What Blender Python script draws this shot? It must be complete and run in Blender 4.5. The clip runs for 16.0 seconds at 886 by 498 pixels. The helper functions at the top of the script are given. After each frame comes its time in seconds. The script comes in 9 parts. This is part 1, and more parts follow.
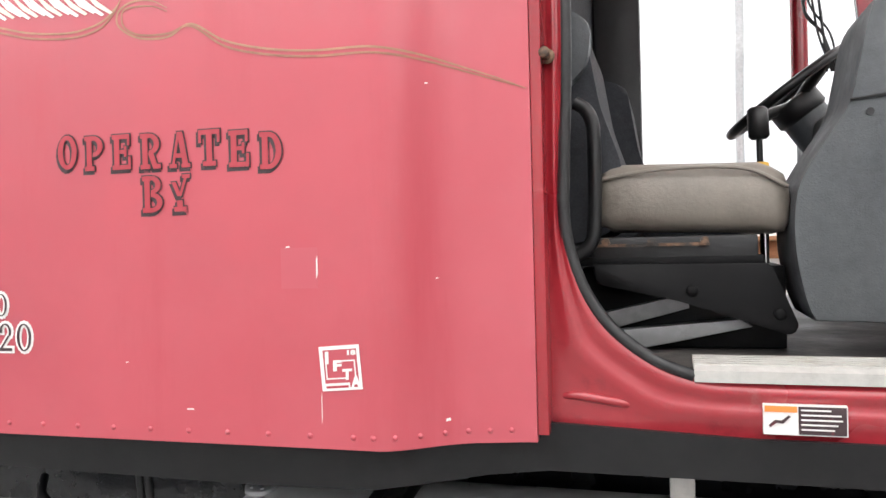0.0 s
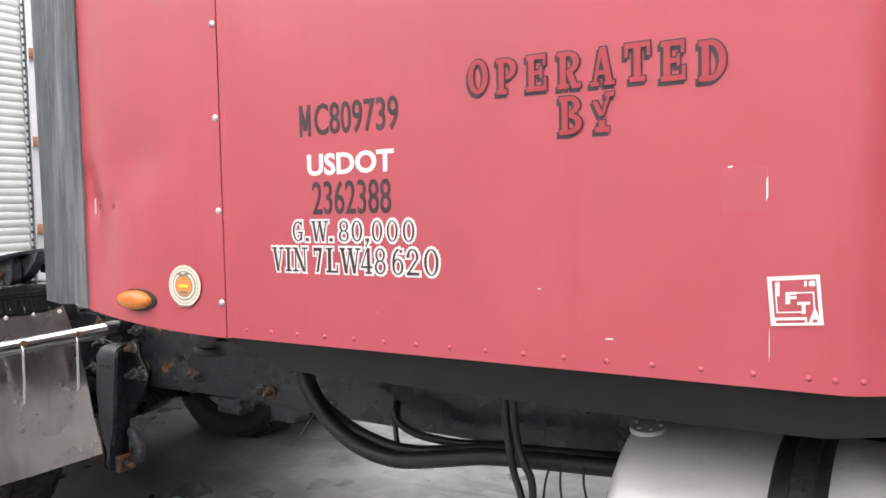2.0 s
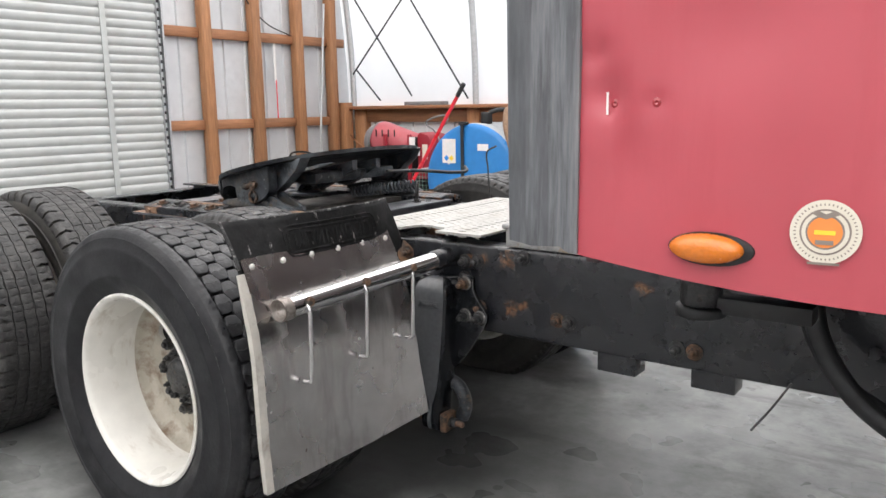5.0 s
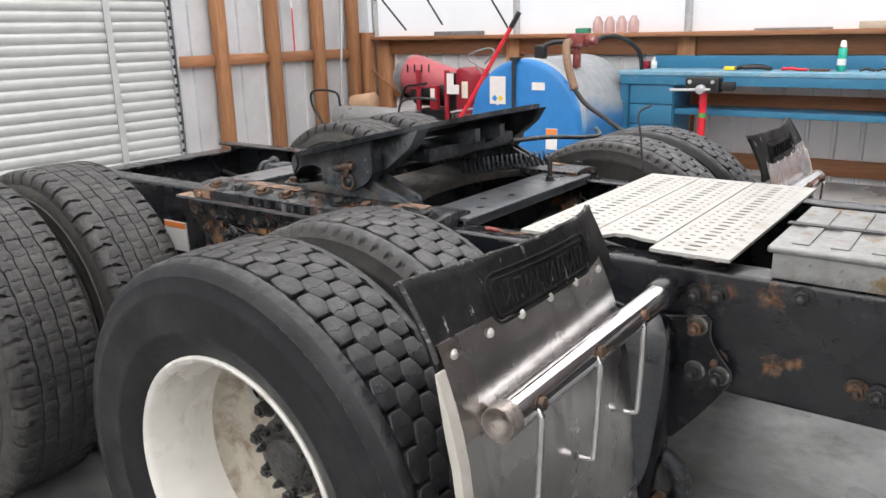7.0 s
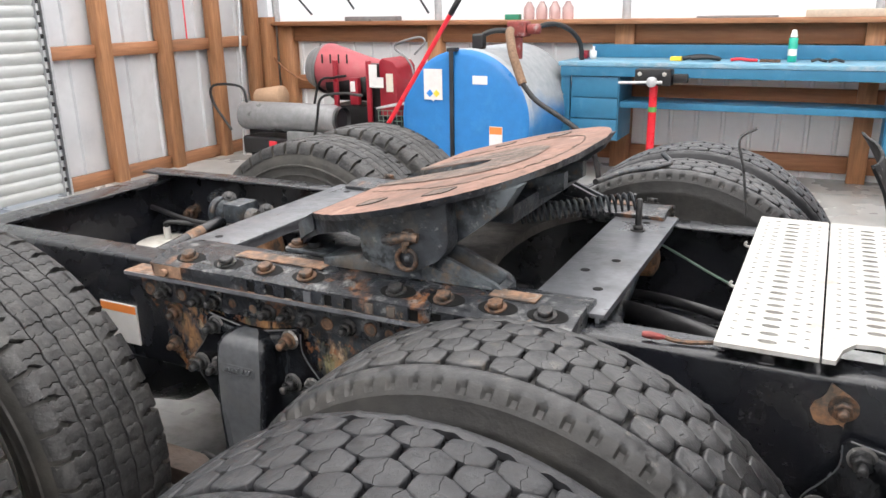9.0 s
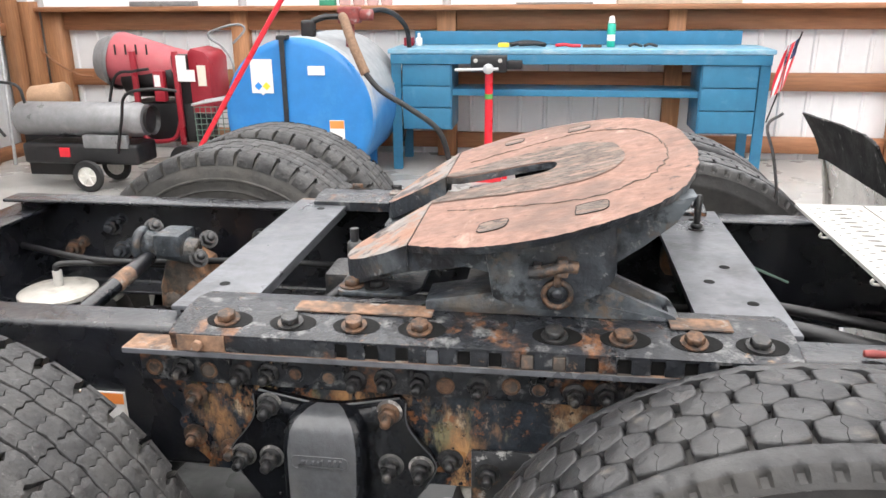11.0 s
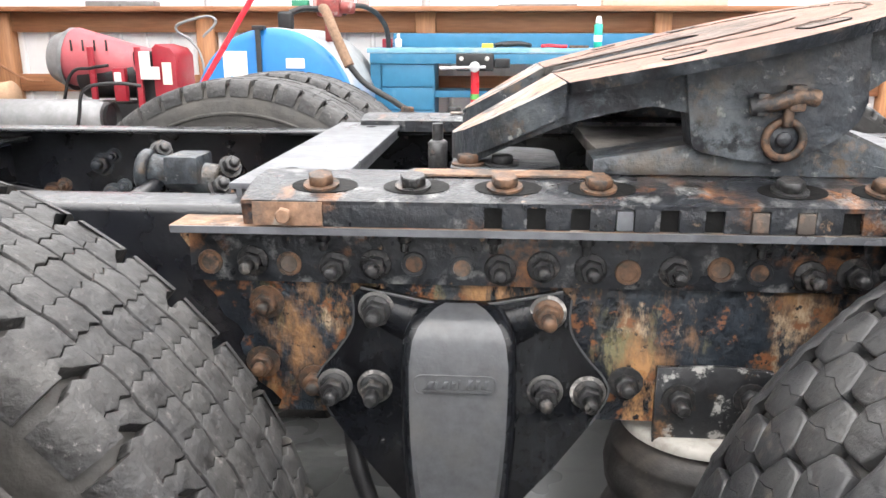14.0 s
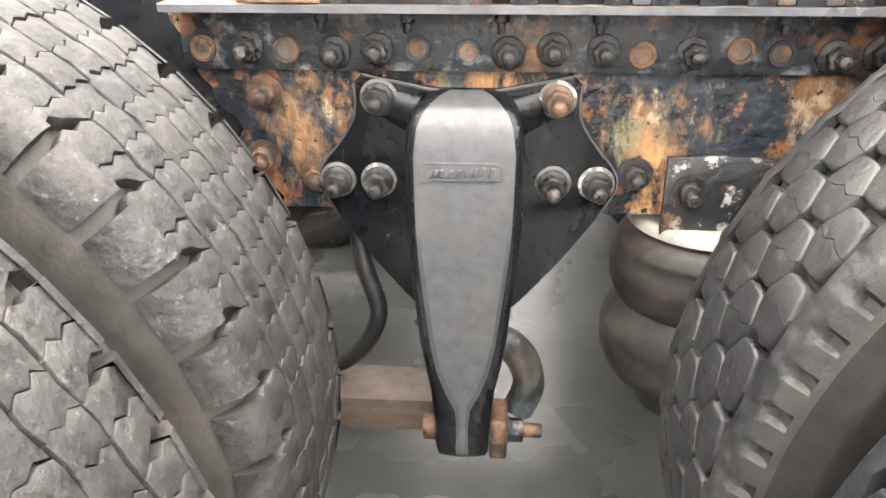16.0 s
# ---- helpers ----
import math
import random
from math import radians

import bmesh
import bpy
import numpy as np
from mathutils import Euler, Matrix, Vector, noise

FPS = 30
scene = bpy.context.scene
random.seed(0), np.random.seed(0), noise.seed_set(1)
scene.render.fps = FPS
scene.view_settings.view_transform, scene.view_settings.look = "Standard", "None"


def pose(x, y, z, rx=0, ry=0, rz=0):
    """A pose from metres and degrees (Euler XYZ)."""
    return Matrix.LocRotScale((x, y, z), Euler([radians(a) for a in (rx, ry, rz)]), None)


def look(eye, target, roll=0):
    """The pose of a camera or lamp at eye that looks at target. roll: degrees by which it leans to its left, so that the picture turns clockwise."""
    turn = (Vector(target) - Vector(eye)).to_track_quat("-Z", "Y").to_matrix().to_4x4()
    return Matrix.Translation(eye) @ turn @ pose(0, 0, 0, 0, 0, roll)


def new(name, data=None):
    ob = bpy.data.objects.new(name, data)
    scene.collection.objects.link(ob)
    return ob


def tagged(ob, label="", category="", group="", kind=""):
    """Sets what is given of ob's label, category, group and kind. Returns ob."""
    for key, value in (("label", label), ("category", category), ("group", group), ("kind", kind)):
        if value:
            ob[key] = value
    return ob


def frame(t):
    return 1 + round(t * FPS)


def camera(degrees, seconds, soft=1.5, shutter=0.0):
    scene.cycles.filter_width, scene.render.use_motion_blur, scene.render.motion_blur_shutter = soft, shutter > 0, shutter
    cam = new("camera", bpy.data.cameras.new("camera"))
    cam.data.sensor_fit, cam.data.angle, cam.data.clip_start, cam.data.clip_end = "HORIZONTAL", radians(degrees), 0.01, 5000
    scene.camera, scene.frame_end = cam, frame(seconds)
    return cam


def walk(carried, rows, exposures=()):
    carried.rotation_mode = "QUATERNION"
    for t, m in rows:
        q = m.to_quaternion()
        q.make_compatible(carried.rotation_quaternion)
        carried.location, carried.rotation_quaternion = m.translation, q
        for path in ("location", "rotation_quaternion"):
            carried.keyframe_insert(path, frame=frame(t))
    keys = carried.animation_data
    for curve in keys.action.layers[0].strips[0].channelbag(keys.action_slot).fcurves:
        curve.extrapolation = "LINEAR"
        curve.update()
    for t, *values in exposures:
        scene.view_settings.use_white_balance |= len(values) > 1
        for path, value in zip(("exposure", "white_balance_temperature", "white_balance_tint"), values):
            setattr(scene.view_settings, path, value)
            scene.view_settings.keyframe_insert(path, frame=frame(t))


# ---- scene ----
cam = camera(59.8, 16.0)
PATH = [
    (0, (-0.038, 0.077, 1.343), (-0.6, 1.997, 1.326), -1.4),
    (0.5, (-0.079, 0.042, 1.336), (-0.805, 1.905, 1.298), -1.4),
    (1, (-0.131, 0.013, 1.32), (-0.991, 1.818, 1.27), -1.5),
    (1.5, (-0.23, -0.012, 1.315), (-1.202, 1.734, 1.232), -1.4),
    (2, (-0.404, 0.01, 1.284), (-1.484, 1.69, 1.179), -1.2),
    (2.5, (-0.564, -0.002, 1.273), (-1.688, 1.643, 1.107), -1.2),
    (3, (-0.776, -0.072, 1.274), (-1.93, 1.549, 1.068), -1.3),
    (3.5, (-0.989, -0.128, 1.294), (-2.15, 1.483, 1.058), -1.1),
    (4, (-1.236, -0.1, 1.282), (-2.409, 1.496, 1.006), -1.0),
    (4.5, (-1.489, -0.061, 1.303), (-2.671, 1.52, 0.983), -1.2),
    (5, (-1.75, -0.052, 1.31), (-2.928, 1.523, 0.946), -0.9),
    (5.2, (-1.852, -0.05, 1.323), (-3.026, 1.521, 0.933), -0.8),
    (7.3, (-2.768, 0.369, 1.4), (-3.884, 1.928, 0.829), -0.9),
    (7.5, (-2.836, 0.406, 1.405), (-3.926, 1.978, 0.822), -0.9),
    (8, (-3.045, 0.553, 1.445), (-4.101, 2.143, 0.845), -1.0),
    (8.5, (-3.256, 0.629, 1.45), (-4.273, 2.244, 0.851), -0.9),
    (9, (-3.488, 0.663, 1.462), (-4.345, 2.367, 0.861), -1.0),
    (9.2, (-3.567, 0.677, 1.463), (-4.354, 2.414, 0.862), -0.8),
    (11.3, (-4.341, 0.784, 1.433), (-4.555, 2.669, 0.801), -0.6),
    (11.5, (-4.382, 0.783, 1.426), (-4.568, 2.673, 0.797), -0.7),
    (12, (-4.477, 0.807, 1.394), (-4.589, 2.704, 0.768), -0.5),
    (12.5, (-4.529, 0.881, 1.323), (-4.596, 2.796, 0.749), -0.2),
    (13, (-4.554, 0.955, 1.233), (-4.611, 2.881, 0.697), -0.1),
    (13.5, (-4.575, 1.003, 1.148), (-4.636, 2.931, 0.62), -0.0),
    (14, (-4.595, 1.022, 1.079), (-4.726, 2.946, 0.55), 0.1),
    (14.5, (-4.601, 1.025, 1.026), (-4.748, 2.941, 0.471), 0.3),
    (15, (-4.595, 1.028, 1.009), (-4.743, 2.903, 0.329), 0.1),
    (15.5, (-4.601, 1.026, 0.993), (-4.724, 2.858, 0.201), 0.0),
    (16, (-4.598, 1.019, 0.988), (-4.728, 2.815, 0.118), -0.3),
]
EXPOSURES = [(t, stops, kelvin, 10) for t, stops, kelvin in ((0.0, 1.77, 6500), (2.5, 1.68, 6500), (5.0, 1.50, 6500), (7.5, 1.50, 6500), (9.0, 1.82, 6500), (11.5, 1.98, 6500), (12.5, 2.0, 6500), (14.0, 2.5, 6500), (15.0, 3.16, 6550), (16.0, 3.48, 6950))]
walk(cam, [(t, look(eye, target, roll)) for t, eye, target, roll in PATH], EXPOSURES)

# ---------------------------------------------------------------- world and light
world = bpy.data.worlds.new("sky")
scene.world = world
world.use_nodes = True
wn = world.node_tree.nodes
sky = wn.new("ShaderNodeTexSky")
sky.sky_type = "NISHITA"
sky.sun_disc = False
sky.sun_elevation, sky.sun_rotation = radians(84), radians(70)
sky.air_density, sky.dust_density = 1.0, 3.0
world.node_tree.links.new(sky.outputs[0], wn["Background"].inputs[0])
wn["Background"].inputs[1].default_value = 0.06
sun = new("sun", bpy.data.lights.new("sun", "SUN"))
sun.data.energy, sun.data.angle, sun.data.color = 5.0, radians(20), (1.0, 0.97, 0.93)
sun.matrix_world = look((0, 0, 30), (-3.0, -0.8, 0))


# ---------------------------------------------------------------- materials
def nodes_of(name):
    m = bpy.data.materials.new(name)
    m.use_nodes = True
    nt = m.node_tree
    return m, nt, nt.nodes["Principled BSDF"]


def ramp(nt, src, stops):
    r = nt.nodes.new("ShaderNodeValToRGB")
    while len(r.color_ramp.elements) < len(stops):
        r.color_ramp.elements.new(0.5)
    for e, (p, c) in zip(r.color_ramp.elements, stops):
        e.position = p
        e.color = (*c, 1) if len(c) == 3 else c
    nt.links.new(src, r.inputs[0])
    return r.outputs[0]


def grey(v):
    return (v, v, v)


def tex(nt, kind, scale, detail=4.0, rough=0.55, stretch=(1, 1, 1), coord="Object"):
    tc = nt.nodes.new("ShaderNodeTexCoord")
    mp = nt.nodes.new("ShaderNodeMapping")
    mp.inputs["Scale"].default_value = stretch
    nt.links.new(tc.outputs[coord], mp.inputs[0])
    if kind == "noise":
        t = nt.nodes.new("ShaderNodeTexNoise")
        t.inputs["Detail"].default_value, t.inputs["Roughness"].default_value = detail, rough
    else:
        t = nt.nodes.new("ShaderNodeTexVoronoi")
        t.feature = "DISTANCE_TO_EDGE" if kind == "cracks" else "F1"
    t.inputs["Scale"].default_value = scale
    nt.links.new(mp.outputs[0], t.inputs["Vector"])
    return t.outputs[0]


def mix(nt, fac, a, b, mode="MIX"):
    m = nt.nodes.new("ShaderNodeMix")
    m.data_type, m.blend_type = "RGBA", mode
    for sock, v in ((m.inputs[0], fac), (m.inputs[6], a), (m.inputs[7], b)):
        if isinstance(v, (int, float)):
            sock.default_value = v
        elif isinstance(v, tuple):
            sock.default_value = (*v, 1)
        else:
            nt.links.new(v, sock)
    return m.outputs[2]


def paint(name, col, rough=0.5, metal=0.0, grain=(60, 0.12), stain=None, stain2=None, bump=(80, 0.1), rough_var=0.15,
          stretch=(1, 1, 1), coat=0.0, spec=0.5, piece=0.0, more=(), island=0.0, relief=0.004):
    """A surface of one base colour with fine grain, up to two kinds of stains, uneven gloss and relief."""
    m, nt, b = nodes_of(name)
    n1 = tex(nt, "noise", grain[0], 5, 0.6, stretch)
    dark, light = tuple(c * (1 - grain[1]) for c in col), tuple(min(1, c * (1 + grain[1])) for c in col)
    c = ramp(nt, n1, [(0.3, dark), (0.7, light)])
    for st in (stain, stain2, *more):
        if st:
            scale, scol, lo, hi, *rest = st
            n2 = tex(nt, "noise", scale, 7, 0.68, rest[0] if rest else stretch)
            c = mix(nt, ramp(nt, n2, [(lo, grey(0)), (hi, grey(1))]), c, scol)
    if piece:
        oi = nt.nodes.new("ShaderNodeObjectInfo")
        c = mix(nt, 1.0, c, ramp(nt, oi.outputs["Random"], [(0, grey(1 - piece)), (1, grey(1.0))]), "MULTIPLY")
    if island:
        ge = nt.nodes.new("ShaderNodeNewGeometry")
        c = mix(nt, 1.0, c, ramp(nt, ge.outputs["Random Per Island"], [(0, grey(1 - island)), (1, grey(1.0))]), "MULTIPLY")
    nt.links.new(c, b.inputs["Base Color"])
    n3 = tex(nt, "noise", grain[0] * 0.23, 4, 0.6, stretch)
    nt.links.new(ramp(nt, n3, [(0.3, grey(max(0.03, rough - rough_var))), (0.7, grey(min(1, rough + rough_var)))]), b.inputs["Roughness"])
    b.inputs["Metallic"].default_value = metal
    b.inputs["Coat Weight"].default_value = coat
    b.inputs["Specular IOR Level"].default_value = spec
    if bump:
        bp = nt.nodes.new("ShaderNodeBump")
        bp.inputs["Strength"].default_value = bump[1]
        bp.inputs["Distance"].default_value = relief
        height = tex(nt, "noise", bump[0], 6, 0.6, stretch)
        nt.links.new(height, bp.inputs["Height"])
        nt.links.new(bp.outputs[0], b.inputs["Normal"])
    return m


RUST, RUST_DARK = (0.21, 0.095, 0.042), (0.06, 0.034, 0.022)
M_RED = paint("red_paint", (0.445, 0.068, 0.090), 0.36, 0, (3, 0.05), (1.3, (0.40, 0.070, 0.092), 0.45, 0.75), (0.5, (0.475, 0.090, 0.115), 0.5, 0.7), bump=(2.2, 0.05), coat=0.3, rough_var=0.08, more=((26, (0.55, 0.16, 0.18), 0.71, 0.76), (7, (0.42, 0.058, 0.078), 0.52, 0.70, (1, 1, 0.15))))
M_DARK_BACK = paint("dark_back_panel", (0.045, 0.030, 0.031), 0.5, 0, (12, 0.2), (3, (0.070, 0.050, 0.048), 0.48, 0.7), bump=(30, 0.1))
M_RED_IN = paint("red_jamb_paint", (0.32, 0.022, 0.032), 0.26, 0, (5, 0.10), (9, (0.34, 0.14, 0.13), 0.62, 0.78), bump=(6, 0.10), coat=0.6, more=((60, (0.55, 0.42, 0.40), 0.74, 0.77), (14, (0.20, 0.012, 0.02), 0.55, 0.72)))
M_BLACK = paint("black_frame_paint", (0.009, 0.010, 0.013), 0.26, 0, (40, 0.4), (7, (0.028, 0.028, 0.030), 0.55, 0.8), (30, (0.07, 0.04, 0.025), 0.67, 0.73), bump=(70, 0.35), coat=0.2)
M_BLACK_RUST = paint("rusty_black_steel", (0.017, 0.019, 0.023), 0.30, 0, (40, 0.4), (9, RUST, 0.56, 0.66), (23, (0.17, 0.172, 0.17), 0.55, 0.66), bump=(70, 0.8), more=((30, (0.30, 0.20, 0.12), 0.64, 0.70),))
M_RUSTY = paint("rust_stained_rail", (0.020, 0.026, 0.034), 0.30, 0, (30, 0.5), (6, (0.40, 0.215, 0.095), 0.43, 0.56, (1, 1, 0.45)), (9, (0.17, 0.155, 0.085), 0.53, 0.60, (1, 1, 0.35)), bump=(45, 1.0), more=((22, (0.45, 0.34, 0.23), 0.57, 0.67, (1, 1, 0.5)), (9, (0.011, 0.014, 0.019), 0.51, 0.56, (1, 1, 0.4)), (38, (0.19, 0.08, 0.035), 0.56, 0.63), (70, (0.012, 0.013, 0.016), 0.61, 0.66)), relief=0.006)
M_SPECK = paint("speckled_oily_plate", (0.016, 0.017, 0.019), 0.34, 0, (40, 0.4), (34, (0.30, 0.295, 0.28), 0.58, 0.64), (9, (0.26, 0.135, 0.06), 0.56, 0.66), bump=(60, 0.8))
M_ORANGE_RUST = paint("orange_rust", (0.23, 0.135, 0.085), 0.8, 0, (70, 0.4), (11, (0.075, 0.062, 0.053), 0.46, 0.58), (30, (0.27, 0.245, 0.215), 0.57, 0.66), bump=(120, 0.5))
M_RUST_BOLT = paint("rusty_bolt", (0.15, 0.085, 0.052), 0.6, 0.3, (120, 0.4), (40, (0.04, 0.036, 0.033), 0.45, 0.6), bump=(150, 0.4))
M_BOLT = paint("weathered_bolt", (0.055, 0.055, 0.056), 0.4, 0.5, (120, 0.4), (60, (0.12, 0.09, 0.07), 0.55, 0.7), bump=(150, 0.5))
M_STUD = paint("oily_stud_steel", (0.026, 0.026, 0.027), 0.34, 0.2, (90, 0.5), (34, (0.15, 0.135, 0.12), 0.55, 0.66), (60, (0.014, 0.014, 0.015), 0.54, 0.62), bump=(180, 0.6))
M_ZINC = paint("zinc_bolt", (0.62, 0.61, 0.58), 0.4, 0.6, (120, 0.2), bump=(150, 0.2))
M_GREY_STEEL = paint("grey_crossmember_steel", (0.12, 0.125, 0.137), 0.38, 0.2, (35, 0.2), (7, (0.045, 0.046, 0.05), 0.52, 0.72), (18, (0.24, 0.12, 0.06), 0.68, 0.72), bump=(90, 0.25))
M_CAST = paint("oily_cast_steel", (0.020, 0.024, 0.030), 0.40, 0.0, (30, 0.5), (7, (0.085, 0.098, 0.108), 0.47, 0.60), (22, (0.095, 0.072, 0.052), 0.57, 0.66), bump=(50, 1.0), more=((45, (0.20, 0.205, 0.20), 0.60, 0.68), (12, (0.009, 0.010, 0.013), 0.55, 0.62), (8, (0.075, 0.064, 0.052), 0.56, 0.68)))
M_FWTOP = paint("worn_primer_plate", (0.235, 0.140, 0.110), 0.72, 0.0, (45, 0.3), (7, (0.20, 0.125, 0.10), 0.47, 0.70), (24, (0.36, 0.25, 0.20), 0.60, 0.72, (1, 0.3, 1)), bump=(40, 0.9), spec=0.2, rough_var=0.1, more=((30, (0.085, 0.065, 0.055), 0.61, 0.68), (4, (0.15, 0.10, 0.082), 0.52, 0.64)))
M_KEEPER = paint("oily_rusty_keeper", (0.16, 0.10, 0.065), 0.5, 0.2, (60, 0.5), (25, (0.04, 0.04, 0.042), 0.46, 0.56), bump=(90, 0.9))
M_GREASE = paint("old_grease_patch", (0.12, 0.095, 0.080), 0.7, 0.0, (40, 0.4), (14, (0.25, 0.165, 0.13), 0.50, 0.62, (1, 3, 1)), (30, (0.035, 0.03, 0.027), 0.55, 0.62, (1, 2.5, 1)), bump=(60, 1.4), spec=0.25)
M_SADDLE = paint("dusty_brown_saddle", (0.060, 0.054, 0.048), 0.6, 0.0, (40, 0.4), (9, (0.095, 0.085, 0.074), 0.48, 0.66), (24, (0.025, 0.024, 0.024), 0.55, 0.64), bump=(60, 0.8))
M_STEP = paint("stained_box_aluminium", (0.30, 0.30, 0.295), 0.42, 0.4, (30, 0.2), (11, (0.22, 0.15, 0.075), 0.56, 0.66), (40, (0.10, 0.09, 0.08), 0.60, 0.68), bump=(80, 0.3))
M_HANGER = paint("satin_black_casting", (0.008, 0.009, 0.011), 0.22, 0.0, (60, 0.2), (11, (0.055, 0.058, 0.064), 0.57, 0.80, (1, 1, 0.3)), bump=(120, 0.2), coat=0.05, spec=0.28, rough_var=0.08, more=((40, (0.25, 0.24, 0.23), 0.70, 0.74), (24, (0.004, 0.004, 0.005), 0.52, 0.62, (1, 1, 0.4))))
# same black casting as M_HANGER, painted lighter where it catches reflected light
M_HANGER_LIT = paint("lit_satin_casting", (0.070, 0.073, 0.078), 0.22, 0.0, (60, 0.15), (9, (0.085, 0.084, 0.081), 0.5, 0.8), bump=(160, 0.15), rough_var=0.05, more=((70, (0.4, 0.39, 0.38), 0.73, 0.76),))
M_TIP = paint("bare_worn_ramp", (0.22, 0.20, 0.185), 0.65, 0.1, (40, 0.2), (11, (0.28, 0.15, 0.10), 0.47, 0.56), (16, (0.05, 0.045, 0.042), 0.53, 0.58), bump=(50, 1.0))
M_BELLOWS = paint("dusty_brown_rubber", (0.018, 0.0165, 0.0155), 0.6, 0, (40, 0.4), (9, (0.058, 0.047, 0.039), 0.48, 0.70, (1, 1, 1.6)), bump=(14, 0.5), relief=0.008, more=((30, (0.11, 0.088, 0.07), 0.64, 0.72),))
M_LEAF = paint("brown_dusty_spring_steel", (0.070, 0.050, 0.040), 0.6, 0, (40, 0.4), (9, (0.12, 0.085, 0.065), 0.48, 0.7, (0.3, 1, 3)), bump=(60, 0.5))
M_FLAP = paint("scuffed_rubber_flap", (0.008, 0.008, 0.0085), 0.7, 0, (60, 0.25), (8, (0.03, 0.03, 0.031), 0.5, 0.8), (40, (0.34, 0.33, 0.32), 0.63, 0.69, (1, 1, 0.3)), bump=(90, 0.4), spec=0.2)
M_FLAP_EDGE = paint("frayed_rubber_edge", (0.045, 0.045, 0.046), 0.8, 0, (90, 0.4), (60, (0.32, 0.31, 0.30), 0.54, 0.66), bump=(120, 1.0), spec=0.2)
M_TYRE = paint("worn_tyre_tread", (0.0175, 0.0180, 0.0205), 0.40, 0, (60, 0.3), (8, (0.034, 0.0345, 0.037), 0.48, 0.70), (100, (0.12, 0.118, 0.115), 0.68, 0.76), bump=(70, 0.8), spec=0.38, island=0.12, more=((45, (0.36, 0.35, 0.33), 0.72, 0.76), (26, (0.017, 0.017, 0.018), 0.56, 0.66)), relief=0.003)
M_TYRE_SIDE = paint("black_tyre_sidewall", (0.0110, 0.0112, 0.0132), 0.46, 0, (35, 0.3), (5, (0.030, 0.030, 0.032), 0.5, 0.75), bump=(110, 0.3), spec=0.28, more=((50, (0.08, 0.078, 0.075), 0.70, 0.78),))
M_TYRE_DUSTY = paint("muddy_tyre_tread", (0.022, 0.0222, 0.0238), 0.42, 0, (60, 0.3), (8, (0.042, 0.0415, 0.041), 0.46, 0.68), (30, (0.10, 0.088, 0.074), 0.60, 0.72), bump=(70, 0.8), spec=0.5, island=0.12, more=((45, (0.40, 0.38, 0.35), 0.70, 0.745), (100, (0.13, 0.125, 0.118), 0.66, 0.74)), relief=0.003)
M_TYRE_DUSTY_SIDE = paint("muddy_tyre_sidewall", (0.030, 0.0292, 0.0285), 0.55, 0, (35, 0.3), (6, (0.055, 0.051, 0.046), 0.48, 0.7), bump=(90, 0.4), spec=0.4, more=((40, (0.15, 0.13, 0.11), 0.68, 0.76),))
M_TYRE_OLD = paint("dusty_tyre_tread", (0.034, 0.0337, 0.0345), 0.60, 0, (90, 0.5), (9, (0.064, 0.062, 0.059), 0.46, 0.68), (34, (0.018, 0.017, 0.017), 0.53, 0.62), bump=(75, 1.0), spec=0.5, island=0.3, more=((110, (0.16, 0.152, 0.145), 0.60, 0.70), (60, (0.40, 0.38, 0.35), 0.70, 0.75)), relief=0.004)
M_TYRE_OLD_SIDE = paint("old_tyre_sidewall", (0.042, 0.040, 0.037), 0.55, 0, (35, 0.3), (7, (0.078, 0.072, 0.063), 0.46, 0.7), bump=(70, 0.5), spec=0.4)
M_WHEEL = paint("cream_wheel_paint", (0.68, 0.665, 0.62), 0.32, 0, (12, 0.06), (7, (0.40, 0.34, 0.27), 0.55, 0.80, (1, 3, 1)), bump=(40, 0.08), coat=0.3)
M_CHROME = paint("polished_chrome", (0.75, 0.74, 0.74), 0.10, 1.0, (30, 0.08), (9, (0.45, 0.42, 0.42), 0.55, 0.8), bump=(25, 0.05), rough_var=0.06)
M_STAINLESS = paint("stainless_sheet", (0.60, 0.585, 0.575), 0.26, 1.0, (14, 0.10), (7, (0.42, 0.40, 0.39), 0.5, 0.7, (1, 3, 0.4)), bump=(5, 0.30), rough_var=0.10, relief=0.01, more=((60, (0.70, 0.68, 0.66), 0.60, 0.68, (1, 2.5, 0.25)),))
M_RUBBER = paint("black_rubber", (0.012, 0.012, 0.013), 0.5, 0, (60, 0.25), (8, (0.035, 0.035, 0.036), 0.5, 0.8), bump=(90, 0.3))
M_RUBBER_GREY = paint("weathered_rubber_fairing", (0.085, 0.09, 0.098), 0.42, 0, (14, 0.3), (5, (0.22, 0.228, 0.238), 0.48, 0.70, (6, 6, 0.35)), bump=(20, 0.25), stretch=(4, 4, 0.5))
M_DECK = paint("bright_tread_aluminium", (0.46, 0.45, 0.425), 0.42, 0.15, (40, 0.10), (12, (0.33, 0.295, 0.25), 0.55, 0.72), bump=(120, 0.2), more=((60, (0.25, 0.22, 0.19), 0.66, 0.72),))
M_ALU = paint("brushed_aluminium_tank", (0.66, 0.655, 0.65), 0.42, 0.35, (30, 0.05), (5, (0.56, 0.55, 0.54), 0.5, 0.8, (0.4, 2, 2)), bump=(60, 0.06), more=((18, (0.45, 0.44, 0.42), 0.62, 0.75),))
M_SKIRT = paint("black_skirt_plastic", (0.009, 0.009, 0.010), 0.45, 0, (20, 0.2), (3, (0.018, 0.018, 0.019), 0.5, 0.75), bump=(50, 0.1), spec=0.35)
M_AMBER = paint("amber_lens", (0.62, 0.17, 0.012), 0.18, 0, (90, 0.1), bump=(150, 0.4), coat=0.5)
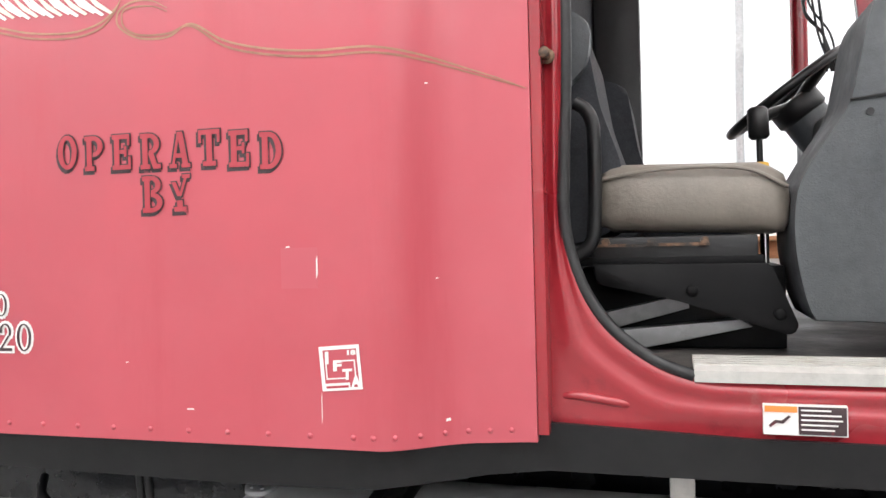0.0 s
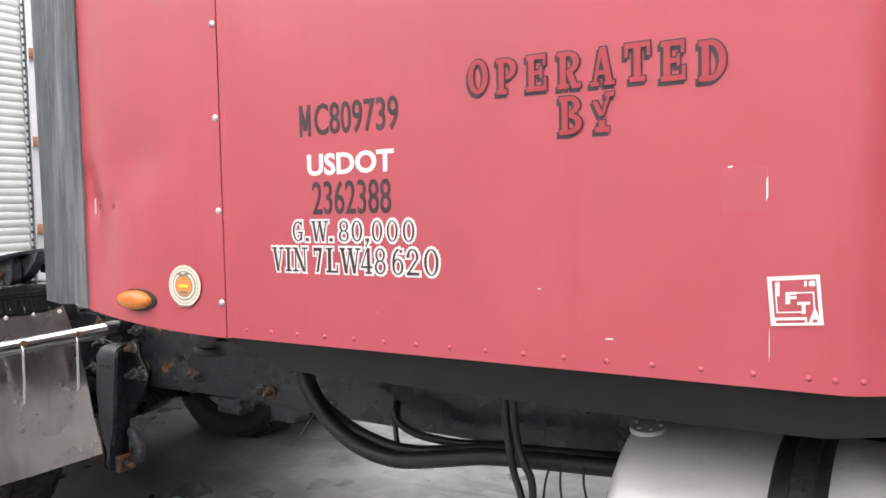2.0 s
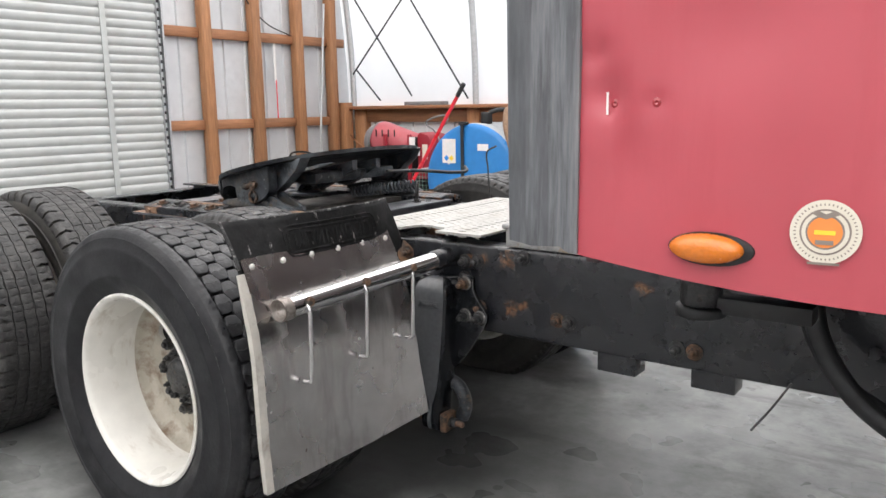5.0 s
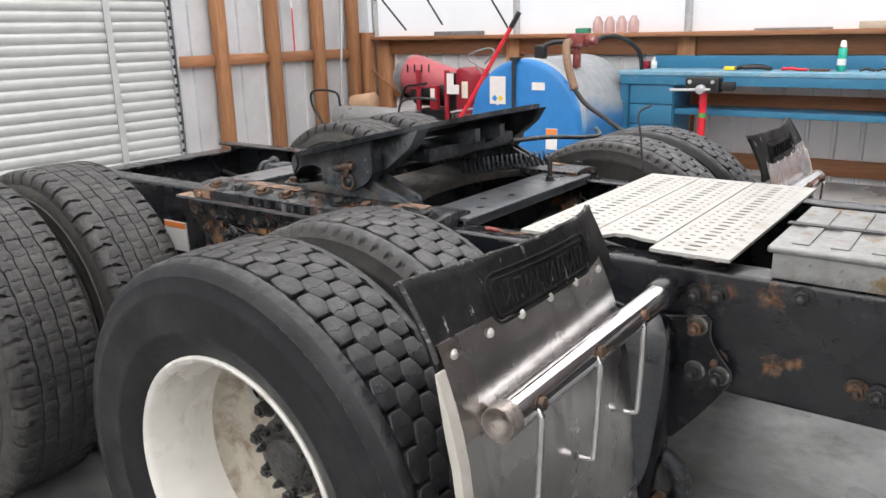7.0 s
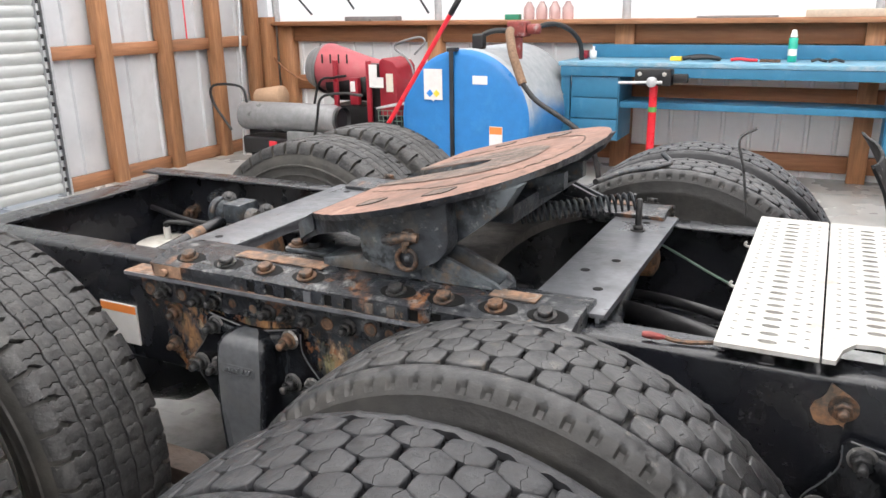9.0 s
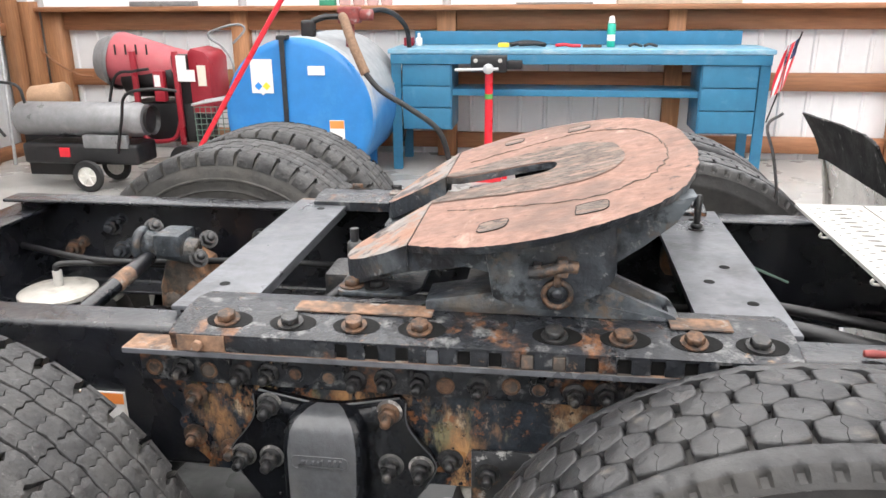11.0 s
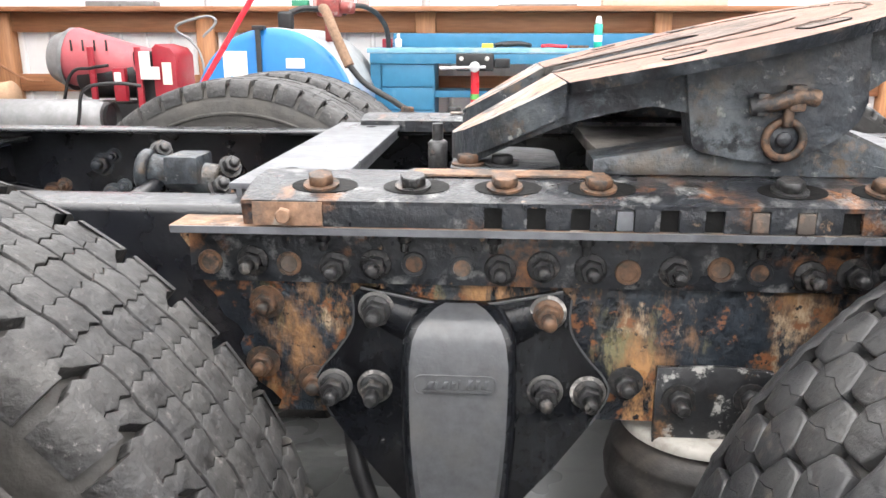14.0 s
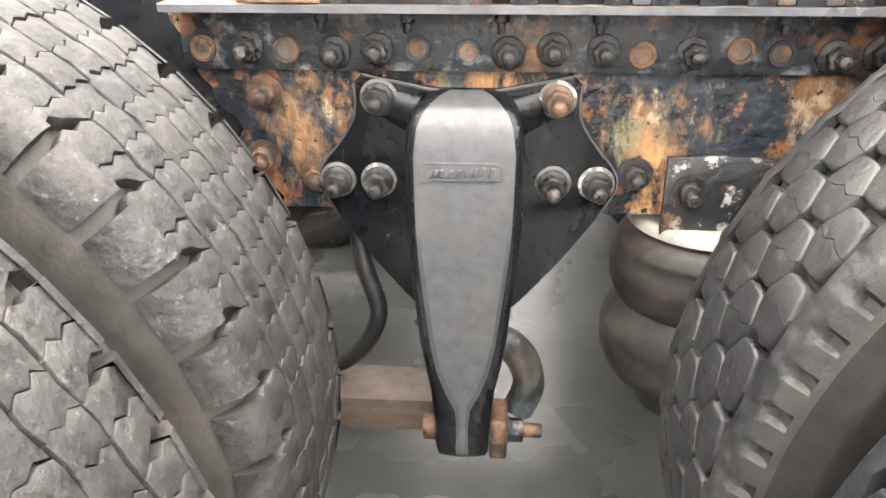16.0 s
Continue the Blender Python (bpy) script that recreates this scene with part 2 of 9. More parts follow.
M_WHITE = paint("white_vinyl", (0.74, 0.72, 0.70), 0.4, 0, (25, 0.05), (30, (0.55, 0.40, 0.39), 0.66, 0.72), bump=None)
M_INK = paint("black_vinyl", (0.05, 0.028, 0.032), 0.45, 0, (25, 0.2), (30, (0.26, 0.035, 0.05), 0.60, 0.68), bump=None)
M_RED_INK = paint("dark_red_lettering", (0.36, 0.035, 0.05), 0.4, 0, (25, 0.1), bump=None)
M_GOLD = paint("faded_gold_pinstripe", (0.37, 0.19, 0.12), 0.5, 0, (30, 0.2), bump=None)
M_GREEN = paint("olive_pinstripe", (0.31, 0.14, 0.09), 0.5, 0, (30, 0.2), bump=None)
M_ORANGE = paint("orange_print", (0.80, 0.25, 0.06), 0.45, 0, (25, 0.05), bump=None)
M_YELLOW = paint("yellow_print", (0.85, 0.62, 0.05), 0.45, 0, (25, 0.05), bump=None)
M_BLUEPRINT = paint("blue_print", (0.03, 0.25, 0.70), 0.45, 0, (25, 0.05), bump=None)
M_FLOOR = paint("polished_concrete", (0.29, 0.295, 0.29), 0.34, 0, (5, 0.14), (0.9, (0.05, 0.053, 0.05), 0.42, 0.68), (4.5, (0.08, 0.085, 0.08), 0.48, 0.75), bump=(30, 0.05), rough_var=0.20, more=((9, (0.05, 0.05, 0.05), 0.60, 0.80), (2.2, (0.33, 0.33, 0.323), 0.55, 0.85, (0.7, 3, 1)), (1.5, (0.045, 0.045, 0.043), 0.55, 0.75, (0.5, 3, 1))))


def stain_and_shade(mat):
    """Darkens the concrete under the rear axles: the truck's shade painted in with an oily stain, broken up by noise.
    """
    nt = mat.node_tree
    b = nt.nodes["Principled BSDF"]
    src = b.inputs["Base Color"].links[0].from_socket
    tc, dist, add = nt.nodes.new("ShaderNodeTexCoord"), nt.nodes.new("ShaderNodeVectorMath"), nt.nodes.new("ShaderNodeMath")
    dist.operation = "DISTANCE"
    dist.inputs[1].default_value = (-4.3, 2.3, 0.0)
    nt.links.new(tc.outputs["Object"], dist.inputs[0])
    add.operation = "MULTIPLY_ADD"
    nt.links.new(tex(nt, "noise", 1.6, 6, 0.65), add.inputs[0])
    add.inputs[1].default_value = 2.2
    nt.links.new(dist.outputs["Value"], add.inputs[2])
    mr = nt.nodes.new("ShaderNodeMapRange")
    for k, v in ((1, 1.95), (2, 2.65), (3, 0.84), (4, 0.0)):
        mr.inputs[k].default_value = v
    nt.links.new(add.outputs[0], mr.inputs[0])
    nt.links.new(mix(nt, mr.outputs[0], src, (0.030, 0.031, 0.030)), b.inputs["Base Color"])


stain_and_shade(M_FLOOR)
M_WOOD = paint("stained_softwood", (0.43, 0.205, 0.095), 0.65, 0, (9, 0.26), (3, (0.32, 0.145, 0.07), 0.5, 0.75), bump=(40, 0.3), stretch=(6, 6, 0.5), piece=0.25)
M_WOOD_H = paint("stained_softwood_girt", (0.34, 0.155, 0.075), 0.65, 0, (9, 0.22), (3, (0.25, 0.11, 0.05), 0.5, 0.75), bump=(40, 0.3), stretch=(0.5, 0.5, 6), piece=0.25)
M_SHEET = paint("galvanised_wall_sheet", (0.57, 0.58, 0.595), 0.5, 0.25, (8, 0.07), (2, (0.42, 0.43, 0.45), 0.5, 0.8), bump=(60, 0.06))
M_SHEET_W = paint("white_wall_sheet", (0.74, 0.75, 0.76), 0.5, 0.05, (8, 0.04), (2, (0.65, 0.66, 0.67), 0.5, 0.8), bump=(60, 0.06))
M_ROLL = paint("white_roller_door_steel", (0.44, 0.455, 0.45), 0.45, 0.1, (8, 0.05), (3, (0.38, 0.385, 0.37), 0.5, 0.8), bump=(60, 0.06))
M_TUBE = paint("galvanised_tube", (0.48, 0.49, 0.50), 0.45, 0.5, (40, 0.15), bump=(60, 0.08))
M_BLUE = paint("blue_tank_paint", (0.02, 0.185, 0.49), 0.38, 0, (10, 0.08), (4, (0.05, 0.25, 0.55), 0.55, 0.8), bump=(20, 0.06))
M_BENCH = paint("blue_bench_paint", (0.03, 0.17, 0.30), 0.45, 0, (14, 0.1), (7, (0.12, 0.25, 0.36), 0.58, 0.8), bump=(60, 0.1))
M_BENCH_TOP = paint("worn_bench_top", (0.16, 0.34, 0.46), 0.5, 0, (14, 0.15), (6, (0.33, 0.42, 0.47), 0.5, 0.7), bump=(60, 0.15))
M_HEATER_RED = paint("heater_red_enamel", (0.27, 0.014, 0.026), 0.35, 0, (14, 0.08), (6, (0.33, 0.06, 0.07), 0.55, 0.8), bump=(40, 0.06))
M_PINK = paint("faded_red_enamel", (0.40, 0.085, 0.10), 0.4, 0, (14, 0.08), (6, (0.38, 0.14, 0.14), 0.55, 0.8), bump=(40, 0.06))
M_RED_TOOL = paint("bright_red_tool_paint", (0.65, 0.02, 0.035), 0.35, 0, (24, 0.08), bump=(40, 0.08))
M_DARK = paint("matt_black_plastic", (0.010, 0.010, 0.011), 0.45, 0, (40, 0.2), bump=(90, 0.15))
M_GREYP = paint("grey_interior_plastic", (0.062, 0.068, 0.074), 0.6, 0, (50, 0.12), (3, (0.085, 0.092, 0.096), 0.5, 0.8), bump=(260, 0.3))
M_VINYL = paint("grey_seat_vinyl", (0.20, 0.178, 0.152), 0.45, 0, (14, 0.1), (6, (0.14, 0.12, 0.10), 0.5, 0.75), bump=(120, 0.3))
M_CLOTH = paint("dark_seat_cloth", (0.028, 0.03, 0.036), 0.9, 0, (200, 0.3), bump=(300, 0.4))
M_MAT = paint("worn_floor_mat", (0.055, 0.05, 0.046), 0.5, 0, (25, 0.3), (10, (0.12, 0.11, 0.10), 0.55, 0.7), bump=(60, 0.5))
M_FOAM = paint("yellow_foam", (0.60, 0.36, 0.07), 0.9, 0, (60, 0.2), bump=(90, 0.5))
M_GREYMETAL = paint("grey_heater_barrel", (0.22, 0.22, 0.225), 0.4, 0.3, (20, 0.15), (6, (0.33, 0.33, 0.33), 0.55, 0.75), bump=(40, 0.1))
M_RUSTY_PUMP = paint("rusty_red_pump", (0.22, 0.045, 0.04), 0.6, 0.1, (40, 0.3), (14, (0.35, 0.33, 0.32), 0.55, 0.7), bump=(60, 0.4))
M_WRAP = paint("brown_cloth_wrap", (0.20, 0.125, 0.08), 0.9, 0, (60, 0.3), bump=(80, 0.6))
M_TEAL = paint("green_can_print", (0.02, 0.42, 0.30), 0.35, 0, (20, 0.05), bump=None)
M_GREENWIRE = paint("green_grey_wire", (0.13, 0.20, 0.16), 0.5, 0.2, (40, 0.2), bump=None)
M_GREENBOX = paint("green_box_card", (0.03, 0.22, 0.13), 0.6, 0, (30, 0.1), bump=None)
M_WASHER = paint("chalky_washer", (0.09, 0.087, 0.084), 0.6, 0, (60, 0.5), (34, (0.50, 0.47, 0.45), 0.53, 0.66), bump=(90, 0.4))
M_RUSTY_BRACKET = paint("rusty_grey_casting", (0.085, 0.070, 0.058), 0.6, 0.1, (40, 0.4), (9, (0.32, 0.165, 0.085), 0.43, 0.57), (22, (0.03, 0.028, 0.027), 0.55, 0.64), bump=(50, 1.2))
M_WHEEL_DISC = paint("dirty_wheel_disc", (0.42, 0.385, 0.32), 0.45, 0, (20, 0.12), (12, (0.17, 0.11, 0.07), 0.48, 0.68), bump=(60, 0.2))
M_GLOSSDARK = paint("glossy_black_plastic", (0.004, 0.004, 0.0045), 0.5, 0, (40, 0.2), bump=(30, 0.2), spec=0.15)
M_TUBEEND = paint("dirty_tube_bore", (0.30, 0.27, 0.25), 0.4, 0.6, (40, 0.3), (30, (0.10, 0.07, 0.05), 0.5, 0.65), bump=(60, 0.3))
M_GREYINK = paint("faded_brown_print", (0.24, 0.20, 0.17), 0.5, 0, (25, 0.2), (40, (0.4, 0.34, 0.25), 0.58, 0.68), bump=None)
M_FLOOR_LIGHT = paint("lit_pale_concrete", (0.36, 0.355, 0.34), 0.32, 0, (6, 0.1), (1.1, (0.28, 0.275, 0.26), 0.45, 0.7), (5, (0.20, 0.197, 0.188), 0.58, 0.75), bump=(30, 0.06))
# near-black tone that stands for the shade in holes, slots and grooves
M_PIT = paint("recess_shade_black", (0.004, 0.004, 0.004), 0.7, 0, (40, 0.3), bump=(60, 0.5), spec=0.2)
M_DUSTWHITE = paint("dusty_white_plate", (0.44, 0.42, 0.38), 0.5, 0, (20, 0.15), (12, (0.22, 0.19, 0.16), 0.52, 0.7), bump=(60, 0.2))
M_FRONT = paint("unseen_end_grey", (0.22, 0.22, 0.225), 0.6, 0, (10, 0.1), (1.5, (0.13, 0.13, 0.13), 0.5, 0.7), bump=(30, 0.1))
M_CREAM = paint("cream_print", (0.70, 0.65, 0.55), 0.5, 0, (25, 0.05), bump=None)


def bloom(mat, spots):
    """Ragged rust blooms in a paint, each given by its centre and reach."""
    nt = mat.node_tree
    b = nt.nodes["Principled BSDF"]
    c = b.inputs["Base Color"].links[0].from_socket
    rust = ramp(nt, tex(nt, "noise", 60, 6, 0.7), [(0.40, (0.025, 0.022, 0.020)), (0.52, (0.13, 0.062, 0.032)), (0.66, (0.24, 0.14, 0.08))])
    ragged = tex(nt, "noise", 26, 7, 0.7)
    for centre, reach in spots:
        tc, dist = nt.nodes.new("ShaderNodeTexCoord"), nt.nodes.new("ShaderNodeVectorMath")
        dist.operation = "DISTANCE"
        dist.inputs[1].default_value = centre
        nt.links.new(tc.outputs["Object"], dist.inputs[0])
        add = nt.nodes.new("ShaderNodeMath")
        add.operation = "MULTIPLY_ADD"
        nt.links.new(ragged, add.inputs[0])
        add.inputs[1].default_value = reach * 2.4
        nt.links.new(dist.outputs["Value"], add.inputs[2])
        mr = nt.nodes.new("ShaderNodeMapRange")
        for k, v in ((1, reach * 1.55), (2, reach * 1.9), (3, 0.92), (4, 0.0)):
            mr.inputs[k].default_value = v
        nt.links.new(add.outputs[0], mr.inputs[0])
        c = mix(nt, mr.outputs[0], c, rust)
    nt.links.new(c, b.inputs["Base Color"])
    return mat


BLOOMS = ((-3.152, 0.816, 0.036), (-3.109, 0.825, 0.036), (-3.014, 0.830, 0.045), (-3.000, 0.680, 0.042), (-2.955, 0.690, 0.030), (-2.56, 0.80, 0.035), (-5.42, 0.79, 0.05))
M_RAIL = bloom(paint("black_rail_paint", (0.009, 0.010, 0.013), 0.26, 0, (40, 0.4), (5, (0.027, 0.026, 0.026), 0.52, 0.78), (30, (0.07, 0.04, 0.025), 0.67, 0.73), bump=(70, 0.35), coat=0.2),
               [((x, 1.97, z), r) for x, z, r in BLOOMS])


def cloth_membrane():
    m, nt, b = nodes_of("white_membrane_fabric")
    nt.nodes.remove(b)
    d, t, x = nt.nodes.new("ShaderNodeBsdfDiffuse"), nt.nodes.new("ShaderNodeBsdfTranslucent"), nt.nodes.new("ShaderNodeMixShader")
    c = ramp(nt, tex(nt, "noise", 1.2, 5, 0.6), [(0.3, (0.88, 0.875, 0.865)), (0.7, (0.94, 0.935, 0.925))])
    nt.links.new(c, d.inputs[0])
    nt.links.new(c, t.inputs[0])
    x.inputs[0].default_value = 0.72
    nt.links.new(d.outputs[0], x.inputs[1])
    nt.links.new(t.outputs[0], x.inputs[2])
    nt.links.new(x.outputs[0], nt.nodes["Material Output"].inputs[0])
    return m


M_FABRIC = cloth_membrane()


def blended_shell():
    """Blue paint that turns grey towards the top, the change broken up by noise."""
    m, nt, b = nodes_of("grey_to_blue_tank_shell")
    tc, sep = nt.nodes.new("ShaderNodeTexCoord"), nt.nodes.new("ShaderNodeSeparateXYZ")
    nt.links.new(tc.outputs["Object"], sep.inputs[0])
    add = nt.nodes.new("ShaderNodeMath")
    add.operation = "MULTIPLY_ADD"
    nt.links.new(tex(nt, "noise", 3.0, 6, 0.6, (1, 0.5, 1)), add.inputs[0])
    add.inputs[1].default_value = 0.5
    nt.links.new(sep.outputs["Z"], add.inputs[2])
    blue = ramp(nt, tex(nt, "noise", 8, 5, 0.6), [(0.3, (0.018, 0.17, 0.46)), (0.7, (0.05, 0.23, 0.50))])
    upper_grey = ramp(nt, tex(nt, "noise", 14, 6, 0.65), [(0.3, (0.30, 0.33, 0.35)), (0.7, (0.44, 0.46, 0.47))])
    nt.links.new(mix(nt, ramp(nt, add.outputs[0], [(0.80, grey(0)), (1.12, grey(1))]), blue, upper_grey), b.inputs["Base Color"])
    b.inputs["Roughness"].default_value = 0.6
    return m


M_TANK_SHELL = blended_shell()

# ---------------------------------------------------------------- builders
AT = {}


def thing(name, loc, label, category, group="", kind=""):
    e = new(name)
    e.location = loc
    e.empty_display_size = 0.1
    AT[e] = Matrix.Translation(loc)
    return tagged(e, label, category, group, kind)


def mesh_of(name, bm, mats, smooth=47):
    me = bpy.data.meshes.new(name)
    bmesh.ops.recalc_face_normals(bm, faces=bm.faces)
    bm.to_mesh(me)
    bm.free()
    for m in mats if isinstance(mats, (list, tuple)) else [mats]:
        me.materials.append(m)
    if smooth:
        me.shade_smooth()
        me.set_sharp_from_angle(angle=radians(smooth))
    return me


def place(name, me, parent, m=None, label=""):
    """An object on a mesh, at a pose in the world, under its thing or part."""
    ob = new(name, me)
    m = m or Matrix()
    if parent is not None:
        ob.parent = parent
        ob.matrix_parent_inverse = AT[parent].inverted()
    ob.matrix_basis = m
    AT[ob] = m
    return tagged(ob, label)


def part(name, bm, mats, parent, label="", m=None, smooth=47):
    return place(name, mesh_of(name, bm, mats, smooth), parent, m, label)


def structure(name, bm, mats, label, category, smooth=47):
    return tagged(place(name, mesh_of(name, bm, mats, smooth), None), label, category, "", "structure")


def single(name, bm, mats, label, category, group="", m=None, smooth=47):
    return tagged(place(name, mesh_of(name, bm, mats, smooth), None, m), label, category, group)


def bevel(bm, geom_faces, width, seg=2):
    edges = list({e for f in geom_faces for e in f.edges if e.is_valid})
    bmesh.ops.bevel(bm, geom=edges, offset=width, segments=seg, affect="EDGES", profile=0.6, clamp_overlap=True)


def box(bm, x0, x1, y0, y1, z0, z1, bev=0.0, mat=0, seg=2):
    vs = [bm.verts.new((x, y, z)) for z in (z0, z1) for y in (y0, y1) for x in (x0, x1)]
    fs = [bm.faces.new([vs[i] for i in q]) for q in ((0, 2, 3, 1), (4, 5, 7, 6), (0, 1, 5, 4), (2, 6, 7, 3), (0, 4, 6, 2), (1, 3, 7, 5))]
    for f in fs:
        f.material_index = mat
    if bev:
        bevel(bm, fs, bev, seg)
    return bm


def prism(bm, pts, a, b, axis="y", bev=0.0, mat=0, seg=2):
    """A flat outline, given in the two other axes, pushed along an axis from a to b."""
    def at(p, q, w):
        return {"x": (w, p, q), "y": (p, w, q), "z": (p, q, w)}[axis]
    lo = [bm.verts.new(at(p, q, a)) for p, q in pts]
    hi = [bm.verts.new(at(p, q, b)) for p, q in pts]
    n = len(pts)
    fs = [bm.faces.new(lo), bm.faces.new(hi[::-1])]
    fs += [bm.faces.new((lo[i], lo[(i + 1) % n], hi[(i + 1) % n], hi[i])) for i in range(n)]
    for f in fs:
        f.material_index = mat
    if bev:
        edges = list({e for f in fs[:2] for e in f.edges})
        bmesh.ops.bevel(bm, geom=edges, offset=bev, segments=seg, affect="EDGES", profile=0.6, clamp_overlap=True)
    return bm


def frame_at(p, q):
    d = (Vector(q) - Vector(p)).normalized()
    u = d.orthogonal().normalized()
    return d, u, d.cross(u)


def rod(bm, p, q, r, seg=16, r2=None, bev=0.0, mat=0, hexed=False):
    p, q = Vector(p), Vector(q)
    d, u, v = frame_at(p, q)
    seg = 6 if hexed else seg
    r2 = r if r2 is None else r2
    rows = [(p, r), (q, r2)]
    if bev:
        rows = [(p, r - bev), (p + d * bev, r), (q - d * bev, r2), (q, r2 - bev)]
    rings = [[bm.verts.new(c + (u * math.cos(i * math.tau / seg) + v * math.sin(i * math.tau / seg)) * rr) for i in range(seg)] for c, rr in rows]
    fs = [bm.faces.new(rings[0][::-1]), bm.faces.new(rings[-1])]
    for a, b in zip(rings, rings[1:]):
        fs += [bm.faces.new((a[i], a[(i + 1) % seg], b[(i + 1) % seg], b[i])) for i in range(seg)]
    for f in fs:
        f.material_index = mat
    return bm


def smooth_path(pts, steps=8):
    pts = [Vector(p) for p in pts]
    ext = [2 * pts[0] - pts[1], *pts, 2 * pts[-1] - pts[-2]]
    out = []
    for a, b, c, d in zip(ext, ext[1:], ext[2:], ext[3:]):
        for k in range(steps):
            t = k / steps
            out.append(0.5 * (2 * b + (c - a) * t + (2 * a - 5 * b + 4 * c - d) * t * t + (3 * b - a - 3 * c + d) * t ** 3))
    return out + [pts[-1]]


def hose(bm, pts, r, seg=10, steps=8, mat=0, ridges=0.0):
    path = smooth_path(pts, steps) if steps else [Vector(p) for p in pts]
    u = frame_at(path[0], path[1])[1]
    rings = []
    for i, p in enumerate(path):
        d = (path[min(i + 1, len(path) - 1)] - path[max(i - 1, 0)]).normalized()
        u = (u - d * u.dot(d)).normalized()
        v = d.cross(u)
        rr = r * (1 + (ridges if i % 2 else 0))
        rings.append([bm.verts.new(p + (u * math.cos(k * math.tau / seg) + v * math.sin(k * math.tau / seg)) * rr) for k in range(seg)])
    fs = [bm.faces.new(rings[0][::-1]), bm.faces.new(rings[-1])]
    for a, b in zip(rings, rings[1:]):
        fs += [bm.faces.new((a[i], a[(i + 1) % seg], b[(i + 1) % seg], b[i])) for i in range(seg)]
    for f in fs:
        f.material_index = mat
    return bm


def spin(bm, profile, seg=48, axis="y", centre=(0, 0, 0), closed=False, mat=0):
    """Turns a profile of (radius, along) round an axis."""
    cx, cy, cz = centre
    rings = []
    for k in range(seg):
        a = k * math.tau / seg
        c, s = math.cos(a), math.sin(a)
        if axis == "y":
            rings.append([bm.verts.new((cx + r * c, cy + h, cz + r * s)) for r, h in profile])
        elif axis == "z":
            rings.append([bm.verts.new((cx + r * c, cy + r * s, cz + h)) for r, h in profile])
        else:
            rings.append([bm.verts.new((cx + h, cy + r * c, cz + r * s)) for r, h in profile])
    n = len(profile)
    for k in range(seg):
        a, b = rings[k], rings[(k + 1) % seg]
        for i in range(n if closed else n - 1):
            f = bm.faces.new((a[i], a[(i + 1) % n], b[(i + 1) % n], b[i]))
            f.material_index = mat
    return bm


def B():
    return bmesh.new()


def bolt(bm, p, d, r=0.014, h=0.012, washer=1.6, stud=0.0, seg=14, mat=0):
    """A hexagon head on a washer, looking along d, with or without a threaded end."""
    p, d = Vector(p), Vector(d).normalized()
    if washer:
        rod(bm, p, p + d * 0.003, r * washer, seg, mat=mat)
    rod(bm, p + d * 0.003, p + d * (0.003 + h), r, hexed=True, bev=0.0015, mat=mat)
    if stud:
        rod(bm, p + d * h, p + d * (h + stud), r * 0.55, 10, bev=0.002, mat=mat)
    return bm


def rounded(pts, r, n=5):
    """An outline with its corners rounded."""
    out = []
    for i, p in enumerate(pts):
        a, b, c = Vector(pts[i - 1]), Vector(p), Vector(pts[(i + 1) % len(pts)])
        k = min(r, (a - b).length * 0.45, (c - b).length * 0.45)
        s, e = b + (a - b).normalized() * k, b + (c - b).normalized() * k
        for j in range(n + 1):
            t = j / n
            out.append(tuple((1 - t) ** 2 * s + 2 * t * (1 - t) * b + t * t * e))
    return out


# ---------------------------------------------------------------- the hall
X0, X1, Y0, Y1 = -9.25, 9.0, -6.4, 7.90
SILL = 1.33


def sheet(bm, axis, at, a0, a1, z0, z1, pitch=0.23, depth=0.019, face=1, mat=0):
    """Ribbed wall sheet: flat pans with narrow raised ribs, with thickness."""
    xs, n = [], int((a1 - a0) / pitch) + 1
    for k in range(n):
        s = a0 + k * pitch
        for q, h in ((0.0, 0.0), (pitch - 0.045, 0.0), (pitch - 0.034, depth), (pitch - 0.011, depth)):
            if s + q < a1:
                xs.append((s + q, h))
    xs.append((a1, 0.0))
    loops = []
    for side in (0, 1):
        for z in (z0, z1):
            row = []
            for a, h in xs:
                d = at + face * (h if side == 0 else h - 0.003)
                row.append(bm.verts.new((a, d, z) if axis == "x" else (d, a, z)))
            loops.append(row)
    for lo, hi in ((loops[0], loops[1]), (loops[2], loops[3])):
        for i in range(len(xs) - 1):
            bm.faces.new((lo[i], lo[i + 1], hi[i + 1], hi[i])).material_index = mat
    for i in range(len(xs) - 1):
        bm.faces.new((loops[0][i], loops[0][i + 1], loops[2][i + 1], loops[2][i]))
        bm.faces.new((loops[1][i], loops[1][i + 1], loops[3][i + 1], loops[3][i]))
    return bm


bm = B()
box(bm, X0 - 0.4, X1 + 0.4, Y0 - 0.4, Y1 + 0.4, -0.2, 0.0)
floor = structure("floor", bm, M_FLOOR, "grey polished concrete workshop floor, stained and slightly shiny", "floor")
# added slab: the brighter light on the far floor is put into its colour
bm = B()
box(bm, X0, X1, 4.35, Y1 - 0.03, -0.15, 0.004)
structure("floor_far_bay", bm, M_FLOOR_LIGHT, "paler concrete strip along the far wall, the brighter light painted into it", "floor")
bm = B()
box(bm, -80, 80, -80, 80, -0.5, -0.205)
structure("ground", bm, M_FLOOR, "grey ground outside the hall", "ground")

